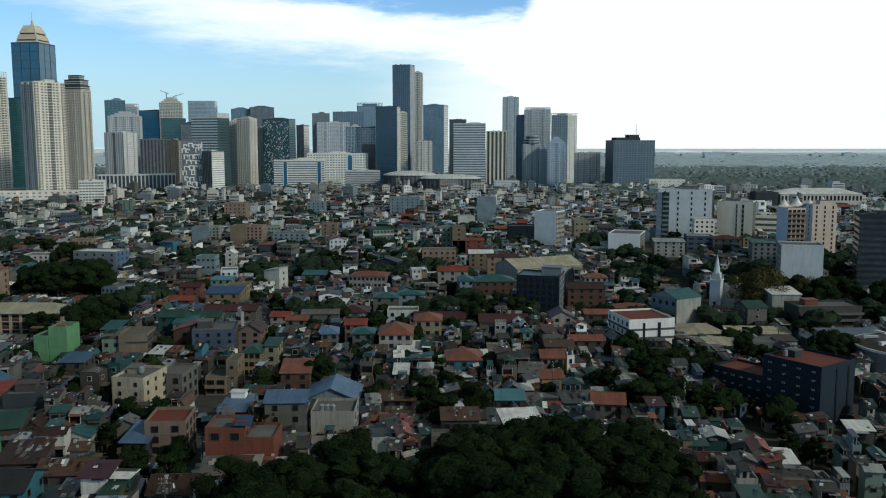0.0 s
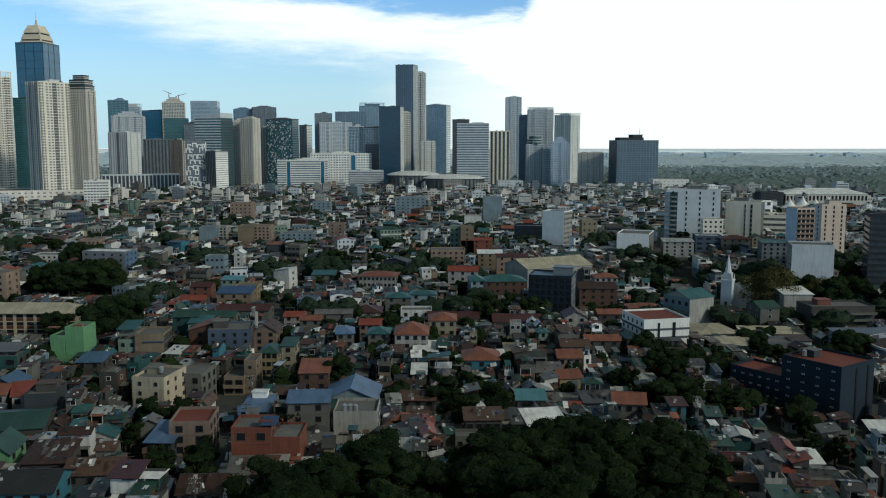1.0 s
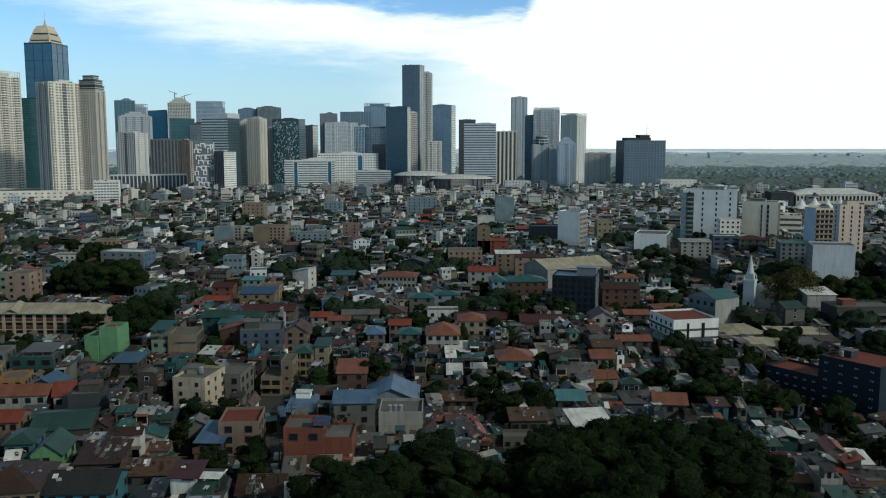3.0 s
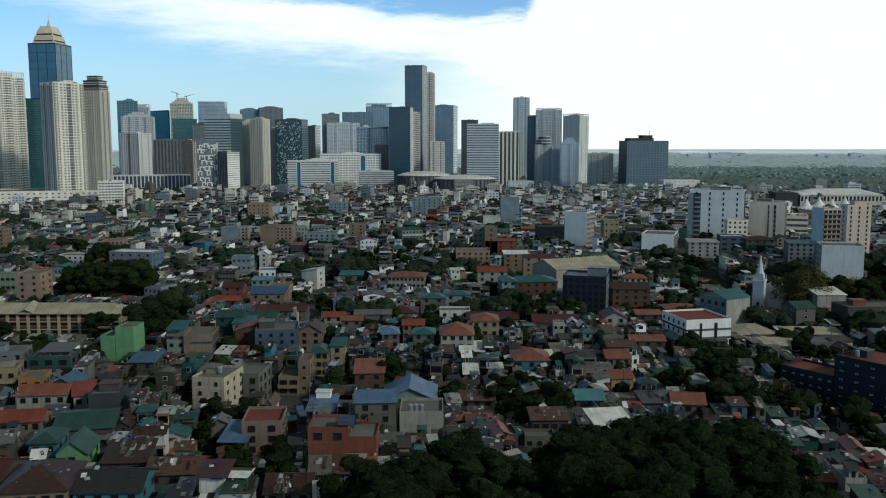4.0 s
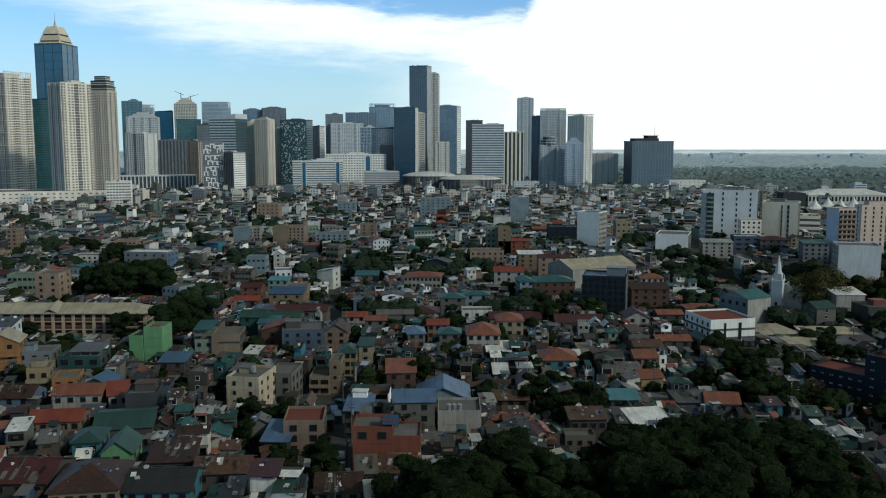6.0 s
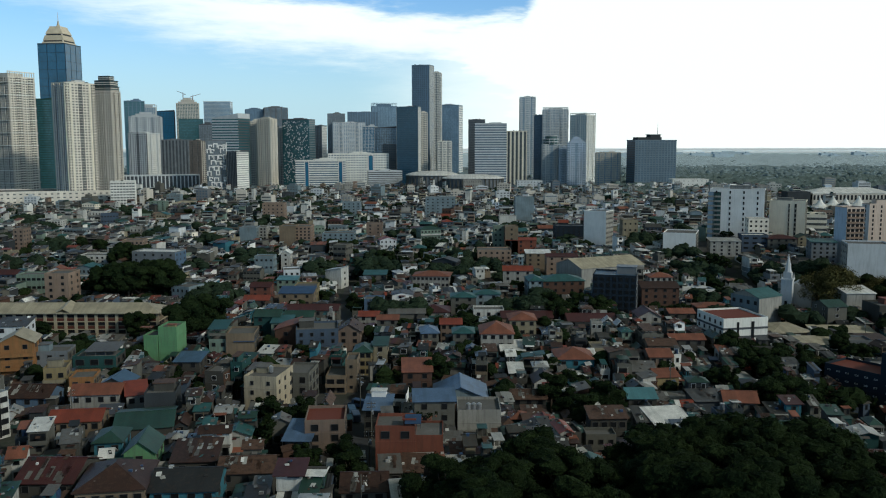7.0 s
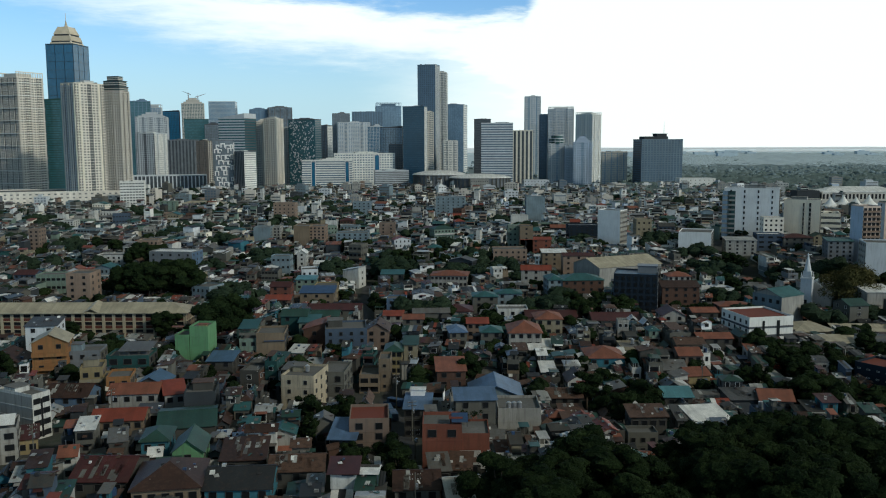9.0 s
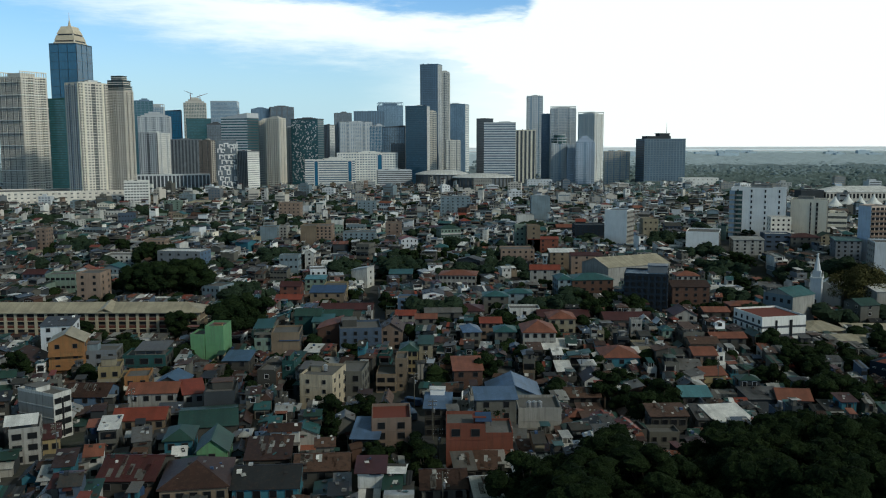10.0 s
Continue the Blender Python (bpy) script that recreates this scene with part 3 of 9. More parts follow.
            for sx in (-1, -0.33, 0.33, 1):
                top.box(sx * w * q * 0.47 - 0.5, sx * w * q * 0.47 + 0.5, -d * q * 0.49, -d * q * 0.46, h + crown_h * z0, h + crown_h * z1, WALLS["slate"])
    elif crown == "round":
        top.tube(0, 0, h, h + crown_h * 0.62, w * 0.44, w * 0.44, GLASS["green"], 20)
        top.tube(0, 0, h + crown_h * 0.62, h + crown_h, w * 0.34, w * 0.34, GLASS["green"], 20)
        for z0, q in ((0.28, 0.455), (0.58, 0.47), (0.93, 0.36)):
            top.tube(0, 0, h + crown_h * z0, h + crown_h * (z0 + 0.07), w * q, w * q, mat, 20)
        for k in range(10):
            a = 0.6283 * k
            top.box(w * 0.45 * math.cos(a) - 0.35, w * 0.45 * math.cos(a) + 0.35, w * 0.45 * math.sin(a) - 0.35, w * 0.45 * math.sin(a) + 0.35, h, h + crown_h * 0.6, mat)
    if top.v:
        part("roof_plant", top, t, kind="stuff")
    if podium:
        pw, pd, ph, pm = podium
        p = Shape()
        p.box(-pw / 2, pw / 2, -pd / 2, pd / 2, -2, ph, GLASS["room"])
        for side, width, off in (("f", pw, pd / 2), ("r", pd, pw / 2), ("l", pd, pw / 2)):
            facade(p, width, 0.2, ph, off, side, max(2, round(ph / 4)), max(3, round(width / 5)), "grid", WALLS[pm], 0.4, 0.5, 0.4)
        p.box(-pw / 2 - 0.5, pw / 2 + 0.5, -pd / 2 - 0.5, pd / 2 + 0.5, ph, ph + 0.9, WALLS[pm], None, True)
        part("podium", p, t)
    return t


# ---- houses and middle-sized buildings ----
WINDOWS = {}


def window_mesh(w, h, trim=None, part_of=""):
    """A window: frame proud of the wall round a recessed dark pane; origin at its middle on the wall's face, looking along -y.
    part_of: "frame" or "pane" alone, or both in one."""
    key = (round(w, 1), round(h, 1), trim and trim.name, part_of)
    if key not in WINDOWS:
        s, tm, b = Shape(), trim or FRAME, 0.06
        rings = [(w / 2 + b, h / 2 + b, 0.0), (w / 2 + b, h / 2 + b, -0.13), (w / 2, h / 2, -0.13), (w / 2, h / 2, -0.04)]
        vs = [(sx * a, y, sz * c) for a, c, y in rings for sx, sz in ((-1, -1), (1, -1), (1, 1), (-1, 1))]
        if part_of != "pane":
            s.add(vs, [(k * 4 + i, k * 4 + (i + 1) % 4, k * 4 + 4 + (i + 1) % 4, k * 4 + 4 + i) for k in range(3) for i in range(4)], tm)
        if part_of == "pane":
            s.box(-w / 2, w / 2, -0.042, -0.012, -h / 2, h / 2, GLASS["window"], None, True)
        elif not part_of:
            s.f.append((12, 13, 14, 15))
            s.m.append(s.slot(GLASS["window"]))
        WINDOWS[key] = s.mesh(part_of or "window")
    return WINDOWS[key]


def roof_shape(s, kind, w, d, h, rise, over, mat, wall):
    """Adds a roof over a w x d box of eaves height h; gable ends go into wall."""
    W, D, th = w / 2 + over, d / 2 + over, 0.14
    if kind == "gable":          # ridge along x
        k = over * rise / (d / 2)
        for sgn in (-1, 1):
            pts = [(-W, sgn * D, h - k), (W, sgn * D, h - k), (W, 0, h + rise), (-W, 0, h + rise)]
            s.slab(pts if sgn < 0 else pts[::-1], th, mat)
        s.box(-W, W, -0.16, 0.16, h + rise - 0.05, h + rise + 0.09, mat)
        for sx in (-1, 1):
            tri = [(sx * w / 2, -d / 2, h), (sx * w / 2, d / 2, h), (sx * w / 2, 0, h + rise - th)]
            s.add(tri if sx > 0 else tri[::-1], [(0, 1, 2)], wall)
    elif kind == "gable_y":      # ridge along y
        k = over * rise / (w / 2)
        for sgn in (-1, 1):
            pts = [(sgn * W, -D, h - k), (0, -D, h + rise), (0, D, h + rise), (sgn * W, D, h - k)]
            s.slab(pts if sgn < 0 else pts[::-1], th, mat)
        s.box(-0.16, 0.16, -D, D, h + rise - 0.05, h + rise + 0.09, mat)
        for sy in (-1, 1):
            tri = [(-w / 2, sy * d / 2, h), (w / 2, sy * d / 2, h), (0, sy * d / 2, h + rise - th)]
            s.add(tri if sy < 0 else tri[::-1], [(0, 1, 2)], wall)
    elif kind == "hip":
        if w >= d:
            a, b = (-(w - d) / 2, 0, h + rise), ((w - d) / 2, 0, h + rise)
        else:
            a, b = (0, -(d - w) / 2, h + rise), (0, (d - w) / 2, h + rise)
        c = [(-W, -D, h), (W, -D, h), (W, D, h), (-W, D, h)]
        if w >= d:
            fs = [(c[0], c[1], b, a), (c[1], c[2], b), (c[2], c[3], a, b), (c[3], c[0], a)]
        else:
            fs = [(c[0], c[1], a), (c[1], c[2], b, a), (c[2], c[3], b), (c[3], c[0], a, b)]
        for f in fs:
            s.add(list(f), [tuple(range(len(f)))], mat)
        s.box(-W, W, -D, D, h - 0.22, h - 0.01, mat, None, True)
    elif kind == "shed":
        s.slab([(-W, -D, h + 0.1), (W, -D, h + 0.1), (W, D, h + rise), (-W, D, h + rise)], th, mat)
        for sx in (-1, 1):
            tri = [(sx * w / 2, -d / 2, h), (sx * w / 2, d / 2, h), (sx * w / 2, d / 2, h + rise - th)]
            s.add(tri if sx > 0 else tri[::-1], [(0, 1, 2)], wall)
        s.add([(-w / 2, d / 2, h), (w / 2, d / 2, h), (w / 2, d / 2, h + rise - th), (-w / 2, d / 2, h + rise - th)], [(3, 2, 1, 0)], wall)
    elif kind == "shed_x":
        s.slab([(-W, -D, h + 0.1), (W, -D, h + rise), (W, D, h + rise), (-W, D, h + 0.1)], th, mat)
        for sy in (-1, 1):
            tri = [(-w / 2, sy * d / 2, h), (w / 2, sy * d / 2, h), (w / 2, sy * d / 2, h + rise - th)]
            s.add(tri if sy < 0 else tri[::-1], [(0, 1, 2)], wall)
        s.add([(w / 2, -d / 2, h), (w / 2, d / 2, h), (w / 2, d / 2, h + rise - th), (w / 2, -d / 2, h + rise - th)], [(0, 1, 2, 3)], wall)
    else:                        # flat, with a parapet
        p, q = 0.7 if kind == "flat" else 1.1, 0.18
        a = [(-w / 2, -d / 2), (w / 2, -d / 2), (w / 2, d / 2), (-w / 2, d / 2)]
        i = [(-w / 2 + q, -d / 2 + q), (w / 2 - q, -d / 2 + q), (w / 2 - q, d / 2 - q), (-w / 2 + q, d / 2 - q)]
        vs = [(x, y, h - 0.02) for x, y in a] + [(x, y, h + p) for x, y in a] + [(x, y, h + p) for x, y in i] + [(x, y, h) for x, y in i]
        fs = []
        for k in range(4):
            j = (k + 1) % 4
            fs += [(k, j, j + 4, k + 4), (k + 4, j + 4, j + 8, k + 8), (k + 8, j + 8, j + 12, k + 12)]
        s.add(vs, fs, wall)
        s.add([(x, y, h + 0.004) for x, y in i], [(0, 1, 2, 3)], mat)


def roof_at(kind, u, v, w, d, rise):
    """Height of a roof above its eaves at u, v from the middle."""
    if kind == "gable":
        return rise * max(0.0, 1 - abs(v) / (d / 2))
    if kind == "gable_y":
        return rise * max(0.0, 1 - abs(u) / (w / 2))
    if kind == "shed":
        return 0.1 + (rise - 0.1) * (v / d + 0.5)
    if kind == "shed_x":
        return 0.1 + (rise - 0.1) * (u / w + 0.5)
    if kind == "hip":
        return rise * max(0.0, 1 - max(abs(u) / (w / 2), abs(v) / (d / 2)))
    return 0.0


def scraps(c, r, kind, cx, cy, w, d, h, rise, n):
    """Loose sheets, boards, pails and weights lying on a roof."""
    for _ in range(n):
        u, v = r.uniform(-0.44, 0.44) * w, r.uniform(-0.46, 0.40) * d
        z = h + roof_at(kind, u, v, w, d, rise) + 0.1
        if r.random() < 0.7:
            a, bw, bl = r.uniform(-0.5, 0.5), r.uniform(0.15, 0.5), r.uniform(0.5, 1.3)
            dz = (roof_at(kind, u, v + bl, w, d, rise) - roof_at(kind, u, v, w, d, rise)) if abs(v + bl) < d / 2 else 0.1
            p = [(-bw, 0.0), (bw, 0.0), (bw, bl), (-bw, bl)]
            c.slab([(cx + u + x * math.cos(a) - y * math.sin(a), cy + v + x * math.sin(a) + y * math.cos(a), z + dz * y / bl + r.uniform(0, 0.08)) for x, y in p], 0.04,
                   ROOFS[r.choice(("silver", "weathered", "white", "rust", "dark", "brown", "silver", "weathered", "teal"))])
        else:
            q = r.uniform(0.15, 0.4)
            c.box(cx + u - q, cx + u + q, cy + v - q, cy + v + q, z - 0.3, z + q, r.choice((ROOFS["white"], ROOFS["tarp"], ROOFS["dark"], WALLS["concrete"], ROOFS["silver"])))


def building(name, x, y, w, d, h, rot, wall="offwhite", roof="flat", roof_mat="slab", floors=3, cols=4, side_cols=3, rise=1.8, over=0.5, label="",
             win=(1.3, 1.3), separate=True, side_wall=None, band=None, skip=0, extras=(), group="", category="building", trim=None, base=None):
    """A building whose front wall's middle stands at (x, y) and which reaches d back along its own y."""
    c, s_ = math.cos(radians(rot)), math.sin(radians(rot))
    cx, cy = x - s_ * d / 2, y + c * d / 2
    if name == "house" and not skip and h / floors > 3.4:
        floors = round(h / 3.0)
        skip = max(0, floors - 4)
    z = ground_z(cx, cy) if base is None else base
    t = thing(name, cx, cy, z, rot, label or "plain rendered building among crowded houses", category, group)
    FOOT.append((cx, cy, w / 2, d / 2, rot))
    b = Shape()
    fm, sm = WALLS[wall], WALLS[side_wall or wall]
    vs = [(-w / 2, -d / 2, -4), (w / 2, -d / 2, -4), (w / 2, d / 2, -4), (-w / 2, d / 2, -4), (-w / 2, -d / 2, h), (w / 2, -d / 2, h), (w / 2, d / 2, h), (-w / 2, d / 2, h)]
    if sm is fm:
        b.add(vs, [(0, 1, 5, 4), (1, 2, 6, 5), (2, 3, 7, 6), (3, 0, 4, 7)], fm)
    else:
        b.add(vs, [(0, 1, 5, 4), (2, 3, 7, 6)], fm)
        b.add(vs, [(1, 2, 6, 5), (3, 0, 4, 7)], sm)
    fh = h / floors
    part("wall", b, t)
    for k in range(1, floors if h / floors > 2 and (band or cy < 300) else 1):
        e, lo, hi = (0.12, 0.5, 0.3) if band else (0.07, 0.12, 0.1)
        q = Shape()
        q.box(-w / 2 - e, w / 2 + e, -d / 2 - e, d / 2 + e, k * fh - lo, k * fh + hi, WALLS[band] if band else fm, None, True)
        part("floor_band", q, t)
    r = Shape()
    roof_shape(r, roof, w, d, h, rise, over, ROOFS[roof_mat], fm)
    rp = part("roof", r, t)
    if cy < 245 and roof in ("gable", "shed") and roof_mat in ("rust", "brown", "grey", "weathered", "maroon", "silver"):            # odd sheets nailed over the slope that faces the lane
        q = hashed("patch", name, x, y)
        y0, y1, z0, z1 = (-d / 2 - over, d / 2 + over, h + 0.1, h + rise) if roof == "shed" else (-d / 2 - over, 0, h - (over * rise / (d / 2) if roof == "gable" else 0), h + rise)
        for _ in range(int(w * 1.5)):
            pw, pl = q.uniform(0.7, 1.0), q.uniform(1.6, 3.4)
            a = q.uniform(0.02, 0.7)
            b2 = min(0.97, a + pl / (y1 - y0))
            lim = w / 2 * (1 - (b2 if roof == "hip" else 0)) - pw
            px = q.uniform(-1, 1) * max(0.2, lim)
            tilt = q.uniform(-0.1, 0.1)
            f = lambda u, k: (px + u * pw / 2 + tilt * k, y0 + (y1 - y0) * k, z0 + (z1 - z0) * k + 0.06)
            g = Shape()
            g.slab([f(-1, a), f(1, a), f(1, b2), f(-1, b2)], 0.04, ROOFS[q.choice((roof_mat, roof_mat, roof_mat, roof_mat, roof_mat, "rust", "weathered", "weathered", "silver"))])
            part("roof_sheet", g, t)
    if cy < 330 and name == "house" and roof_mat in ("rust", "brown", "grey", "weathered", "maroon", "silver", "dark"):
        c, q = Shape(), hashed("scraps", x, y)
        scraps(c, q, roof, 0, 0, w, d, h, rise, int(w * d * 0.07) + 1)
        part("roof_debris", c, t, kind="stuff")
    joined = Shape()
    ww, wh = win
    for side, n, width, off, ang in (("f", cols, w, d / 2, 0), ("r", side_cols, d, w / 2, 90), ("l", side_cols, d, w / 2, -90)):
        if not n:
            continue
        me = window_mesh(min(ww, width / n * 0.72), min(wh, fh * 0.62), trim, "frame")
        pane = window_mesh(min(ww, width / n * 0.72), min(wh, fh * 0.62), None, "pane")
        if cy > 212:                                             # farther off, frame and pane are one
            me = window_mesh(min(ww, width / n * 0.72), min(wh, fh * 0.62), trim)
        for k in range(floors):
            for i in range(n):
                if k < skip:
                    continue
                u = -width / 2 + (i + 0.5) * width / n
                zc = (k + 0.54) * fh
                px, py = {"f": (u, -off), "r": (off, u), "l": (-off, -u)}[side]
                if separate:
                    o = part("window", me, t)
                    o.location, o.rotation_euler = (px, py, zc), (0, 0, radians(ang))
                    if cy <= 212:
                        part("pane", pane, o)
                else:
                    hw, hh = min(ww, width / n * 0.72) / 2, min(wh, fh * 0.62) / 2
                    if side == "f":
                        joined.box(u - hw, u + hw, -off - 0.1, -off + 0.02, zc - hh, zc + hh, GLASS["window"], None, True)
                    elif side == "r":
                        joined.box(off - 0.02, off + 0.1, u - hw, u + hw, zc - hh, zc + hh, GLASS["window"], None, True)
                    else:
                        joined.box(-off - 0.1, -off + 0.02, u - hw, u + hw, zc - hh, zc + hh, GLASS["window"], None, True)
    if joined.v:
        part("window_band", joined, t, kind="stuff")
    for e in extras:
        e(t, w, d, h)
    return t


def tank_mesh():
    if "tank" not in WINDOWS:
        s = Shape()
        s.tube(0, 0, 0.35, 1.9, 0.62, 0.62, STEEL, 12, False)
        s.tube(0, 0, 1.9, 2.2, 0.62, 0.2, STEEL, 12)
        for i in range(4):
            a = 0.785 + 1.571 * i
            s.box(0.45 * math.cos(a) - 0.05, 0.45 * math.cos(a) + 0.05, 0.45 * math.sin(a) - 0.05, 0.45 * math.sin(a) + 0.05, 0, 0.5, ROOFS["grey"])
        WINDOWS["tank"] = s.mesh("water_tank")
    return WINDOWS["tank"]


def tanks(*spots):
    def put(t, w, d, h):
        for u, v in spots:
            o = part("water_tank", tank_mesh(), t, "steel water tank")
            o.location = (u * w / 2, v * d / 2, h + 0.03)
    return put


def rooftop_room(u, v, rw, rd, rh, wall, roof="slab"):
    def put(t, w, d, h):
        s = Shape()
        s.box(u * w / 2 - rw / 2, u * w / 2 + rw / 2, v * d / 2 - rd / 2, v * d / 2 + rd / 2, h, h + rh, WALLS[wall])
        s.box(u * w / 2 - rw / 2 - 0.25, u * w / 2 + rw / 2 + 0.25, v * d / 2 - rd / 2 - 0.25, v * d / 2 + rd / 2 + 0.25, h + rh, h + rh + 0.2, ROOFS[roof], None, True)
        part("rooftop_room", s, t)
    return put


def glass_strip(u, width, glass):
    """A glazed strip with sills from base to roof on the front."""
    def put(t, w, d, h):
        s = Shape()
        x0, x1 = u * w / 2 - width / 2, u * w / 2 + width / 2
        s.box(x0, x1, -d / 2 - 0.1, -d / 2 + 0.02, 3, h - 1.5, GLASS[glass], None, True)
        n = round(h / 3.8)
        for k in range(1, n):
            s.box(x0 - 0.1, x1 + 0.1, -d / 2 - 0.3, -d / 2, 3 + (h - 4.5) * k / n - 0.6, 3 + (h - 4.5) * k / n + 0.6, WALLS["offwhite"], None, True)
        part("glazed_strip", s, t)
    return put


def dark_strip(u, width):
    """A recessed stair strip from base to roof, dark against the wall."""
    def put(t, w, d, h):
        s = Shape()
        s.box(u * w / 2 - width / 2, u * w / 2 + width / 2, -d / 2 - 0.14, -d / 2 + 0.02, 0.5, h - 0.8, GLASS["window"], None, True)
        part("stair_strip", s, t)
    return put


def lean_to(u, width, depth, z, mat):
    """A sloping sheet roof over a terrace along the front."""
    def put(t, w, d, h):
        s = Shape()
        x0, x1 = u * w / 2 - width / 2, u * w / 2 + width / 2
        s.slab([(x0, -d / 2 - 0.5, h + z), (x1, -d / 2 - 0.5, h + z), (x1, -d / 2 + depth, h + z + 0.9), (x0, -d / 2 + depth, h + z + 0.9)], 0.1, ROOFS[mat])
        for px in (x0 + 0.15, x1 - 0.15):
            for py, pz in ((-d / 2 + 0.1, z), (-d / 2 + depth - 0.2, z + 0.75)):
                s.box(px - 0.06, px + 0.06, py - 0.06, py + 0.06, h, h + pz, ROOFS["grey"])
        part("terrace_roof", s, t)
    return put


def balconies(floors, wall, depth=1.1):
    def put(t, w, d, h):
        fh = h / floors
        for k in range(1, floors):
            s = Shape()
            s.box(-w / 2, w / 2, -d / 2 - depth, -d / 2, k * fh - 0.15, k * fh, WALLS[wall], None, True)
            s.box(-w / 2, w / 2, -d / 2 - depth, -d / 2 - depth + 0.1, k * fh, k * fh + 0.95, WALLS[wall], None, True)
            for sx in (-1, 1):
                s.box(sx * w / 2 - 0.06, sx * w / 2 + 0.06, -d / 2 - depth + 0.1, -d / 2, k * fh, k * fh + 0.95, WALLS[wall])
            part("balcony", s, t)
    return put


def side_block(u, v, bw, bd, bh, wall, roof="slab", windows=0, rim=0.6):
    """A lower or higher block of the same house, u and v metres from its middle, with its own parapet and a few windows."""
    def put(t, w, d, h):
        b, f = Shape(), Shape()
        b.box(u - bw / 2, u + bw / 2, v - bd / 2, v + bd / 2, -4, bh - 0.02, WALLS[wall])
        for a in ((u - bw / 2 - 0.05, u + bw / 2 + 0.05, v - bd / 2 - 0.05, v - bd / 2 + 0.15), (u - bw / 2 - 0.05, u + bw / 2 + 0.05, v + bd / 2 - 0.15, v + bd / 2 + 0.05),
                  (u - bw / 2 - 0.05, u - bw / 2 + 0.15, v - bd / 2 + 0.16, v + bd / 2 - 0.16), (u + bw / 2 - 0.15, u + bw / 2 + 0.05, v - bd / 2 + 0.16, v + bd / 2 - 0.16)):
            f.box(*a, bh - 0.3, bh + rim, WALLS[wall], None, True)
        f.box(u - bw / 2 + 0.16, u + bw / 2 - 0.16, v - bd / 2 + 0.16, v + bd / 2 - 0.16, bh - 0.2, bh + 0.03, ROOFS[roof])
        block = part("side_block", b, t)
        part("deck", f, block)
        floors = max(1, round(bh / 3.0))
        for k in range(floors if windows else 0):
            for i in range(windows):
                o = part("window", window_mesh(1.1, 1.2), block)
                o.location = (u - bw / 2 + bw * (i + 0.5) / windows, v - bd / 2, (k + 0.55) * bh / floors)
    return put


def roof_garden(u, v, gw, gd, seed):
    """Potted shrubs along a roof deck."""
    def put(t, w, d, h):
        r, s = random.Random(seed), Shape()
        for _ in range(int(gw * gd * 0.8)):
            x, y, q = u + r.uniform(-0.5, 0.5) * gw, v + r.uniform(-0.5, 0.5) * gd, r.uniform(0.3, 0.6)
            s.tube(x, y, h, h + 0.3, 0.18, 0.22, ROOFS["terracotta"], 6)
            leaf_cloud(s, r, x, y, h + 0.3 + q, q, q, q, 26, 0.16, LEAF)
        part("roof_plants", s, t, "potted shrubs on the deck", kind="stuff")
    return put


def open_frame(u, width, z, mat, rail):
    """A deck under posts and a sheet roof, with washing lines' rail along the edge."""
    def put(t, w, d, h):
        s = Shape()
        x0, x1 = u - width / 2, u + width / 2
        for i in range(4):
            px = x0 + (x1 - x0) * i / 3
            for py in (-d / 2 + 0.15, d / 2 - 0.2):
                s.box(px - 0.1, px + 0.1, py - 0.1, py + 0.1, h, h + z, WALLS[rail])
        s.box(x0, x1, -d / 2 + 0.02, -d / 2 + 0.12, h, h + 0.9, WALLS[rail], None, True)
        s.slab([(x0 - 0.4, -d / 2 - 0.5, h + z), (x1 + 0.4, -d / 2 - 0.5, h + z), (x1 + 0.4, d / 2 + 0.3, h + z + 0.7), (x0 - 0.4, d / 2 + 0.3, h + z + 0.7)], 0.1, ROOFS[mat])
        part("roof_terrace", s, t)
    return put


# ---- trees ----
def leaf_cloud(s, r, cx, cy, cz, rx, ry, rz, n, size, mat, flat=0.0):
    """Small tilted leaf sprays, denser towards the lobe's skin."""
    for _ in range(n):
        a, b = r.uniform(0, 6.283), math.acos(r.uniform(-0.75, 1))
        q = r.uniform(0.55, 1.06)
        px, py, pz = cx + rx * q * math.sin(b) * math.cos(a), cy + ry * q * math.sin(b) * math.sin(a), cz + rz * q * math.cos(b)
        nrm = Vector((math.sin(b) * math.cos(a) + r.uniform(-0.7, 0.7), math.sin(b) * math.sin(a) + r.uniform(-0.7, 0.7), math.cos(b) + r.uniform(-0.4, 0.8)))
        nrm = nrm * (1 - flat) + Vector((0.15, -0.25, 1)) * flat
        u = nrm.orthogonal().normalized()
        v = nrm.normalized().cross(u)
        k1, k2, g = size * r.uniform(0.5, 1.3), size * r.uniform(0.35, 0.9), r.uniform(0, 6.283)
        u, v = u * math.cos(g) + v * math.sin(g), v * math.cos(g) - u * math.sin(g)
        p = Vector((px, py, pz))
        s.add([tuple(p - u * k1), tuple(p - v * k2), tuple(p + u * k1), tuple(p + v * k2)], [(0, 1, 2, 3)], mat)


def limb(s, p, q, r0, r1, mat, n=6):
    p, q = Vector(p), Vector(q)
    ax = (q - p).normalized()
    u = ax.orthogonal().normalized()
    v = ax.cross(u)
    vs = [tuple(c + (u * math.cos(6.2832 * i / n) + v * math.sin(6.2832 * i / n)) * rr) for c, rr in ((p, r0), (q, r1)) for i in range(n)]
    s.add(vs, [(i, (i + 1) % n, (i + 1) % n + n, i + n) for i in range(n)], mat)


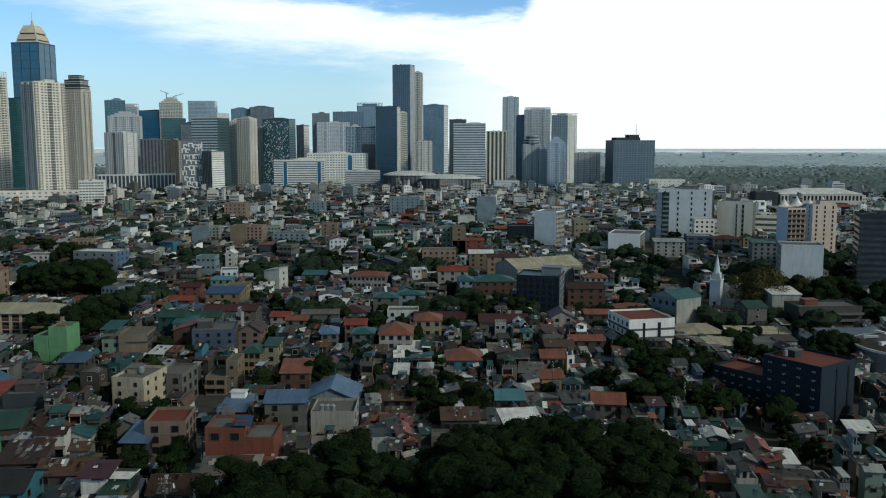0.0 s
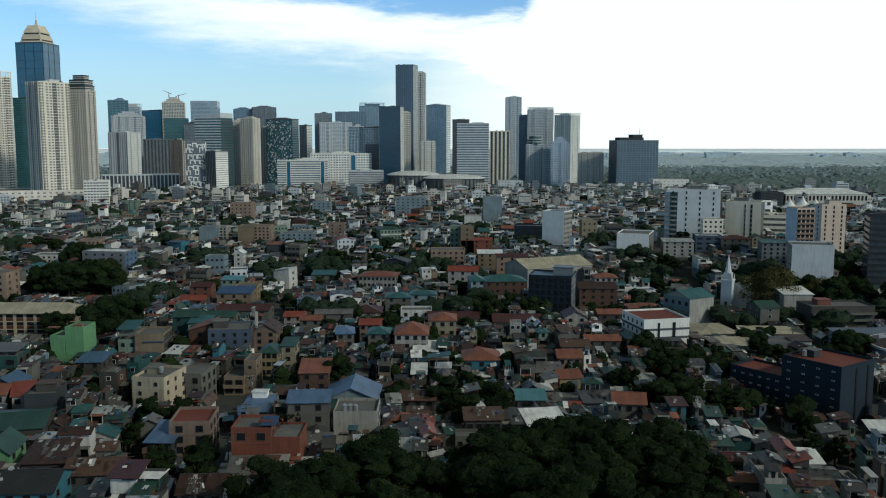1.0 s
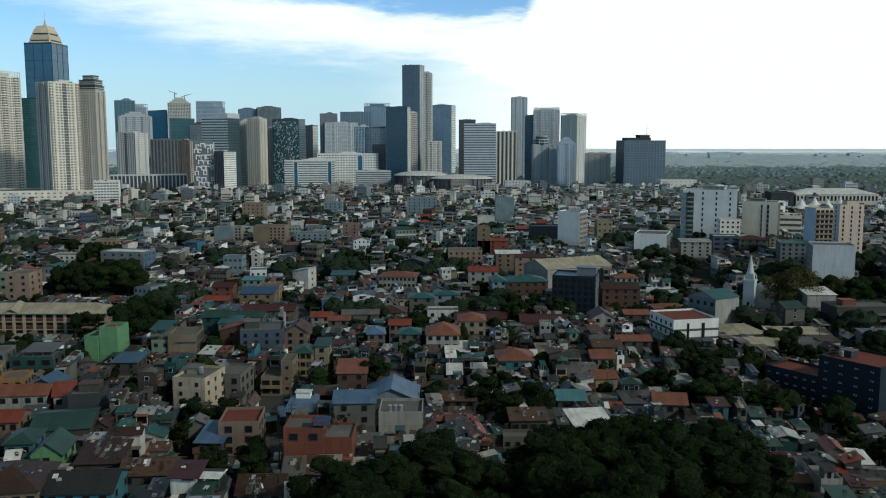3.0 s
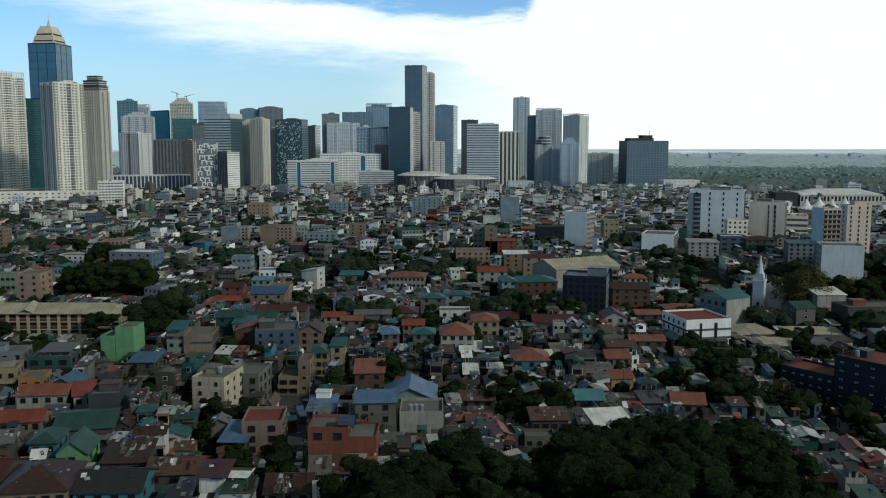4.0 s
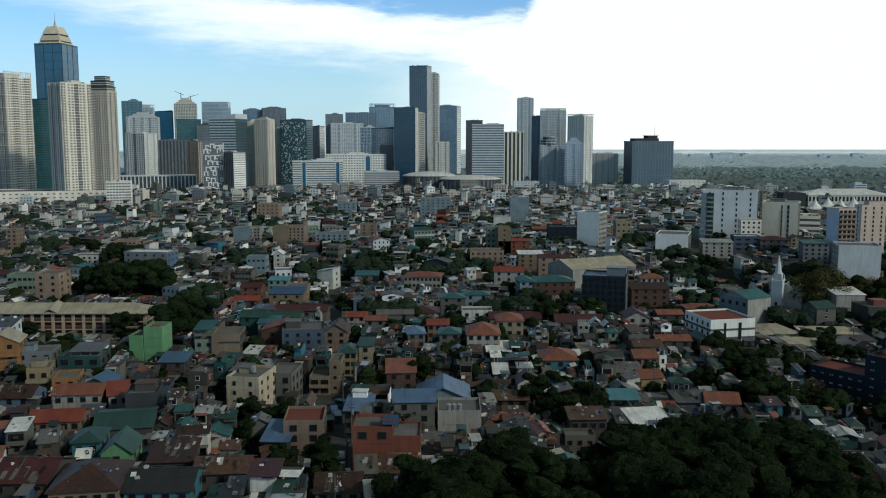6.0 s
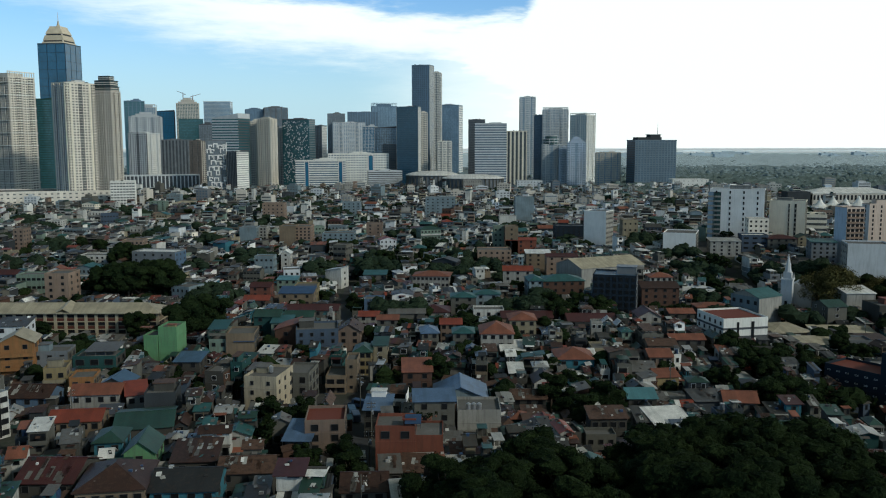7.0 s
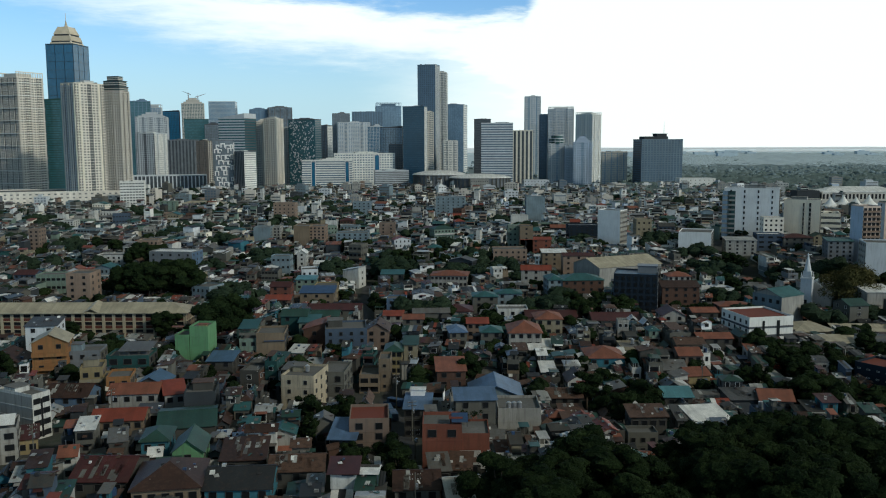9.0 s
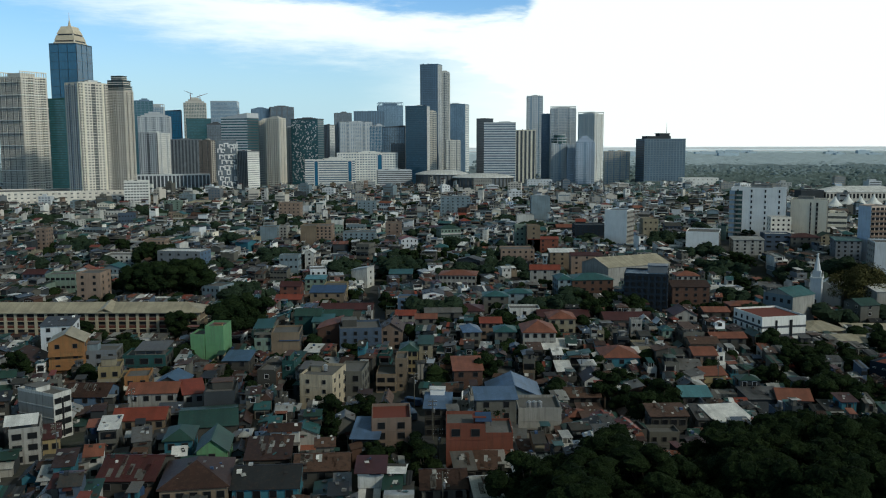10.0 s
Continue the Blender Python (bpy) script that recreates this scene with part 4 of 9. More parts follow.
def lump(s, r, cx, cy, cz, rx, ry, rz, mat, rings=5, m=10):
    """A ragged closed clump of foliage, uneven all round."""
    vs, seed = [], r.uniform(0, 90)
    for k in range(rings + 1):
        b = math.pi * (0.06 + 0.80 * k / rings)
        for i in range(m):
            a = 6.2832 * (i + 0.5 * (k % 2)) / m
            nx, ny, nz = math.sin(b) * math.cos(a), math.sin(b) * math.sin(a), math.cos(b)
            q = 0.92 + 0.42 * noise.noise((nx * 2.3 + seed, ny * 2.3, nz * 2.3)) + r.uniform(-0.09, 0.09)
            vs.append((cx + rx * q * nx, cy + ry * q * ny, cz + rz * q * nz))
    vs.append((cx, cy, cz + rz * 0.95))
    fs = [(k * m + (i + 1) % m, k * m + i, (k + 1) * m + i, (k + 1) * m + (i + 1) % m) for k in range(rings) for i in range(m)]
    fs += [(i, (i + 1) % m, (rings + 1) * m) for i in range(m)]
    s.add(vs, fs, mat)


def make_tree(seed, h, spread, lobes, per, size, leaf, label, at, airy=False):
    r = random.Random(seed)
    t = thing("tree", *at, 0, label, "tree", "trees among the houses")
    tr, cr = Shape(), Shape()
    fork = h * 0.34
    bend = (r.uniform(-0.4, 0.4), r.uniform(-0.4, 0.4), fork)
    limb(tr, (0, 0, -1.5), (bend[0] * 0.4, bend[1] * 0.4, fork * 0.5), h * 0.035, h * 0.028, BARK, 9)
    limb(tr, (bend[0] * 0.4, bend[1] * 0.4, fork * 0.5), bend, h * 0.028, h * 0.022, BARK, 9)
    for k in range(lobes):
        a = 6.283 * k / lobes + r.uniform(-0.4, 0.4)
        q = r.uniform(0.15, 0.72) * spread if k else 0
        lz = h * (r.uniform(0.50, 0.92) - 0.28 * (q / spread) ** 2) if k else h * 0.84
        c = (q * math.cos(a), q * math.sin(a), lz)
        limb(tr, bend, (c[0] * 0.8, c[1] * 0.8, c[2]), h * 0.014, h * 0.004, BARK)
        rr = spread * r.uniform(0.20, 0.40)
        ry, rz = rr * r.uniform(0.8, 1.1), rr * r.uniform(0.55, 0.8)
        if not airy:
            lump(cr, r, *c, rr * 0.9, ry * 0.9, rz * 0.9, leaf)
        leaf_cloud(cr, r, *c, rr, ry, rz, per, size, leaf)
    part("trunk", tr, t)
    part("crown", cr, t)
    return t


CHURCH_X, CHURCH_Y = 162.1, 428.0
DRY_X, DRY_Y = 182.0, 424.0
ROUND_X, ROUND_Y = 190.0, 300.0
TENT_X, TENT_H = 372, 33.4

# ---- the high-rise district ----
tower("residential_tower", -605, 1212, 43.1, 44.5, 176.6, 66.9, "grid", "towercream", "room", "cream residential tower with white bands and deep windows", pier=0.4, band=0.42, side_wall="towerbeige", accent="towerwhite", crown="posts", crown_h=7, bay=3.2, front=0, sides=2, solid="towerbeige")
tower("office_tower", -577, 1260, 26.0, 16.0, 149.9, 14.0, "bands", "teal", "teal", "dark green glass office tower with ribbon windows", band=0.3, crown="slant", crown_h=3)
CROWNED = tower("office_tower", -578, 1314, 41.8, 44.2, 231.7, -6.2, "glass", "deepblue", "blue", "blue glass tower with a stepped golden crown", floor=12.0, band=0.5, pier=0.04, bay=14, crown="none", side_style="glass", side_wall="deepblue")
CROWNED_SIZE = (41.8, 44.2, 231.7)
tower("residential_tower", -473, 1105, 42.5, 25.5, 161.2, 58.9, "grid", "towercream", "room", "pale cream residential tower with stacked balconies", pier=0.45, band=0.4, side_wall="towergrey", bay=3.4, crown="plain", crown_h=5, front=1, sides=3, solid="brightcream")
tower("residential_tower", -438, 1123, 24.4, 20.2, 152.1, -13.6, "grid", "towerbeige", "room", "beige residential tower with a round rooftop lantern", pier=0.45, band=0.45, bay=3.4, crown="lantern", crown_h=20, front=4, sides=0)
tower("office_tower", -643, 1804, 39.0, 31.2, 173.4, 20.5, "glass", "slateblue", "teal", "grey-green glass office tower", band=0.6, pier=0.12, bay=8)
tower("office_tower", -651, 1913, 31.7, 25.4, 165.6, 10.7, "glass", "towergrey", "sky", "pale glass office tower with a mast frame", pier=0.2, crown="posts")
tower("residential_tower", -576, 1672, 56.2, 45.0, 137.3, 13.3, "grid", "towergrey", "grey", "grey-beige stepped residential tower", pier=0.5, crown="step", crown_h=10)
tower("residential_tower", -502, 1443, 33.1, 41.1, 103.8, -10.9, "fins", "towergrey", "black", "grey and white striped residential slab", pier=0.5, side_style="grid", side_wall="towerwhite", bay=5, crown="plain", crown_h=3)
tower("office_tower", -738, 2295, 51.2, 40.9, 171.3, 13.2, "glass", "navy", "blue", "blue glass office block with a chamfered top", pier=0.12, floor=4.5, band=0.5, crown="slant", crown_h=4)
BUILDING_SITE = tower("tower_under_construction", -621, 2106, 50.9, 40.7, 182.7, 13.6, "grid", "towerbeige", "teal", "unfinished concrete tower with cranes over teal netting", pier=0.35, band=0.4, crown="step", crown_h=14)
BUILDING_SITE_SIZE = (50.9, 40.7, 182.7)
tower("office_tower", -588, 2012, 53.8, 43.0, 142.9, 17.4, "bands", "teal", "teal", "teal glass office tower", band=0.22, crown="none")
tower("office_tower", -598, 2302, 67.2, 53.7, 195.8, 6.9, "bands", "towergrey", "sky", "blue-grey glass tower with a rounded shoulder", band=0.2, crown="none")
tower("office_tower", -523, 1914, 35.5, 28.4, 128.2, 11.7, "glass", "towerdark", "grey", "dark glass office tower", pier=0.15)
tower("office_tower", -411, 1661, 54.7, 44.2, 134.7, -16.4, "bands", "towergrey", "teal", "pale office slab with dark ribbon windows and a sloping roof", band=0.5, side_style="bands", side_wall="towerdark", floor=5, crown="slant", crown_h=9)
tower("apartment_tower", -500, 1614, 53.7, 28.0, 93.9, 11.9, "fins", "bluegrey", "black", "long grey residential block with dark window stripes", pier=0.5, bay=6, accent="towerwhite", crown="plain", crown_h=3)
tower("residential_tower", -434, 1510, 20.6, 17.9, 91.4, -9.1, "fins", "taupe", "room", "brown residential tower with a pale side", pier=0.6, side_wall="towerbeige", bay=5, crown="plain", crown_h=4)
FRAMED = tower("apartment_tower", -363, 1361, 28.7, 23.0, 91.7, 14.7, "glass", "bluegrey", "grey", "dark residential tower with white interlocking frames", pier=0.1, band=0.5, bay=7, crown="none")
FRAMED_SIZE = (28.7, 23.0, 91.7)
tower("apartment_tower", -327, 1350, 20.0, 26.0, 74.2, -31.0, "fins", "bluegrey", "black", "dark glazed block with a white gable wall", pier=0.3, band=0.8, side_style="bands", side_wall="towerwhite", crown="plain", crown_h=2.5)
tower("residential_tower", -570, 2611, 53.2, 42.6, 188.1, 13.4, "fins", "slateblue", "sky", "far blue-grey residential tower", pier=0.5, bay=7, crown="step", crown_h=6)
tower("residential_tower", -509, 2617, 68.2, 54.6, 193.0, 13.8, "fins", "bluegrey", "sky", "far blue-grey residential tower", pier=0.5, bay=7, crown="step", crown_h=6)
tower("residential_tower", -371, 1701, 27.2, 21.8, 128.9, 6.8, "grid", "towercream", "grey", "pale residential tower with small windows", pier=0.5, crown="plain")
tower("residential_tower", -346, 1676, 29.1, 23.4, 133.4, -18.5, "grid", "towercream", "room", "beige residential tower with an orange roof band", pier=0.5, bay=4.5, crown="step", crown_h=5)
tower("residential_tower", -339, 1761, 27.0, 21.6, 118.1, 10.9, "grid", "towergrey", "grey", "pale grey residential tower", pier=0.5, crown="plain", crown_h=3)
DOTTED = tower("office_tower", -293, 1722, 56.5, 28.7, 133.4, -15.9, "none", "towerdark", "teal", "dark teal glass tower dotted with white panels", side_style="bands", side_wall="bluegrey", crown="plain", crown_h=4)
DOTTED_SIZE = (56.5, 28.7, 133.4)
tower("office_tower", -277, 1914, 18.2, 22.1, 125.8, -21.8, "glass", "towerdark", "grey", "dark grey office tower with a white gable", side_wall="towerwhite", side_style="grid", crown="plain", crown_h=3)
tower("office_tower", -287, 2277, 43.6, 34.9, 163.6, 9.2, "glass", "bluegrey", "grey", "plain grey office tower with small windows", pier=0.2, crown="plain", crown_h=5)
tower("residential_tower", -252, 2241, 81.0, 64.8, 139.3, 9.3, "grid", "towergrey", "sky", "beige slab tower with small windows", pier=0.6, band=0.55, bay=5, crown="plain", crown_h=4)
tower("office_tower", -233, 2454, 84.0, 67.2, 173.7, 3.1, "glass", "slateblue", "slate", "long blue-grey office tower", pier=0.3, bay=7, floor=6, crown="plain", crown_h=3)
tower("office_tower", -179, 2508, 70.1, 56.1, 191.6, 7.1, "glass", "slateblue", "sky", "blue-grey glass tower with an open roof frame", pier=0.15, bay=8, floor=6, crown="posts", crown_h=9)
tower("office_tower", -182, 2064, 34.3, 27.5, 126.3, 3.4, "glass", "towergrey", "blue", "small blue glass office block", pier=0.2)
tower("office_tower", -131, 1869, 46.5, 37.2, 120.0, -0.6, "glass", "towerdark", "sky", "glass office block with white fins", pier=0.15, band=0.4, crown="slant", crown_h=4)
tower("office_tower", -110, 1651, 27.5, 22.0, 84.6, 5.9, "grid", "bluegrey", "navy", "low dark glazed office block", pier=0.3, crown="plain", crown_h=2)
tower("office_tower", -73, 1614, 40.0, 26.0, 152.9, -10.0, "bands", "deepblue", "ink", "dark blue glass slab with ribbon windows", band=0.25, side_style="grid", side_wall="towerwhite", crown="plain", crown_h=3)
tower("residential_tower", -47, 1645, 13.7, 11.0, 144.3, 4.7, "grid", "towercream", "grey", "slender cream residential tower", pier=0.5, bay=4, crown="step", crown_h=3)
tower("apartment_tower", -50, 1764, 37.0, 26.5, 240.7, -18.8, "glass", "slateblue", "slate", "slate-grey slab skyscraper with plain faces", pier=0.3, bay=4, floor=3.6, band=1.0, side_style="fins", side_wall="towerwhite", crown="plain", crown_h=2.5)
tower("residential_tower", -23, 1797, 18.3, 14.6, 228.8, -4.2, "grid", "towerwhite", "grey", "slender pale grey skyscraper", pier=0.5, bay=4, crown="step", crown_h=4)
tower("office_tower", 9, 2371, 58.8, 47.0, 188.9, -14.0, "glass", "slateblue", "sky", "blue glass tower with a flat crown", side_style="grid", side_wall="towerwhite", pier=0.15, bay=6, floor=6, crown="plain", crown_h=5)
tower("residential_tower", -8, 1711, 27.4, 21.9, 91.1, 4.2, "grid", "towerwhite", "grey", "plain white residential block with small windows", pier=0.5, crown="plain", crown_h=3)
tower("office_tower", 59, 1793, 33.2, 26.6, 134.6, -4.8, "bands", "towerdark", "black", "dark grey office tower", band=0.4, crown="plain", crown_h=2)
tower("office_tower", 76, 1575, 56.2, 30.0, 121.6, -4.3, "bands", "towergrey", "slate", "grey office slab with dark ribbon windows", band=0.5, floor=4.4, crown="plain", crown_h=3)
tower("apartment_tower", 130, 1660, 38.0, 24.0, 109.5, -6.0, "fins", "brightcream", "black", "dark residential block with cream vertical stripes", pier=0.45, bay=7.4, side_style="fins", side_wall="towerdark", crown="plain", crown_h=1.5)
tower("residential_tower", 186, 2044, 35.1, 28.1, 193.0, -3.2, "glass", "towergrey", "sky", "slim blue-grey glass skyscraper", pier=0.3, bay=6, floor=5, crown="plain", crown_h=4)
tower("residential_tower", 206, 1941, 27.3, 21.8, 148.5, -7.5, "grid", "slateblue", "sky", "plain grey residential tower with small windows", pier=0.4, bay=5, crown="plain", crown_h=2)
tower("residential_tower", 233, 1898, 53.1, 42.4, 158.7, -8.8, "fins", "towergrey", "sky", "grey residential tower with paired bays", pier=0.6, bay=8, crown="posts", crown_h=4)
tower("residential_tower", 206, 1754, 34.8, 27.9, 84.6, -1.1, "grid", "towergrey", "sky", "grey residential block with a round glass top", pier=0.35, bay=5, crown="round", crown_h=18)
tower("residential_tower", 231, 1729, 22.2, 17.8, 80.2, -8.8, "grid", "hazeblue", "sky", "pale grey residential block", pier=0.5, crown="plain", crown_h=3)
tower("residential_tower", 279, 1815, 37.8, 39.2, 143.9, -37.1, "grid", "towerwhite", "sky", "pale grey-beige residential tower with a canopy roof", pier=0.55, band=0.3, bay=5.5, crown="posts", crown_h=4)
tower("residential_tower", 248, 1694, 34.7, 27.8, 87.8, -7.7, "grid", "hazeblue", "sky", "low pale residential tower with stepped top", pier=0.4, band=0.35, crown="step", crown_h=12)
tower("residential_tower", 295, 1616, 44.4, 35.5, 69.3, -9.6, "fins", "towerbeige", "sky", "beige residential block with vertical stripes", pier=0.55, band=0.25, bay=6, crown="plain", crown_h=3)
HOTEL = tower("hotel_tower", 361, 1558, 78.7, 34.0, 91.6, 12.9, "grid", "hotelblue", "navy", "blue-grey hotel block with a grid of square windows", pier=0.3, band=0.35, bay=5.5, floor=4, side_style="bands", side_wall="slate", crown="none")
HOTEL_SIZE = (78.7, 34.0, 91.6)
tower("hospital", -230, 1575, 88.5, 40.0, 56.7, 5.1, "bands", "towerwhite", "slate", "white hospital block with blue glazed bays", band=0.5, floor=4, strips=((-0.55,7),(0.8,7)), crown="plain", crown_h=5)
tower("hospital", -169, 1630, 111.3, 40.0, 68.1, 9.5, "grid", "towerwhite", "slate", "white hospital block with rows of square windows", pier=0.4, band=0.55, bay=5, floor=4.5, strips=((0.4,9),), crown="plain", crown_h=4)
tower("podium_building", -525, 1095, 196.3, 70.0, 28.2, 18.1, "grid", "towercream", "room", "weathered cream parking podium with recessed openings", pier=0.6, band=0.7, bay=7, floor=4.5, crown="none")
tower("apartment_block", -400, 1062, 27.9, 24.0, 41.0, 16.0, "grid", "towerwhite", "room", "white low apartment block with ribbon windows", pier=0.2, band=0.55, crown="plain", crown_h=2)
tower("podium_building", -464, 1405, 117.1, 30.0, 36.5, 17.9, "fins", "towergrey", "black", "long dark podium with grey piers", pier=0.3, bay=6, crown="none")
tower("shopping_centre", -112, 1520, 58.3, 40.0, 39.4, 7.3, "bands", "towergrey", "room", "low grey shopping centre block", crown="plain", crown_h=3)
building("commercial_block", 387.8, 1400.0, 58.1, 26.0, 20.9, 0.0, wall="towerwhite", floors=4, cols=8, side_cols=3, separate=False, roof_mat="slab", label="long low pale commercial block with a flat roof")
building("commercial_block", 132.3, 1430.0, 41.7, 26.0, 17.8, 0.0, wall="towergrey", floors=4, cols=8, side_cols=3, separate=False, roof_mat="slab", label="long low pale commercial block with a flat roof")
building("commercial_block", 36.8, 1380.0, 28.6, 26.0, 20.8, 0.0, wall="offwhite", floors=4, cols=8, side_cols=3, separate=False, roof_mat="slab", label="long low pale commercial block with a flat roof")

# ---- middle-sized buildings ----
building("apartment_block", 192.0, 596.9, 35.9, 16.0, 36.8, -22.5, wall="brightwhite", side_wall="block", floors=10, cols=4, side_cols=0, win=(1.0,1.9), separate=False, label="ten-storey white apartment block with narrow windows", extras=(glass_strip(-0.93,4.5,"sky"),glass_strip(-0.72,5.0,"green"),rooftop_room(0.1,0.1,14,8,2.5,"offwhite")))
building("apartment_block", 225.4, 593.1, 23.2, 18.0, 29.6, -25.9, wall="brightcream", side_wall="concrete", floors=9, cols=0, side_cols=0, separate=False, label="cream office block with dark slit windows", extras=(glass_strip(0.1,0.9,"window"),glass_strip(0.45,1.4,"window"),rooftop_room(-0.2,0.1,10,8,2,"offwhite")))
tower("apartment_block", 267, 652, 19.6, 24.0, 32.6, -19.7, "bands", "brightcream", "room", "beige office block with ribbon windows", band=0.55, floor=4.2, crown="plain", crown_h=2)
building("apartment_block", 237.9, 520.6, 11.1, 13.3, 36.3, 5.9, wall="palepeach", side_wall="hazeblue", floors=12, cols=4, side_cols=0, win=(2.0,1.8), separate=False, label="apartment block with a pale blue gable and peach balconies", extras=(balconies(12,"peach",0.9),))
building("apartment_block", 265.8, 545.4, 15.6, 9.0, 36.7, 2.7, wall="palepeach", side_wall="towergrey", floors=13, cols=3, side_cols=1, win=(1.0,2.2), separate=False, label="tall peach apartment block with a pale gable", extras=(rooftop_room(0.2,0.1,8,6,3,"palepeach"),))
tower("apartment_block", 266, 481, 19.3, 22.0, 46.6, -18.9, "bands", "slate", "black", "dark blue-grey office block with ribbon windows", band=0.3, crown="plain", crown_h=2.5)
building("apartment_block", 142.6, 557.8, 20.5, 26.0, 15.2, -20.0, wall="brightwhite", side_wall="offwhite", floors=7, cols=0, side_cols=5, win=(2.4,1.6), separate=False, label="white apartment block with a blank front and open galleries")
building("warehouse", 216.1, 457.5, 21.0, 18.0, 28.6, -14.0, wall="towergrey", side_wall="offwhite", floors=9, cols=0, side_cols=4, separate=False, label="tall blank white storage building")
building("apartment_block", 99.8, 625.8, 16.8, 16.0, 27.4, -30.0, wall="brightwhite", side_wall="offwhite", floors=8, cols=0, side_cols=6, separate=False, label="white apartment block with a blank gable")
building("apartment_block", 128.6, 640.0, 11.3, 12.0, 18.7, 0.0, wall="cream", floors=4, cols=3, separate=False, label="small cream apartment block")
building("apartment_block", 88.8, 665.0, 24.3, 18.0, 14.3, 0.0, wall="navy", floors=6, cols=6, separate=False, roof_mat="dark", label="dark navy apartment block with flat roof")
building("office_building", 69.5, 397.8, 20.0, 18.0, 20.6, -15.0, wall="navy", side_wall="bluegrey", floors=7, cols=7, side_cols=3, win=(1.6,1.9), separate=False, roof_mat="blue", label="dark slate-blue office building with closely set windows", extras=(rooftop_room(0.5,0.3,9,8,3.4,"bluegrey","steelblue"),))
building("warehouse", 86.6, 487.1, 42.9, 26.0, 14.8, 25.0, wall="offwhite", roof="gable", roof_mat="creamroof", floors=5, cols=0, side_cols=0, rise=4, label="long cream hall with a low sheet roof", category="hall")
building("apartment_block", 52.4, 441.9, 21.5, 16.0, 13.6, 5.0, wall="brown", side_wall="tan", roof="hip", roof_mat="teal", floors=4, cols=5, side_cols=3, rise=2.5, label="brown apartment block with a green hipped roof")
building("house", 38.1, 441.3, 7.3, 14.0, 13.8, 5.0, wall="paleblue", roof="hip", roof_mat="teal", floors=4, cols=2, side_cols=3, rise=2, label="pale blue town house with a green roof")
building("apartment_block", -16.8, 484.9, 20.9, 16.0, 10.2, -6.0, wall="offwhite", roof="hip", roof_mat="terracotta", floors=3, cols=9, side_cols=3, rise=2.0, win=(1.3,1.4), label="white four-storey school block with a terracotta roof")
building("apartment_block", 103.6, 319.9, 18.3, 20.0, 12.9, 12.0, wall="towerwhite", floors=4, cols=0, side_cols=5, band="towerdark", roof="flat", roof_mat="redslab", extras=(dark_strip(-0.35,0.9),dark_strip(0.32,1.2)), label="white four-storey block with brown bands and a red roof deck", win=(1.0,1.4))
building("hall", 131.6, 370.0, 15.0, 15.0, 16.4, 32.0, wall="offwhite", side_wall="paleblue", roof="gable", roof_mat="teal", floors=3, cols=0, side_cols=4, win=(1.4, 1.6), rise=2.6, over=0.4, label="pale hall with a blank white wall and a teal gable roof", category="hall")
building("apartment_block", -125.2, 640.0, 11.7, 18.0, 17.1, 0.0, wall="tan", floors=7, cols=0, side_cols=3, separate=False, label="tan apartment block with a blank front")
building("apartment_block", -114.4, 645.0, 11.8, 18.0, 16.6, 0.0, wall="peach", floors=7, cols=4, side_cols=3, separate=False, label="peach apartment block with balconies")
building("apartment_block", -158.8, 660.0, 13.0, 14.0, 14.3, 0.0, wall="paleblue", floors=6, cols=0, side_cols=4, separate=False, label="pale blue apartment block with a blank gable")
building("apartment_block", -150.3, 668.0, 7.9, 14.0, 14.0, 0.0, wall="offwhite", floors=6, cols=3, separate=False, label="white apartment block with open galleries")
building("house", -242.0, 640.0, 14.7, 12.0, 6.6, 0.0, wall="orange", roof="flat", floors=2, cols=4, separate=False, label="bright orange rendered house")
building("apartment_block", -189.3, 534.0, 28.2, 16.0, 16.4, -8.0, wall="bluegrey", side_wall="blue", roof="flat", roof_mat="white", floors=5, cols=5, separate=False, label="blue apartment block with a pale roof")
building("apartment_block", -236.4, 560.0, 20.6, 14.0, 9.5, 0.0, wall="white", floors=4, cols=6, separate=False, label="white school block with a crenellated parapet")
building("apartment_block", -352.2, 760.0, 12.9, 14.0, 11.2, 0.0, wall="white", floors=6, cols=5, separate=False, label="white apartment block with many windows")
building("apartment_block", -314.5, 620.0, 7.3, 12.0, 17.5, 0.0, wall="pink", floors=6, cols=2, separate=False, label="plain pink apartment block with small windows")
building("school_building", -315.3, 1060.0, 52.4, 18.0, 6.4, 0.0, wall="cream", roof="hip", roof_mat="creamroof", floors=4, cols=14, side_cols=2, rise=3, separate=False, label="long cream school building with a pale hipped roof")
building("apartment_block", -270.7, 900.0, 12.3, 14.0, 9.5, 0.0, wall="paleblue", floors=6, cols=0, side_cols=3, separate=False, label="pale blue apartment block with a blank gable")
building("apartment_block", -332.3, 980.0, 17.9, 12.0, 13.7, 0.0, wall="palegreen", floors=6, cols=3, separate=False, label="pale green apartment block")
building("apartment_block", -105.0, 900.0, 18.7, 14.0, 17.8, 0.0, wall="paleblue", floors=6, cols=4, separate=False, label="pale blue apartment block")
building("apartment_block", -12.7, 900.0, 31.0, 16.0, 22.5, 0.0, wall="paleblue", floors=7, cols=6, separate=False, label="pale blue apartment block with many windows")
building("apartment_block", 68.1, 830.0, 17.8, 14.0, 26.8, 0.0, wall="paleblue", floors=7, cols=0, side_cols=4, separate=False, label="pale blue apartment block with a blank gable")
building("apartment_block", -174.5, 840.0, 20.8, 16.0, 20.7, 0.0, wall="peach", floors=6, cols=5, separate=False, label="peach brick apartment block")
building("apartment_block", -87.5, 640.0, 23.9, 14.0, 12.0, 0.0, wall="paleblue", floors=5, cols=6, separate=False, label="pale blue apartment block")
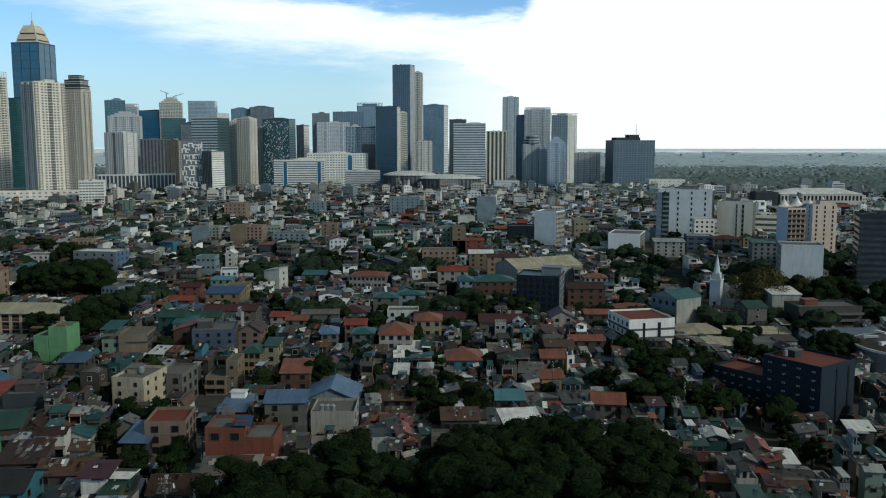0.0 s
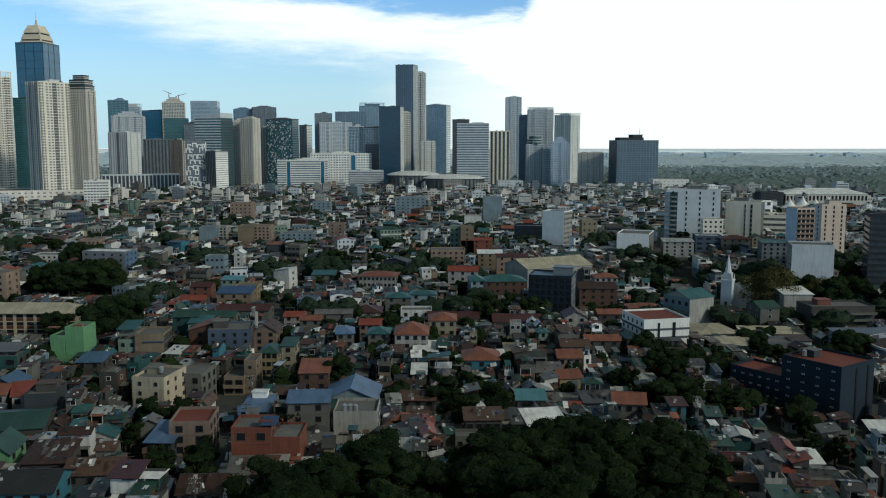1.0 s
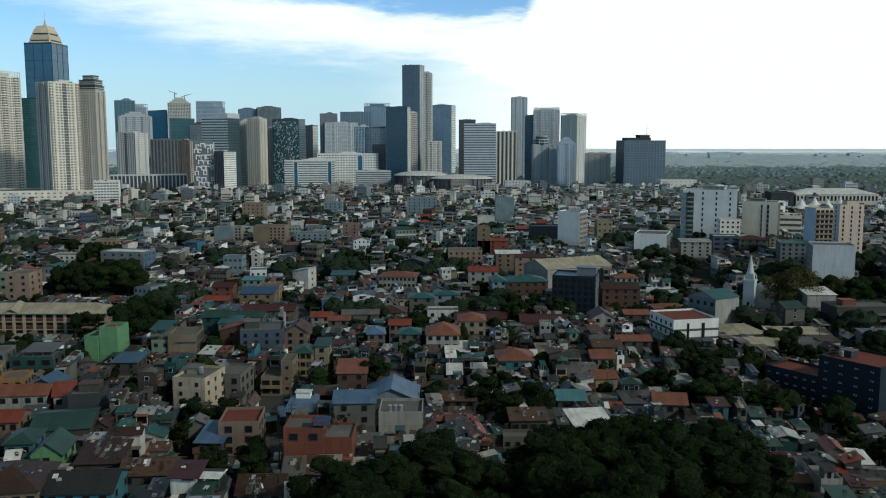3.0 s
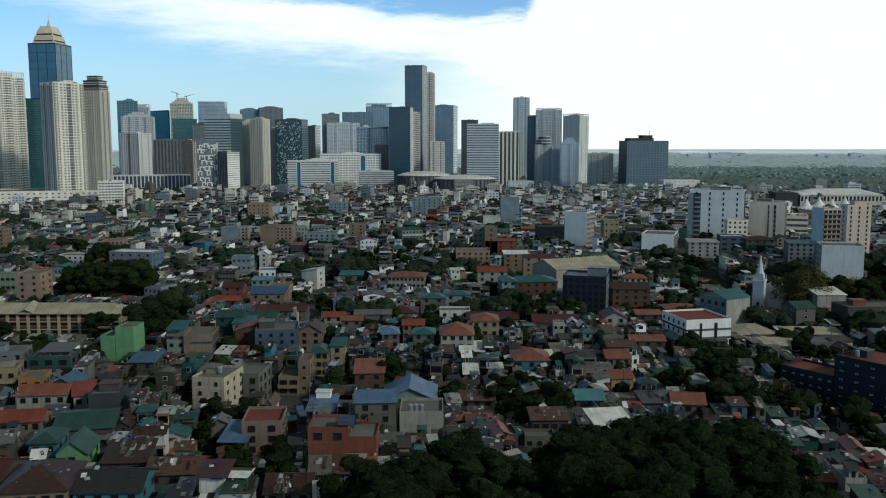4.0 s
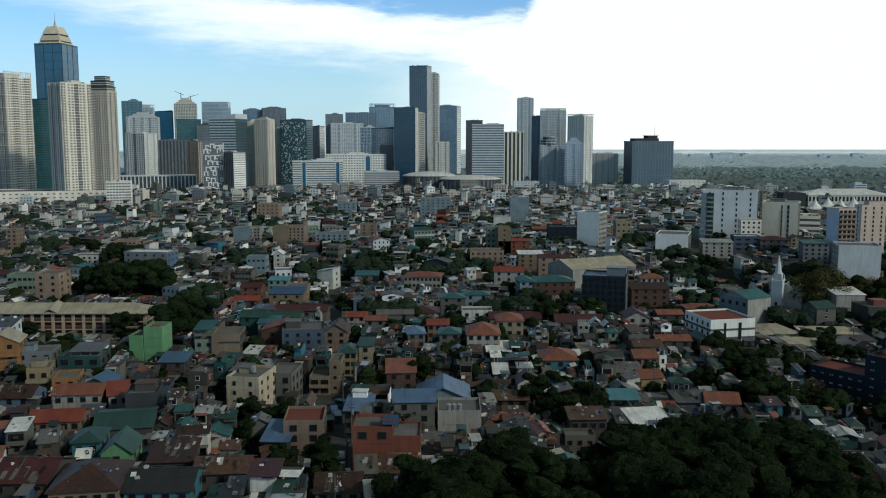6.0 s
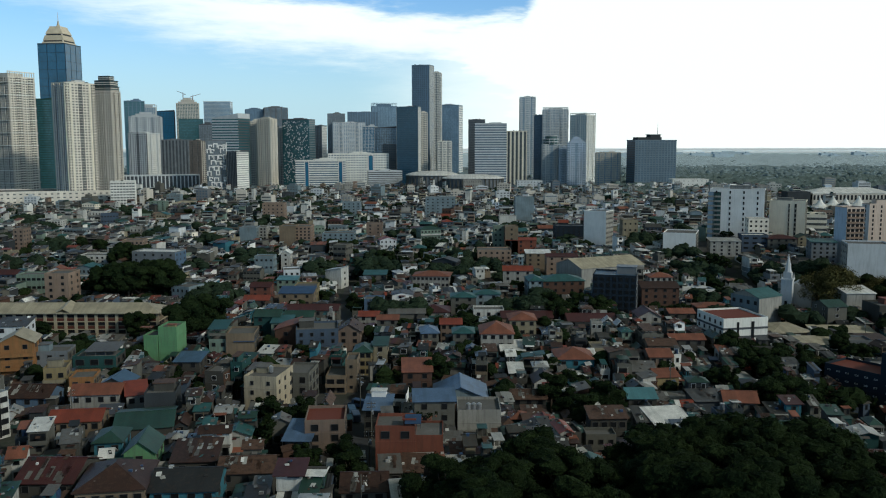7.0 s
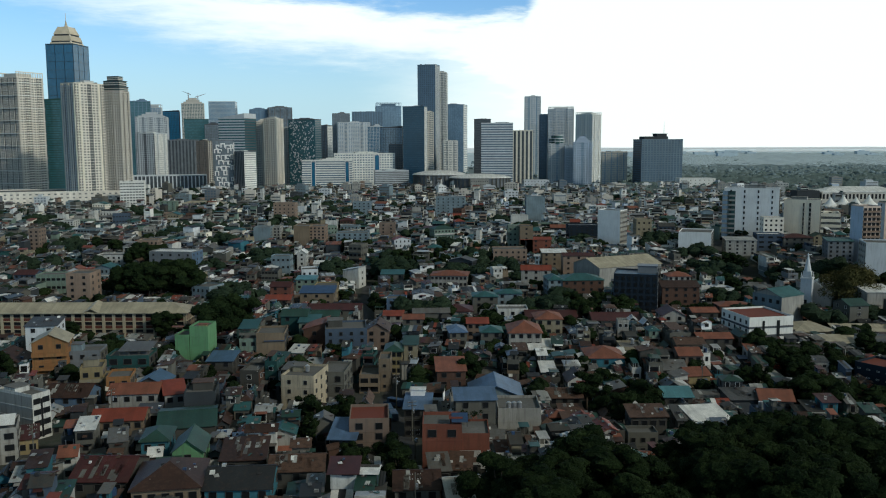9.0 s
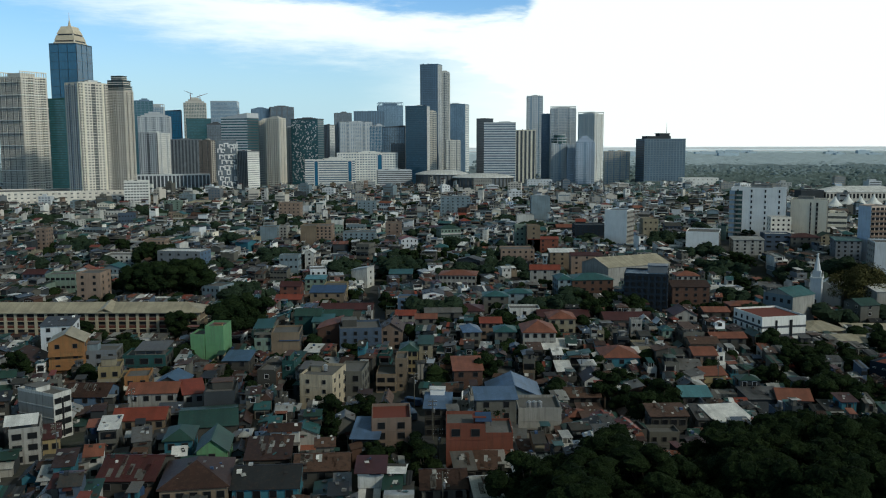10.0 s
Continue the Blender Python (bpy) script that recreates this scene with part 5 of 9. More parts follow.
building("apartment_block", -65.6, 700.0, 12.8, 12.0, 13.7, 0.0, wall="pink", floors=5, cols=2, separate=False, label="pale pink apartment block")
building("apartment_block", 36.9, 590.0, 8.9, 12.0, 23.1, 0.0, wall="tan", floors=7, cols=1, separate=False, label="tall tan apartment block")
building("apartment_block", 29.9, 600.0, 9.4, 12.0, 21.7, 0.0, wall="palegreen", floors=6, cols=3, separate=False, label="pale green apartment block")
building("apartment_block", 46.9, 760.0, 14.9, 12.0, 14.7, 0.0, wall="white", floors=6, cols=0, side_cols=3, separate=False, label="white apartment block with a blank gable")
building("apartment_block", 23.5, 560.0, 22.0, 16.0, 12.4, 0.0, wall="peach", floors=4, cols=6, separate=False, roof="flat", label="peach town house row with terraces")
building("pavilion", 462.5, 1000.0, 94.6, 40.0, 20.9, 0.0, wall="towerbeige", roof="hip", roof_mat="white", floors=2, cols=22, side_cols=6, win=(2.4,5.5), rise=6, separate=False, label="long cream arcade building with a pale hipped roof")
building("house", 399.5, 1000.0, 26.0, 20.0, 22.2, 0.0, wall="slate", floors=4, cols=0, side_cols=0, roof_mat="dark", label="plain dark slate block")
building("office_building", -201.1, 425.0, 11.9, 14.0, 18.9, 0.0, wall="peach", floors=6, cols=2, side_cols=2, label="peach apartment block with few windows")
building("house", 192.0, 559.1, 16.6, 12.0, 9.5, -6.0, wall="dustyblue", roof="flat", roof_mat="white", floors=3, cols=3, side_cols=2, win=(3.0, 1.2), trim=TRIM, separate=False, label="dark blue house with white framed windows and a flat roof")
building("house", 208.3, 555.0, 18.2, 14.0, 8.2, -6.0, wall="concrete", roof="hip", roof_mat="maroon", floors=3, cols=4, side_cols=2, rise=2, separate=False, label="grey house with a wide maroon hipped roof")
building("house", 223.4, 557.6, 7.7, 10.0, 9.2, -6.0, wall="cream", roof="gable_y", roof_mat="green", floors=4, cols=2, side_cols=2, rise=2, separate=False, label="cream house with a green gable roof")
building("house", 198.3, 571.1, 12.9, 12.0, 18.3, -8.0, wall="towercream", roof="flat", floors=5, cols=4, side_cols=2, separate=False, label="cream town house with square windows")
building("house", 170.5, 551.0, 18.9, 12.0, 9.3, -6.0, wall="offwhite", roof="shed", roof_mat="silver", floors=4, cols=4, side_cols=2, rise=1.2, separate=False, label="pale house with a galvanised sheet roof")
building("house", 219.4, 519.0, 14.6, 12.0, 15.3, -8.0, wall="bluegrey", roof="shed", roof_mat="teal", floors=6, cols=4, side_cols=2, rise=1.4, separate=False, label="blue-grey house with a low teal roof")

# ---- the near slope ----
building("house", -99.7, 278.0, 6.1, 9.0, 14.1, -3.0, wall="green", side_wall="green", floors=4, cols=0, side_cols=0, label="bright green rendered town house with a blank gable", extras=(side_block(-5.6, -0.6, 4.6, 8.4, 11.4, "green", "slab", 0), rooftop_room(0.45,-0.85,2.6,1.2,1.3,"yellow","terracotta"),rooftop_room(-2.4,-0.7,3.2,1.4,0.2,"yellow","terracotta")))
building("apartment_block", -58.9, 227.2, 9.2, 13.0, 10.5, -10.0, wall="flatcream", side_wall="flatcream", floors=4, cols=2, side_cols=3, win=(0.8,1.0), label="cream four-storey apartment house with small dark windows", extras=(rooftop_room(-0.4,0.2,3,4,1.6,"cream"),tanks((0.2,-0.1))))
building("apartment_block", -51.0, 237.7, 7.1, 12.0, 9.1, -5.0, wall="concrete", floors=3, cols=2, side_cols=3, win=(1.5,1.6), label="unfinished grey concrete apartment house")
building("house", -41.5, 250.0, 5.9, 11.0, 5.1, 0.0, wall="tan", floors=2, cols=2, side_cols=2, win=(2.2,1.4), roof="flat", label="tan rendered town house with wide balconies", extras=(balconies(2,"tan"),))
building("house", -37.1, 252.0, 3.5, 9.0, 9.4, 0.0, wall="tan", floors=3, cols=1, side_cols=2, win=(0.8,0.8), label="narrow tall tan stair block")
building("apartment_block", -53.1, 293.0, 14.4, 14.0, 10.0, 8.0, wall="dustyblue", side_wall="brown", floors=4, cols=4, side_cols=2, win=(1.0,1.2), label="blue-grey four-storey apartment house", extras=(rooftop_room(-0.5,0.2,5,5,2.4,"block"),))
building("apartment_block", -36.0, 186.3, 8.8, 11.0, 9.4, 4.0, wall="pink", floors=4, cols=2, side_cols=3, win=(1.5,1.4), roof="flat", roof_mat="redslab", label="pinkish grey four-storey apartment house with a red roof deck")
building("house", -41.7, 183.0, 5.3, 10.0, 6.3, -3.0, wall="slate", roof="shed", roof_mat="skyblue", floors=2, cols=2, side_cols=2, rise=1.6, over=0.7, win=(1.6, 1.5), label="dark block house with balconies and a pale blue roof", extras=(balconies(2,"paleblue"),))
building("house", -19.7, 174.0, 8.2, 8.5, 11.4, 0.0, wall="orange", side_wall="brick", floors=4, cols=2, side_cols=2, win=(1.7, 1.5), skip=3, roof="flat", roof_mat="slab", label="orange-red rendered house with a wide dark window pair", extras=(side_block(7.0, 1.0, 5.8, 9.6, 9.4, "orange", "slab", 0, 0.5), rooftop_room(0.7, -0.5, 2.4, 2.4, 1.6, "brick", "redslab"), lean_to(0.9, 3.4, 3, 1.3, "tarp"), roof_garden(6.5, 3.0, 5.0, 4.0, 3)))
building("house", -25.9, 205.0, 6.2, 9.0, 7.4, -2.0, wall="block", roof="shed", roof_mat="skyblue", floors=3, cols=3, side_cols=2, rise=1.4, label="block house with a pale blue roof and white roof room", extras=(rooftop_room(-0.1, 0.9, 3.6, 2.4, 2.6, "brightwhite", "white"),))
building("house", -20.0, 163.0, 3.7, 7.0, 5.6, 6.0, wall="block", roof="shed", roof_mat="weathered", floors=2, cols=2, side_cols=1, rise=1.2, label="low block house with a patched grey sheet roof")
building("house", -16.2, 164.5, 4.2, 7.0, 5.3, -4.0, wall="concrete", roof="shed", roof_mat="rust", floors=2, cols=2, side_cols=1, rise=1.2, label="low concrete house with a rusty patched roof")
building("house", -14.4, 168.5, 5.0, 5.0, 5.1, 3.0, wall="block", roof="shed", roof_mat="silver", floors=2, cols=2, side_cols=1, rise=0.9, label="low house with pale galvanised sheets")
building("house", -9.4, 186.0, 6.3, 7.0, 4.4, -5.0, wall="block", roof="shed", roof_mat="weathered", floors=2, cols=2, side_cols=1, rise=0.8, label="low shop house with a weathered sheet roof")
building("house", -11.8, 199.0, 9.5, 6.5, 11.0, 3.0, wall="concrete", side_wall="block", roof="shed", roof_mat="skyblue", floors=4, cols=2, side_cols=2, rise=1.3, win=(1.2, 1.3), label="bare concrete house with a blue sheet roof")
building("house", -1.1, 202.0, 10.4, 11.0, 7.6, 0.0, wall="offwhite", floors=3, cols=0, side_cols=2, roof="flat", roof_mat="slab", label="pale grey house with a blank wall and steel tanks", extras=(tanks((-0.5,-0.85),(-0.25,-0.85),(0.0,-0.85)), lean_to(-0.2,5,2,-4.6,"weathered")))
building("house", -5.0, 229.0, 13.9, 14.0, 4.9, 0.0, wall="paleblue", roof="gable_y", roof_mat="skyblue", floors=2, cols=6, side_cols=3, rise=3.0, over=0.7, label="house with a wide blue gable roof and a row of windows")
building("house", -35.6, 272.0, 5.6, 10.0, 7.8, 0.0, wall="yellow", roof="hip", roof_mat="green", floors=3, cols=3, side_cols=2, rise=1.6, label="yellow house with a dark green hipped roof")
building("house", -31.5, 284.0, 5.3, 10.0, 6.1, 0.0, wall="yellow", roof="hip", roof_mat="green", floors=2, cols=2, side_cols=2, rise=1.6, label="yellow house with a dark green hipped roof")
building("house", -17.2, 245.2, 8.3, 11.0, 8.0, 3.0, wall="brown", side_wall="concrete", roof="shed", roof_mat="terracotta", floors=3, cols=2, side_cols=3, rise=1.6, label="brick house with white window frames and an orange roof")
building("house", -97.1, 199.0, 11.8, 9.0, 6.5, 7.7, wall="tan", roof="gable", roof_mat="red", floors=2, cols=5, side_cols=2, rise=1.5, label="long low house with a red sheet roof")
building("house", -102.4, 224.5, 12.7, 9.0, 7.0, 6.4, wall="offwhite", roof="gable", roof_mat="terracotta", floors=2, cols=4, side_cols=2, rise=1.6, label="white house with a terracotta sheet roof")
building("house", -91.3, 225.0, 5.3, 8.0, 6.5, 21.6, wall="offwhite", roof="shed", roof_mat="red", floors=2, cols=2, side_cols=2, rise=2.0, label="small house with a bright red roof")
building("house", -81.6, 214.2, 7.8, 10.0, 9.0, 9.1, wall="slate", roof="flat", floors=3, cols=0, side_cols=0, label="slate-blue blank walled house", extras=(rooftop_room(0.1,0.2,5,4,2,"block","rust"),))
building("warehouse", -79.4, 195.2, 12.9, 16.0, 6.0, 13.6, wall="block", roof="gable", roof_mat="green", floors=2, cols=0, side_cols=2, rise=1.6, label="low workshop with a grey-green sheet roof", category="workshop")
building("house", -82.3, 181.5, 5.8, 9.0, 6.5, 8.4, wall="cyan", roof="hip", roof_mat="green", floors=2, cols=2, side_cols=2, rise=1.6, label="cyan house with a dark green hipped roof")
building("house", -72.9, 174.0, 6.2, 10.0, 6.5, 7.6, wall="green", side_wall="green", roof="gable_y", roof_mat="green", floors=2, cols=1, side_cols=2, rise=2.4, label="light green house with a green gable roof")
building("house", -57.4, 152.5, 12.0, 11.0, 6.0, 3.4, wall="cyan", roof="gable", roof_mat="dark", floors=2, cols=4, side_cols=2, rise=2.2, label="cyan house with a wide dark grey roof")
building("house", -69.8, 149.9, 12.0, 14.0, 7.0, 9.1, wall="tan", roof="hip", roof_mat="brown", floors=2, cols=5, side_cols=3, rise=3.0, label="tan house with a large brown hipped roof")
building("house", -84.4, 155.8, 10.6, 13.0, 6.5, -0.2, wall="block", roof="gable", roof_mat="maroon", floors=2, cols=3, side_cols=2, rise=2.4, label="house with a faded maroon sheet roof")
building("house", -60.3, 169.1, 8.7, 9.0, 6.0, 5.1, wall="block", roof="shed", roof_mat="brown", floors=2, cols=2, side_cols=2, rise=1.8, label="block house with a dark brown sheet roof")
building("house", -48.3, 162.7, 10.4, 9.0, 6.0, 4.3, wall="block", roof="gable", roof_mat="rust", floors=2, cols=3, side_cols=2, rise=1.6, label="low house with a patched rusty roof")
building("house", -24.2, 152.0, 8.2, 9.0, 6.0, 3.2, wall="concrete", roof="gable", roof_mat="brown", floors=2, cols=3, side_cols=2, rise=1.8, label="low house with a patched brown roof")
building("house", -14.8, 148.3, 7.5, 9.0, 6.0, 9.3, wall="concrete", roof="gable", roof_mat="silver", floors=2, cols=2, side_cols=2, rise=1.8, label="house with a pale galvanised roof")
building("house", -75.4, 242.7, 5.6, 9.0, 8.3, -6.0, wall="block", side_wall="brown", floors=3, cols=1, side_cols=2, win=(1.2,1.2), trim=TRIM, label="dark grey town house with white framed windows")
building("house", -88.9, 262.0, 7.8, 9.0, 7.1, 0.0, wall="block", roof="shed", roof_mat="blue", floors=3, cols=2, side_cols=2, rise=1.2, label="block house with a faded blue roof")
building("house", -110.6, 236.0, 6.6, 9.0, 8.3, 10.0, wall="ochre", side_wall="tan", roof="flat", floors=3, cols=2, side_cols=3, label="cream house with tiered terraces", extras=(balconies(3,"brightcream",1.3),side_block(0.5, -5.4, 5.0, 3.0, 5.0,"cream","slab",1)))
building("house", -100.4, 232.0, 7.8, 9.0, 7.8, 0.0, wall="block", roof="gable_y", roof_mat="blue", floors=2, cols=2, side_cols=2, rise=2.0, label="house with a faded blue and red sheet roof")
building("apartment_block", -117.8, 205.3, 5.1, 13.1, 11.0, 62.2, wall="white", side_wall="offwhite", floors=4, cols=2, side_cols=0, win=(2.2,1.3), roof="flat", label="white four-storey apartment house with a blank gable wall", extras=(rooftop_room(-0.1,0.3,4,4,1.4,"white"),dark_strip(0.0,0.5)))
building("house", -117.1, 184.2, 6.3, 10.0, 7.8, 22.0, wall="offwhite", floors=3, cols=2, side_cols=2, win=(1.8,1.3), label="cream three-storey house with green framed windows", extras=(lean_to(-0.2,7,5,1.6,"white"),))
building("house", -114.7, 190.9, 4.3, 8.0, 4.1, 24.0, wall="yellow", floors=1, cols=2, side_cols=1, roof="shed", roof_mat="maroon", rise=1.0, label="house with yellow balconies and a maroon awning", extras=(balconies(1,"yellow"),))
building("house", -121.1, 226.0, 11.1, 10.0, 5.8, 0.0, wall="blue", roof="gable", roof_mat="brown", floors=2, cols=3, side_cols=2, rise=2.2, label="blue house with a rust-brown roof")
building("house", -142.0, 263.3, 10.4, 11.0, 13.0, 14.0, wall="ochre", side_wall="ochre", roof="gable_y", roof_mat="creamroof", floors=3, cols=2, side_cols=2, rise=2.6, label="orange house with a beige gable roof and balconies", extras=(balconies(3,"ochre"),))
building("house", -156.4, 288.7, 10.2, 10.0, 12.7, 8.0, wall="towergrey", roof="shed", roof_mat="grey", floors=3, cols=2, side_cols=2, rise=1.4, label="white house with two small windows under a grey roof")
building("house", -119.7, 240.0, 6.1, 9.0, 10.0, 14.0, wall="yellow", side_wall="tan", floors=3, cols=2, side_cols=2, label="ochre house with stepped cream balconies", extras=(balconies(3,"cream",1.6),rooftop_room(-0.2,0.2,4,3,2.0,"cream"),side_block(5.6, -2.0, 5.0, 6.5, 7.4,"yellow","slab",1)))
building("house", -159.8, 265.0, 14.5, 11.0, 6.1, 0.0, wall="offwhite", roof="gable_y", roof_mat="brown", floors=2, cols=2, side_cols=2, rise=3, label="white house with a red-brown gable roof")
building("apartment_block", 136.8, 239.9, 17.0, 18.4, 17.7, 35.0, wall="navy", floors=7, cols=0, side_cols=4, win=(0.9,0.3), trim=TRIM, roof="flat", roof_mat="redslab", label="dark navy apartment block with small white framed windows", extras=(dark_strip(-0.1,0.8),dark_strip(0.6,0.8),rooftop_room(-0.1,0.5,3.5,3.5,2.0,"slate"),tanks((0.2,0.6),(-0.45,0.55))))
building("apartment_block", 124.5, 253.8, 12.0, 17.9, 10.3, 34.9, wall="navy", floors=4, cols=0, side_cols=6, win=(0.9,0.3), trim=TRIM, roof="flat", roof_mat="redslab", label="dark navy apartment wing with a red roof deck")
building("house", -65.2, 300.0, 7.6, 12.0, 8.9, 0.0, wall="brown", roof="shed_x", roof_mat="terracotta", floors=3, cols=1, side_cols=2, rise=2.6, label="house with a steep terracotta roof")
building("house", -77.5, 284.0, 9.4, 12.0, 10.5, 4.0, wall="tan", side_wall="block", roof="flat", floors=4, cols=0, side_cols=2, label="unfinished house with a stained bare wall", extras=(side_block(-7.4, 0, 6.0, 10, 8.6,"palegreen","slab",2), open_frame(-7.4,5.6,2.4,"teal","concrete"), lean_to(0.3,7,4,-2.0,"tarp")))
building("house", 9.0, 296.0, 11.4, 14.0, 8.4, 0.0, wall="offwhite", roof="hip", roof_mat="terracotta", floors=3, cols=4, side_cols=3, rise=3.0, label="white house with an orange hipped roof")
building("house", 19.9, 318.0, 9.9, 12.0, 9.5, 0.0, wall="cream", roof="hip", roof_mat="terracotta", floors=3, cols=3, side_cols=3, rise=2.0, label="cream house with an orange roof")
building("house", 24.2, 345.0, 20.5, 12.0, 6.5, 0.0, wall="pink", roof="gable", roof_mat="maroon", floors=2, cols=4, side_cols=2, rise=1.6, label="pink house with a faded red roof")
building("house", -14.1, 372.0, 14.3, 14.0, 6.2, 0.0, wall="offwhite", roof="hip", roof_mat="maroon", floors=2, cols=4, side_cols=3, rise=2.2, label="white house with a faded red hipped roof")
building("house", -34.0, 372.0, 9.8, 10.0, 6.1, 0.0, wall="white", floors=2, cols=3, side_cols=2, label="white stepped town house with terrace")
building("house", -41.0, 385.0, 8.6, 10.0, 10.0, 0.0, wall="blue", side_wall="paleblue", floors=4, cols=2, side_cols=2, label="plain blue town house with small windows")
building("house", -43.4, 305.0, 8.1, 12.0, 7.5, 0.0, wall="pink", roof="gable_y", roof_mat="brown", floors=3, cols=2, side_cols=2, rise=2.6, label="pinkish house with a brown gable roof")
building("house", -67.5, 375.0, 22.8, 12.0, 6.8, 0.0, wall="concrete", roof="gable", roof_mat="maroon", floors=2, cols=4, side_cols=2, rise=1.6, label="house with a faded red sheet roof")
building("house", -82.0, 420.0, 16.6, 12.0, 9.8, 0.0, wall="tan", roof="shed", roof_mat="tarp", floors=3, cols=3, side_cols=2, rise=1.8, label="tan house covered by a blue tarpaulin roof")
building("house", -80.6, 440.0, 11.6, 12.0, 10.7, 0.0, wall="yellow", floors=3, cols=3, side_cols=2, label="pale yellow town house")
building("house", -74.2, 503.3, 10.1, 10.0, 10.4, -20.0, wall="white", roof="shed_x", roof_mat="silver", floors=3, cols=0, side_cols=1, rise=2, label="white house with a blank gable")
building("house", -112.2, 560.0, 5.9, 10.0, 11.3, 0.0, wall="white", roof="gable_y", roof_mat="white", floors=4, cols=1, side_cols=2, rise=2, label="small white chapel-like house", separate=False)
building("house", 49.7, 340.0, 19.1, 14.0, 5.8, 0.0, wall="tan", roof="gable", roof_mat="maroon", floors=2, cols=4, side_cols=2, rise=1.8, label="house with a maroon sheet roof")
building("house", 73.7, 345.0, 9.1, 12.0, 8.3, 0.0, wall="offwhite", roof="gable_y", roof_mat="maroon", floors=3, cols=2, side_cols=2, rise=2.4, label="white house with a striped red roof")
building("house", 94.1, 410.0, 17.8, 14.0, 14.4, 0.0, wall="brown", roof="gable", roof_mat="brown", floors=4, cols=4, side_cols=2, rise=2, label="brown house with a brown roof")
building("house", 32.1, 268.0, 11.6, 13.0, 6.4, 0.0, wall="cyan", side_wall="orange", roof="hip", roof_mat="terracotta", floors=2, cols=3, side_cols=2, rise=2.4, label="teal house with an orange roof")
building("house", 44.1, 285.0, 7.6, 10.0, 5.1, 0.0, wall="cream", floors=2, cols=3, side_cols=2, label="cream town house with a roof terrace", extras=(tanks((0.3,0.2)),))
building("house", 60.8, 275.0, 7.3, 10.0, 6.2, 0.0, wall="pink", roof="gable", roof_mat="terracotta", floors=2, cols=3, side_cols=2, rise=1.5, label="pink house with a terracotta roof")
building("house", 82.2, 262.0, 8.2, 9.0, 3.7, 0.0, wall="paleblue", roof="hip", roof_mat="silver", floors=1, cols=2, side_cols=2, rise=1.0, label="pale blue house with a galvanised roof")
building("house", 68.6, 222.0, 8.4, 8.0, 6.8, -8.0, wall="concrete", roof="gable", roof_mat="terracotta", floors=2, cols=3, side_cols=2, rise=1.8, label="concrete house with a dull red-brown roof")
building("house", 43.1, 223.7, 7.4, 5.0, 5.5, 0.0, wall="block", roof="shed", roof_mat="cyan", floors=2, cols=2, side_cols=1, rise=1.6, label="block house with a pale cyan sheet roof")
building("house", 44.4, 197.2, 9.0, 9.0, 6.0, 9.0, wall="block", roof="shed", roof_mat="white", floors=2, cols=2, side_cols=2, rise=1.5, label="block house with a shiny galvanised roof")
building("house", 38.4, 198.6, 4.3, 8.0, 6.0, 0.0, wall="concrete", roof="shed", roof_mat="grey", floors=2, cols=2, side_cols=1, rise=1.5, label="concrete house with a weathered grey roof")
building("house", 28.0, 214.6, 4.5, 7.0, 5.0, 0.0, wall="block", roof="shed", roof_mat="white", floors=2, cols=1, side_cols=1, rise=1.0, label="small house with a white roof")
building("house", 14.0, 289.5, 7.9, 11.0, 3.8, 0.0, wall="concrete", roof="shed", roof_mat="white", floors=1, cols=3, side_cols=2, rise=1.4, label="grey house with a white sheet roof")
building("house", 12.6, 257.0, 4.2, 9.0, 4.6, 0.0, wall="concrete", roof="shed", roof_mat="white", floors=2, cols=1, side_cols=2, rise=1.2, label="narrow house with a white sheet roof")
building("house", 19.8, 244.3, 6.5, 9.0, 5.1, 0.0, wall="white", roof="gable_y", roof_mat="brown", floors=2, cols=2, side_cols=2, rise=2, label="white house with a brown gable roof")
building("warehouse", 131.9, 346.2, 17.8, 20.0, 4.9, 8.0, wall="concrete", roof="hip", roof_mat="creamroof", floors=2, cols=0, side_cols=0, rise=2.0, label="open market hall with a pale sheet roof", category="hall")
building("warehouse", 156.9, 354.1, 25.2, 9.0, 3.2, -4.0, wall="concrete", roof="shed", roof_mat="creamroof", floors=1, cols=0, side_cols=0, rise=1.4, label="long low market shed with a pale roof", category="hall")
building("warehouse", 132.7, 322.0, 13.9, 10.0, 4.5, 0.0, wall="concrete", roof="shed", roof_mat="creamroof", floors=1, cols=0, side_cols=0, rise=1.4, label="low market shed with a pale roof", category="hall")
building("house", 163.4, 375.8, 9.2, 12.0, 11.2, 10.0, wall="concrete", roof="gable", roof_mat="green", floors=4, cols=1, side_cols=2, rise=2, trim=TRIM, label="dark concrete house with a green gable roof")
building("warehouse", 187.7, 405.0, 13.6, 14.0, 12.7, 0.0, wall="offwhite", roof="shed", roof_mat="white", floors=4, cols=0, side_cols=0, rise=1.8, label="low hall with a white sheet roof", category="hall")
building("warehouse", 194.2, 373.0, 28.6, 14.0, 11.5, 4.0, wall="block", roof="flat", floors=4, cols=0, side_cols=0, label="long grey concrete block with open galleries", category="building", extras=(balconies(4,"concrete",2.0),rooftop_room(-0.4,0.2,6,5,2.4,"brick","red")))
building("warehouse", 185.1, 330.0, 24.6, 9.0, 6.9, 0.0, wall="bluegrey", roof="shed", roof_mat="steelblue", floors=2, cols=0, side_cols=0, rise=1.2, label="workshop with a blue-grey sheet roof", category="workshop")
building("house", -117.4, 262.0, 13.1, 10.0, 8.3, 4.0, wall="teal", side_wall="block", floors=3, cols=3, side_cols=2, win=(2.4, 1.8), roof="flat", label="dark teal house with an open roof terrace", extras=(open_frame(2.0,9.0,2.2,"weathered","concrete"),))
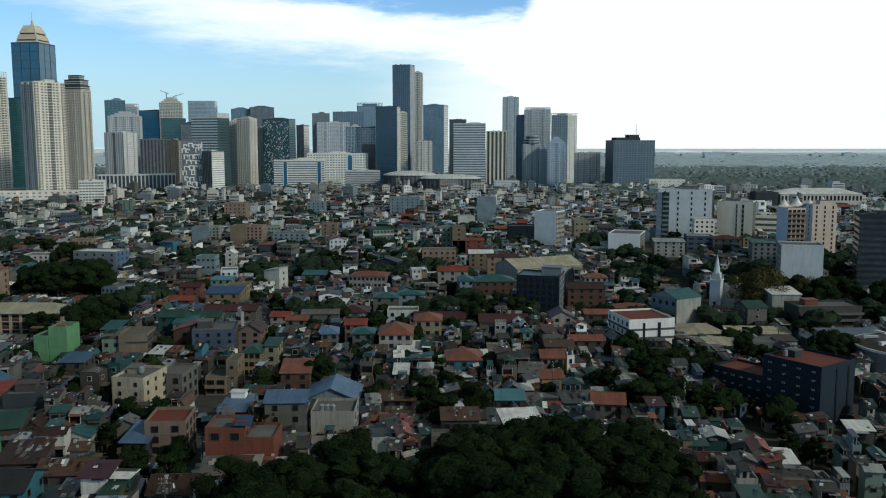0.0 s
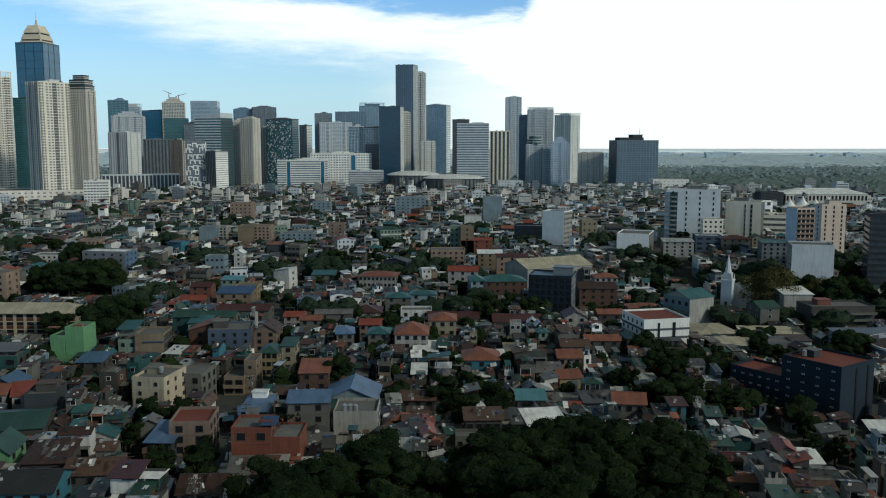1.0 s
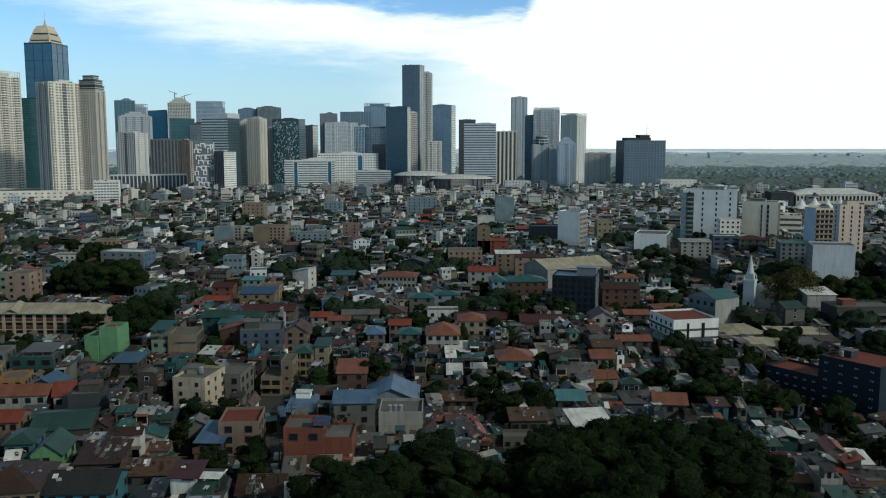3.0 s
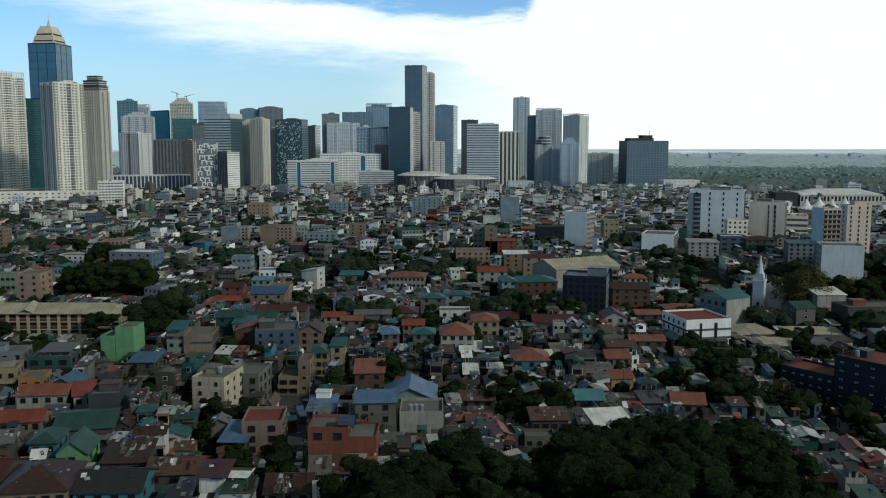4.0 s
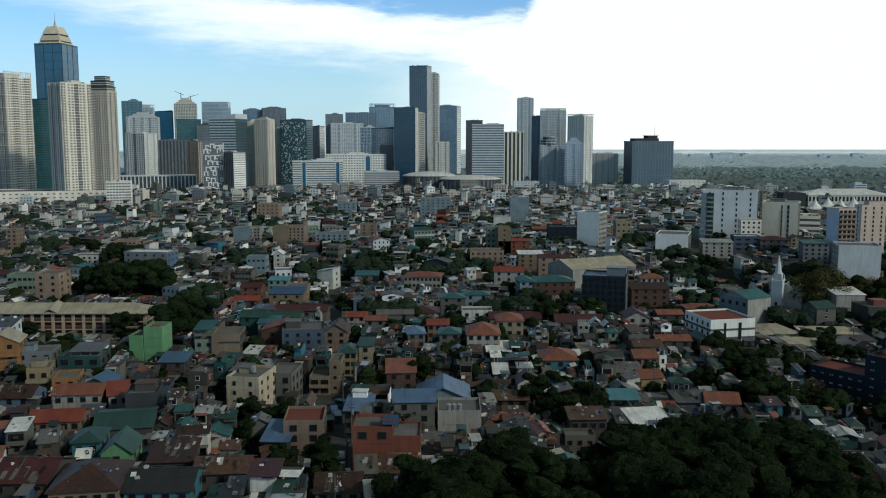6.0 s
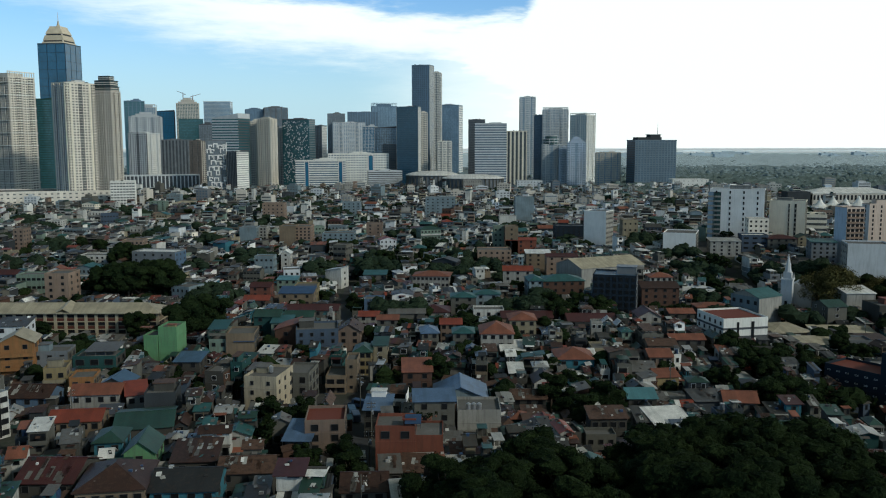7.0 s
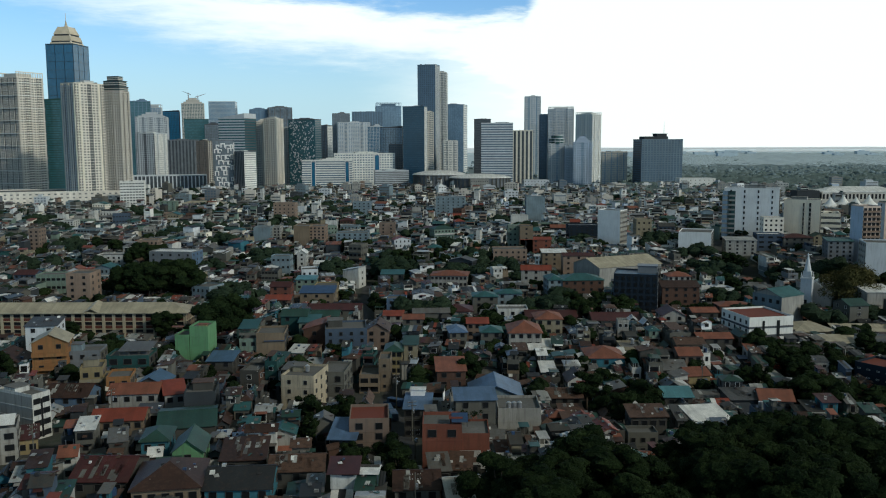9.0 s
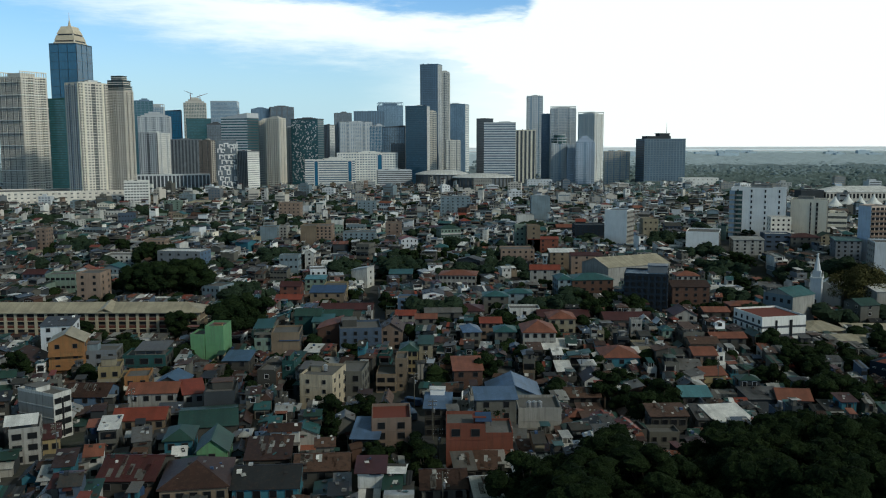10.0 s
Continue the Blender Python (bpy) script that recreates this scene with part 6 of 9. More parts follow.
building("house", -133.9, 268.0, 11.0, 9.0, 8.4, 8.0, wall="bluegrey", side_wall="concrete", floors=3, cols=3, side_cols=2, roof="flat", label="pale blue-grey house with a rooftop hut", extras=(rooftop_room(-0.5,0,4,4,2.2,"paleblue","weathered"),))
building("house", -87.6, 292.0, 6.2, 9.0, 9.6, -6.0, wall="palegreen", side_wall="teal", floors=3, cols=2, side_cols=2, roof="flat", label="pale green house with barred balconies", extras=(balconies(3,"palegreen",1.0),))
building("house", -75.5, 318.0, 9.5, 11.0, 11.0, 0.0, wall="teal", floors=3, cols=2, side_cols=2, roof="gable", roof_mat="green", rise=1.6, label="dark green house with a green sheet roof")
building("house", -68.8, 311.0, 7.2, 10.0, 9.5, 3.0, wall="palegreen", floors=3, cols=2, side_cols=2, roof="shed", roof_mat="teal", rise=1.0, label="pale green house under a teal roof")
building("house", -67.4, 330.0, 14.2, 9.0, 9.2, 0.0, wall="concrete", floors=3, cols=3, side_cols=2, roof="gable", roof_mat="green", rise=1.4, label="grey house with a long dark green roof")
building("house", -30.3, 277.0, 4.4, 9.0, 8.7, 0.0, wall="cream", floors=3, cols=1, side_cols=2, roof="shed", roof_mat="green", rise=1.0, label="cream house beside a green-roofed one")
building("house", -14.3, 300.0, 6.0, 10.0, 7.8, 6.0, wall="concrete", floors=3, cols=2, side_cols=2, roof="hip", roof_mat="skyblue", rise=1.6, label="house with a bright blue hipped roof")
building("house", -2.6, 300.0, 7.4, 9.0, 7.8, 0.0, wall="concrete", floors=3, cols=2, side_cols=2, roof="hip", roof_mat="teal", rise=1.5, label="grey house with a faded teal hipped roof")
building("house", -6.9, 316.0, 7.7, 9.0, 8.3, 0.0, wall="pink", floors=3, cols=3, side_cols=2, roof="gable", roof_mat="red", rise=1.2, label="pinkish house with an orange-red roof")
building("house", 9.0, 352.0, 12.6, 9.0, 8.3, 0.0, wall="white", floors=2, cols=3, side_cols=2, roof="flat", label="low white house with a dark window")
building("house", 10.7, 398.0, 12.1, 10.0, 11.5, 0.0, wall="paleblue", floors=3, cols=2, side_cols=3, roof="hip", roof_mat="teal", rise=1.4, label="pale blue house with a green-grey roof")
building("house", -0.5, 392.0, 11.4, 11.0, 10.8, 0.0, wall="concrete", floors=3, cols=2, side_cols=2, roof="hip", roof_mat="teal", rise=1.6, label="grey house with a wide teal roof")
building("house", 13.2, 226.0, 9.1, 7.0, 5.2, 0.0, wall="block", floors=2, cols=3, side_cols=2, roof="gable", roof_mat="rust", rise=1.5, label="low house under a wide rust-brown sheet roof")
building("house", 13.7, 216.0, 5.8, 6.0, 3.3, 0.0, wall="teal", floors=1, cols=2, side_cols=1, roof="shed", roof_mat="rust", rise=0.7, label="teal shack with a rusty eave")
building("house", 29.4, 199.0, 8.6, 6.0, 6.8, 2.0, wall="block", floors=2, cols=4, side_cols=2, roof="shed", roof_mat="rust", rise=1.3, label="dark block house with open upper rooms")
building("house", 26.0, 190.0, 6.8, 5.0, 4.8, 0.0, wall="concrete", floors=1, cols=3, side_cols=1, win=(0.9, 1.0), roof="flat", label="low concrete block wall house with square openings")
building("house", 58.7, 258.0, 6.9, 9.0, 3.9, 8.0, wall="yellow", side_wall="orange", floors=1, cols=1, side_cols=2, roof="gable", roof_mat="terracotta", rise=1.4, label="yellow and orange house with a mixed sheet roof")
building("house", 52.2, 262.0, 7.0, 9.0, 3.9, -8.0, wall="concrete", floors=1, cols=2, side_cols=2, roof="shed", roof_mat="weathered", rise=1.3, label="concrete house with a weathered sheet roof")
building("house", 53.1, 232.0, 9.0, 7.0, 2.6, 0.0, wall="block", floors=1, cols=2, side_cols=2, roof="shed", roof_mat="weathered", rise=1.2, label="block house under a weathered sheet roof")
building("house", 62.2, 224.0, 9.7, 9.0, 5.8, 2.0, wall="slate", side_wall="block", floors=2, cols=0, side_cols=1, roof="shed", roof_mat="grey", rise=0.8, label="plain dark grey house with a blank front")
building("house", 73.2, 270.0, 6.7, 9.0, 2.6, 0.0, wall="block", floors=1, cols=2, side_cols=2, roof="hip", roof_mat="green", rise=1.2, label="dark house with a green-grey hipped roof")
building("house", 64.1, 300.0, 7.6, 9.0, 7.6, 4.0, wall="concrete", floors=3, cols=2, side_cols=2, roof="flat", label="bare concrete house with a cluttered deck", extras=(tanks((0.2,0.1)),open_frame(-1.0,4.0,2.0,"rust","concrete")))
building("house", 65.1, 290.0, 9.6, 9.0, 6.8, 0.0, wall="tan", floors=2, cols=3, side_cols=2, roof="gable", roof_mat="rust", rise=1.3, label="tan house with a rusty sheet roof")
building("house", 75.3, 296.0, 11.8, 8.0, 8.2, 0.0, wall="block", floors=2, cols=3, side_cols=2, roof="gable", roof_mat="terracotta", rise=1.1, label="grey block house with a faded red roof")
building("house", 89.8, 356.0, 10.4, 10.0, 9.2, 0.0, wall="block", floors=3, cols=2, side_cols=2, roof="gable", roof_mat="terracotta", rise=1.1, label="dark house with a salmon sheet roof")
building("house", 107.8, 372.0, 14.2, 9.0, 10.6, 0.0, wall="brown", floors=3, cols=3, side_cols=2, roof="hip", roof_mat="terracotta", rise=1.4, label="brown house with a wide salmon hipped roof")
building("house", 144.2, 318.0, 12.7, 9.0, 6.4, -4.0, wall="bluegrey", side_wall="white", floors=2, cols=4, side_cols=2, roof="flat", label="pale blue-grey house with a row of windows")
building("house", 155.9, 326.0, 9.7, 8.0, 5.6, 0.0, wall="white", floors=2, cols=1, side_cols=1, roof="shed", roof_mat="brown", rise=0.8, label="white house under a brown sheet roof")
building("house", -31.4, 332.0, 8.1, 9.0, 7.6, 0.0, wall="concrete", floors=3, cols=2, side_cols=2, roof="gable", roof_mat="terracotta", rise=1.0, label="grey house with a patched orange roof")
building("house", -40.0, 345.0, 7.8, 9.0, 7.1, 0.0, wall="offwhite", floors=3, cols=2, side_cols=2, roof="gable", roof_mat="red", rise=1.2, label="off-white house with a faded red roof")
building("house", -24.6, 350.0, 14.8, 9.0, 7.7, 3.0, wall="concrete", floors=3, cols=2, side_cols=2, roof="gable", roof_mat="weathered", rise=1.0, label="grey block house with a weathered roof")
building("house", -103.0, 437.0, 10.4, 10.0, 11.3, 0.0, wall="brick", floors=4, cols=2, side_cols=2, roof="gable", roof_mat="maroon", rise=1.6, label="brick house with a maroon sheet roof")
building("house", -98.4, 405.0, 12.0, 10.0, 8.2, 0.0, wall="block", floors=3, cols=2, side_cols=2, roof="gable", roof_mat="red", rise=1.5, label="dark house with a brownish red roof")
building("house", -94.9, 468.0, 10.8, 9.0, 11.0, 0.0, wall="palegreen", floors=3, cols=3, side_cols=2, roof="shed", roof_mat="cyan", rise=1.0, label="pale green house with a light cyan roof")
building("house", -50.0, 505.0, 13.3, 12.0, 7.8, 0.0, wall="concrete", floors=2, cols=3, side_cols=2, roof="shed", roof_mat="teal", rise=1.2, label="grey house with a green-grey sheet roof")
building("house", 31.0, 470.0, 16.1, 10.0, 15.6, -4.0, wall="offwhite", floors=5, cols=3, side_cols=2, roof="gable", roof_mat="red", rise=2.0, label="off-white house with a bright red roof")
building("house", 49.9, 540.0, 15.2, 12.0, 14.1, 0.0, wall="tan", floors=4, cols=3, side_cols=2, roof="shed", roof_mat="white", rise=1.2, separate=False, label="tan house with a wide white roof")
building("house", 62.0, 520.0, 18.7, 10.0, 15.9, 0.0, wall="peach", floors=5, cols=3, side_cols=2, roof="gable", roof_mat="maroon", rise=1.2, separate=False, label="peach house with a dull red roof")
building("house", 109.0, 468.0, 12.3, 11.0, 11.8, 0.0, wall="offwhite", floors=4, cols=4, side_cols=2, roof="hip", roof_mat="terracotta", rise=2.0, label="white house with an orange hipped roof")
building("house", 43.3, 590.0, 21.2, 10.0, 14.4, 0.0, wall="orange", floors=3, cols=3, side_cols=2, roof="gable", roof_mat="red", rise=1.2, separate=False, label="orange house with a red roof")


# ---- crowns and marks of single towers ----
def golden_crown(t, w, d, h):
    s = Shape()
    tiers = [(0.41, 0.39, 0.0, 4.0, "gold"), (0.36, 0.35, 4.0, 6.0, "towerdark"), (0.375, 0.325, 6.0, 13.5, "gold"), (0.30, 0.29, 13.5, 15.8, "towerdark"), (0.315, 0.20, 15.8, 27.0, "gold")]
    for a0, a1, z0, z1, m in tiers:
        lo = [(-w * a0, -d * a0, h + z0), (w * a0, -d * a0, h + z0), (w * a0, d * a0, h + z0), (-w * a0, d * a0, h + z0)]
        hi = [(-w * a1, -d * a1, h + z1), (w * a1, -d * a1, h + z1), (w * a1, d * a1, h + z1), (-w * a1, d * a1, h + z1)]
        s.add(lo + hi, [(0, 1, 5, 4), (1, 2, 6, 5), (2, 3, 7, 6), (3, 0, 4, 7), (4, 5, 6, 7)], WALLS[m])
    for sx in (-1, 1):
        for sy in (-1, 1):                                       # pale ribs up the corners
            s.slab([(sx * w * 0.42, sy * d * 0.385, h), (sx * w * 0.385, sy * d * 0.42, h), (sx * w * 0.19, sy * d * 0.215, h + 27.2), (sx * w * 0.215, sy * d * 0.19, h + 27.2)], 0.9, WALLS["towercream"])
    part("crown", s, t, "tapering golden crown with dark slots")
    p = Shape()
    p.tube(0, 0, h + 27, h + 29, 4.2, 2.2, WALLS["gold"], 8)
    p.tube(0, 0, h + 29, h + 36, 2.2, 0.8, WALLS["gold"], 8)
    p.tube(0, 0, h + 36, h + 48, 0.6, 0.2, WALLS["towercream"], 8)
    part("spire", p, t, "golden spire")


golden_crown(CROWNED, *CROWNED_SIZE)


def white_dots(t, w, d, h):
    r, s = random.Random(4), Shape()
    for _ in range(330):
        x, z, q = r.uniform(-w / 2 + 1.5, w / 2 - 1.5), r.uniform(12, h - 3), r.choice((1.1, 1.5, 2.0))
        s.box(x - q / 2, x + q / 2, -d / 2 - 0.35, -d / 2 + 0.05, z, z + q * 1.2, WALLS["towergrey"], None, True)
    tagged(part("white_panel_pattern", s, t, "scattered white square panels"), kind="stuff")


white_dots(DOTTED, *DOTTED_SIZE)


def white_frames(t, w, d, h):
    """Broad white frames that hook into one another up the front and the right side."""
    r, s = random.Random(9), Shape()
    levels = 10
    fh = (h - 8) / levels
    for side in ("f", "r"):
        width, off = (w, d / 2) if side == "f" else (d, w / 2)
        turn = (lambda p: (p[0], -off - p[1], p[2])) if side == "f" else (lambda p: (off + p[1], p[0], p[2]))
        for k in range(levels):
            for i in range(4):
                if r.random() < 0.10:
                    continue
                shift = (k % 2) * width / 7
                x0 = max(-width / 2, -width / 2 + i * width / 4 + shift - 1.5)
                x1 = min(width / 2, x0 + width / 4 * r.uniform(0.8, 1.1))
                z0 = 5 + k * fh + r.uniform(-1.0, 1.0)
                z1 = z0 + fh * r.uniform(0.7, 0.95)
                bars = [(x0, x1, z1 - 1.5, z1), (x0, x0 + 1.7, z0, z1 - 1.5), (x1 - 1.7, x1, z0 + (fh * 0.4 if (i + k) % 2 else 0), z1 - 1.5)]
                if (i + k) % 3 == 0:
                    bars.append((x0 + 1.7, x1 - 1.7, z0, z0 + 1.3))
                for a0, a1, b0, b1 in bars:
                    s.box(a0, a1, 0.5, 1.9, b0, b1, WALLS["brightwhite"], turn, True)
    tagged(part("white_frames", s, t, "white interlocking frames"), kind="stuff")


white_frames(FRAMED, *FRAMED_SIZE)


def hotel_top(t, w, d, h):
    s = Shape()
    s.box(-w * 0.40, w * 0.18, -d * 0.3, d * 0.3, h, h + 6, WALLS["slate"])
    s.box(-w * 0.08, w * 0.16, -d * 0.25, d * 0.25, h + 6, h + 11, WALLS["slate"])
    s.box(-w * 0.10, w * 0.18, -d * 0.28, d * 0.28, h + 10.4, h + 11.2, WALLS["towergrey"], None, True)
    part("plant_room", s, t)
    m = Shape()
    m.tube(w * 0.14, 0, h + 11, h + 24, 0.5, 0.3, ROOFS["grey"], 6)
    m.tube(w * 0.14, 0, h + 24, h + 32, 0.25, 0.1, ROOFS["grey"], 6)
    part("mast", m, t, "slender radio mast")
    p = Shape()
    p.box(-w * 0.54, w * 0.5, -d * 0.5 - 14, -d * 0.5 - 0.6, -2, 17, GLASS["navy"])
    for k in range(15):
        x = -w * 0.54 + 1.04 * w * k / 14
        p.box(x - 0.7, x + 0.7, -d * 0.5 - 14.5, -d * 0.5 - 14, 0, 17, WALLS["bluegrey"])
    p.box(-w * 0.55, w * 0.51, -d * 0.5 - 14.8, -d * 0.5 - 0.4, 17, 18.2, WALLS["bluegrey"], None, True)
    part("podium", p, t)


hotel_top(HOTEL, *HOTEL_SIZE)


def crane(t, x, y, z, h, reach, turn):
    s = Shape()
    s.box(x - 0.9, x + 0.9, y - 0.9, y + 0.9, z, z + h, ROOFS["terracotta"])
    c, q = math.cos(turn), math.sin(turn)
    limb(s, (x - 8 * c, y - 8 * q, z + h), (x + reach * c, y + reach * q, z + h + 9), 0.8, 0.4, ROOFS["terracotta"])
    limb(s, (x, y, z + h), (x, y, z + h + 6), 0.6, 0.2, ROOFS["terracotta"])
    part("crane", s, t, "red tower crane")


crane(BUILDING_SITE, -10, 0, BUILDING_SITE_SIZE[2] + 6, 16, 20, 2.4)
crane(BUILDING_SITE, 12, 3, BUILDING_SITE_SIZE[2] + 4, 12, 22, 0.6)


def mall_roof(x, y, rx, ry, z, h, mat, label):
    """Low oval hall with a shallow domed roof and a ring of columns."""
    t = thing("shopping_centre", x, y, 0, 0, label, "shopping centre")
    FOOT.append((x, y, rx, ry, 0))
    n, s, b = 40, Shape(), Shape()
    rings = [(1.0, z), (0.97, z + 1.6), (0.75, z + h * 0.6), (0.4, z + h * 0.93)]
    vs = [(rx * q * math.cos(6.2832 * i / n), ry * q * math.sin(6.2832 * i / n), zz) for q, zz in rings for i in range(n)] + [(0, 0, z + h)]
    fs = [(k * n + i, k * n + (i + 1) % n, (k + 1) * n + (i + 1) % n, (k + 1) * n + i) for k in range(3) for i in range(n)]
    fs += [(3 * n + i, 3 * n + (i + 1) % n, 4 * n) for i in range(n)]
    s.add(vs, fs, ROOFS[mat])
    part("roof", s, t)
    vs = [(rx * 0.93 * math.cos(6.2832 * i / n), ry * 0.93 * math.sin(6.2832 * i / n), zz) for zz in (-2, z + 0.6) for i in range(n)]
    b.add(vs, [(i, (i + 1) % n, (i + 1) % n + n, i + n) for i in range(n)], WALLS["bluegrey"])
    part("wall", b, t)
    c = Shape()
    for i in range(n):
        a = 6.2832 * (i + 0.5) / n
        px, py = rx * 0.955 * math.cos(a), ry * 0.955 * math.sin(a)
        c.box(px - 0.6, px + 0.6, py - 0.6, py + 0.6, 0, z, WALLS["concrete"])
    part("colonnade", c, t, kind="stuff")
    return t


mall_roof(-28, 1480, 46, 30, 34, 7.5, "white", "low shopping hall with a pale domed roof")
mall_roof(40, 1440, 52, 28, 30, 7, "white", "low shopping hall with a wide pale roof")


# ---- the church ----
def church(x, y, rot):
    t = thing("church", x, y, 1.0, rot, "white church with a slender pointed steeple and pale roof", "church")
    FOOT.append((x + 4, y + 10, 12, 16, rot))
    b = Shape()
    b.box(-4.0, 11, 1.5, 26, -3, 11, WALLS["towerbeige"])
    part("wall", b, t)
    r = Shape()
    for sgn in (-1, 1):
        pts = [(3.5 + sgn * 8.2, 1.0, 10.6), (3.5, 1.0, 16), (3.5, 26.5, 16), (3.5 + sgn * 8.2, 26.5, 10.6)]
        r.slab(pts if sgn < 0 else pts[::-1], 0.2, ROOFS["white"])
    r.add([(-4.0, 1.49, 11), (11, 1.49, 11), (3.5, 1.49, 15.8)], [(0, 1, 2)], WALLS["towerbeige"])
    part("roof", r, t)
    s = Shape()
    s.box(-2.6, 2.6, -4.0, 1.2, -3, 18, WALLS["towergrey"])
    s.box(-2.9, 2.9, -4.3, 1.5, 17.6, 18.3, TRIM, None, True)
    s.box(-1.9, 1.9, -3.3, 0.5, 18.3, 21.5, WALLS["towergrey"])
    for px in (-2.4, 2.4):
        for py in (-3.8, 1.0):
            s.tube(px, py, 18.3, 21, 0.35, 0.05, TRIM, 6)
    part("tower", s, t, "pale grey square church tower")
    p = Shape()
    p.tube(0, -1.4, 21.5, 30.5, 1.75, 0.12, WALLS["towergrey"], 8)
    part("steeple", p, t, "white pointed steeple")
    for k in range(5):
        w = part("window", window_mesh(1.0, 3.2), t)
        w.location, w.rotation_euler = (-4.0, 4 + k * 4.6, 6), (0, 0, radians(-90))
    w = part("window", window_mesh(1.2, 2.6), t)
    w.location = (0, -4.0, 6)


church(CHURCH_X, CHURCH_Y, -32)


def round_hall(x, y, r, h):
    t = thing("round_hall", x, y, ground_z(x, y), 0, "round pale blue hall with a low dark dome and white skylights", "hall")
    FOOT.append((x, y, r, r, 0))
    s, d = Shape(), Shape()
    s.tube(0, 0, -3, h, r, r, WALLS["bluegrey"], 36, False)
    s.tube(0, 0, h, h + 0.8, r + 0.3, r + 0.3, TRIM, 36)
    part("wall", s, t)
    d.tube(0, 0, h + 0.8, h + 2.2, r * 0.99, r * 0.7, ROOFS["brown"], 36, False)
    d.tube(0, 0, h + 2.2, h + 3.2, r * 0.7, r * 0.1, ROOFS["brown"], 36)
    part("roof", d, t)
    for k in range(8):
        a = 0.4 + 0.785 * k
        q = Shape()
        q.box(r * 0.55, r * 0.8, -0.7, 0.7, h + 1.7, h + 3.0, TRIM)
        o = part("skylight", q, t)
        o.rotation_euler = (0, 0, a)


round_hall(ROUND_X, ROUND_Y, 19, 9.0)


# ---- the school ----
SCHOOL_CREAM = plaster("school_cream_wall", (0.40, 0.34, 0.23), 0.3)
SCHOOL_RED = plaster("school_red_panel", (0.115, 0.036, 0.024), 0.3)


def school(x0, x1, y, d, h):
    w = x1 - x0
    cx, cy = (x0 + x1) / 2, y + d / 2
    t = thing("school_building", cx, cy, ground_z(cx, cy), 0, "long cream school building with brick-red spandrels and pale roof", "school")
    FOOT.append((cx, cy, w / 2, d / 2, 0))
    b = Shape()
    b.box(-w / 2, w / 2, -d / 2, d / 2, -4, h, WALLS["tan"])
    part("wall", b, t)
    r = Shape()
    roof_shape(r, "hip", w, d, h + 0.3, 2.8, 1.5, ROOFS["creamroof"], SCHOOL_CREAM)
    part("roof", r, t)
    g = Shape()                                                 # cross gables above the stairs
    for u in (-35 + w / 2 - 0, -w * 0.22):
        gx = u if u < w / 2 else 24
        for sgn in (-1, 1):
            pts = [(gx + sgn * 3.0, -d / 2 - 1.6, h + 0.4), (gx, -d / 2 - 1.6, h + 1.9), (gx, 0.3, h + 4.0), (gx + sgn * 3.0, 0.3, h + 2.5)]
            g.slab(pts if sgn < 0 else pts[::-1], 0.15, ROOFS["creamroof"])
    part("roof_gable", g, t)
    n, floors = round(w / 3.9), 4
    pier, spandrel = Shape(), Shape()
    fh, bw = h / floors, w / n
    pier.box(-0.55, 0.55, -0.45, 0, -3, h, SCHOOL_CREAM)
    spandrel.box(-bw / 2 + 0.4, bw / 2 - 0.4, -0.2, 0, -0.5, 0.42, SCHOOL_RED, None, True)
    pm, sm, wm = pier.mesh("pier"), spandrel.mesh("spandrel"), window_mesh(bw - 1.3, 1.6)
    for i in range(n + 1):
        o = part("pier", pm, t)
        o.location = (-w / 2 + i * bw, -d / 2, 0)
    for k in range(floors):
        for i in range(n):
            u = -w / 2 + (i + 0.5) * bw
            part("spandrel", sm, t).location = (u, -d / 2, k * fh + 0.6)
            part("window", wm, t).location = (u, -d / 2, k * fh + 2.25)
    for k in range(floors):
        for i in range(3):
            o = part("window", window_mesh(1.8, 1.4), t)
            o.location, o.rotation_euler = (w / 2, -d / 2 + (i + 0.5) * d / 3, k * fh + 2.25), (0, 0, radians(90))
    for k in range(1, floors + 1):
        q = Shape()
        q.box(-w / 2 - 0.5, w / 2 + 0.5, -d / 2 - 0.5, d / 2 + 0.3, k * fh - 0.32, k * fh, SCHOOL_CREAM, None, True)
        part("floor_band", q, t)


school(-236, -117, 321, 12, 11.8)


# ---- ground ----
def ground():
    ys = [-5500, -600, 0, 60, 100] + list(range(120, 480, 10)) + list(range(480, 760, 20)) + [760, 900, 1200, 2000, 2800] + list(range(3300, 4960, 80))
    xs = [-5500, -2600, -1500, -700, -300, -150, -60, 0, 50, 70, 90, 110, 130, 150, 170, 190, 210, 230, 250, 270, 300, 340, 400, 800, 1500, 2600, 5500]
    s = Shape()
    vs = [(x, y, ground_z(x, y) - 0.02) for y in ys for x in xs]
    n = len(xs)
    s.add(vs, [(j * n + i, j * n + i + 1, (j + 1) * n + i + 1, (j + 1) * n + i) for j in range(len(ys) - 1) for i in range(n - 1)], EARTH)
    # Beyond each distance the earth switches to a paler colour that imitates haze.
    bands = [(1200, s.slot(HAZE_TINT_LAND)), (3300, s.slot(HAZE_TINT_LAND_2)), (4450, s.slot(HAZE_TINT_LAND_3))]
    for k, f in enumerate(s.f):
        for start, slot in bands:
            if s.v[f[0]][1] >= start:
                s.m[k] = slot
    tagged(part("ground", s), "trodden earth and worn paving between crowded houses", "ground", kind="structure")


ground()


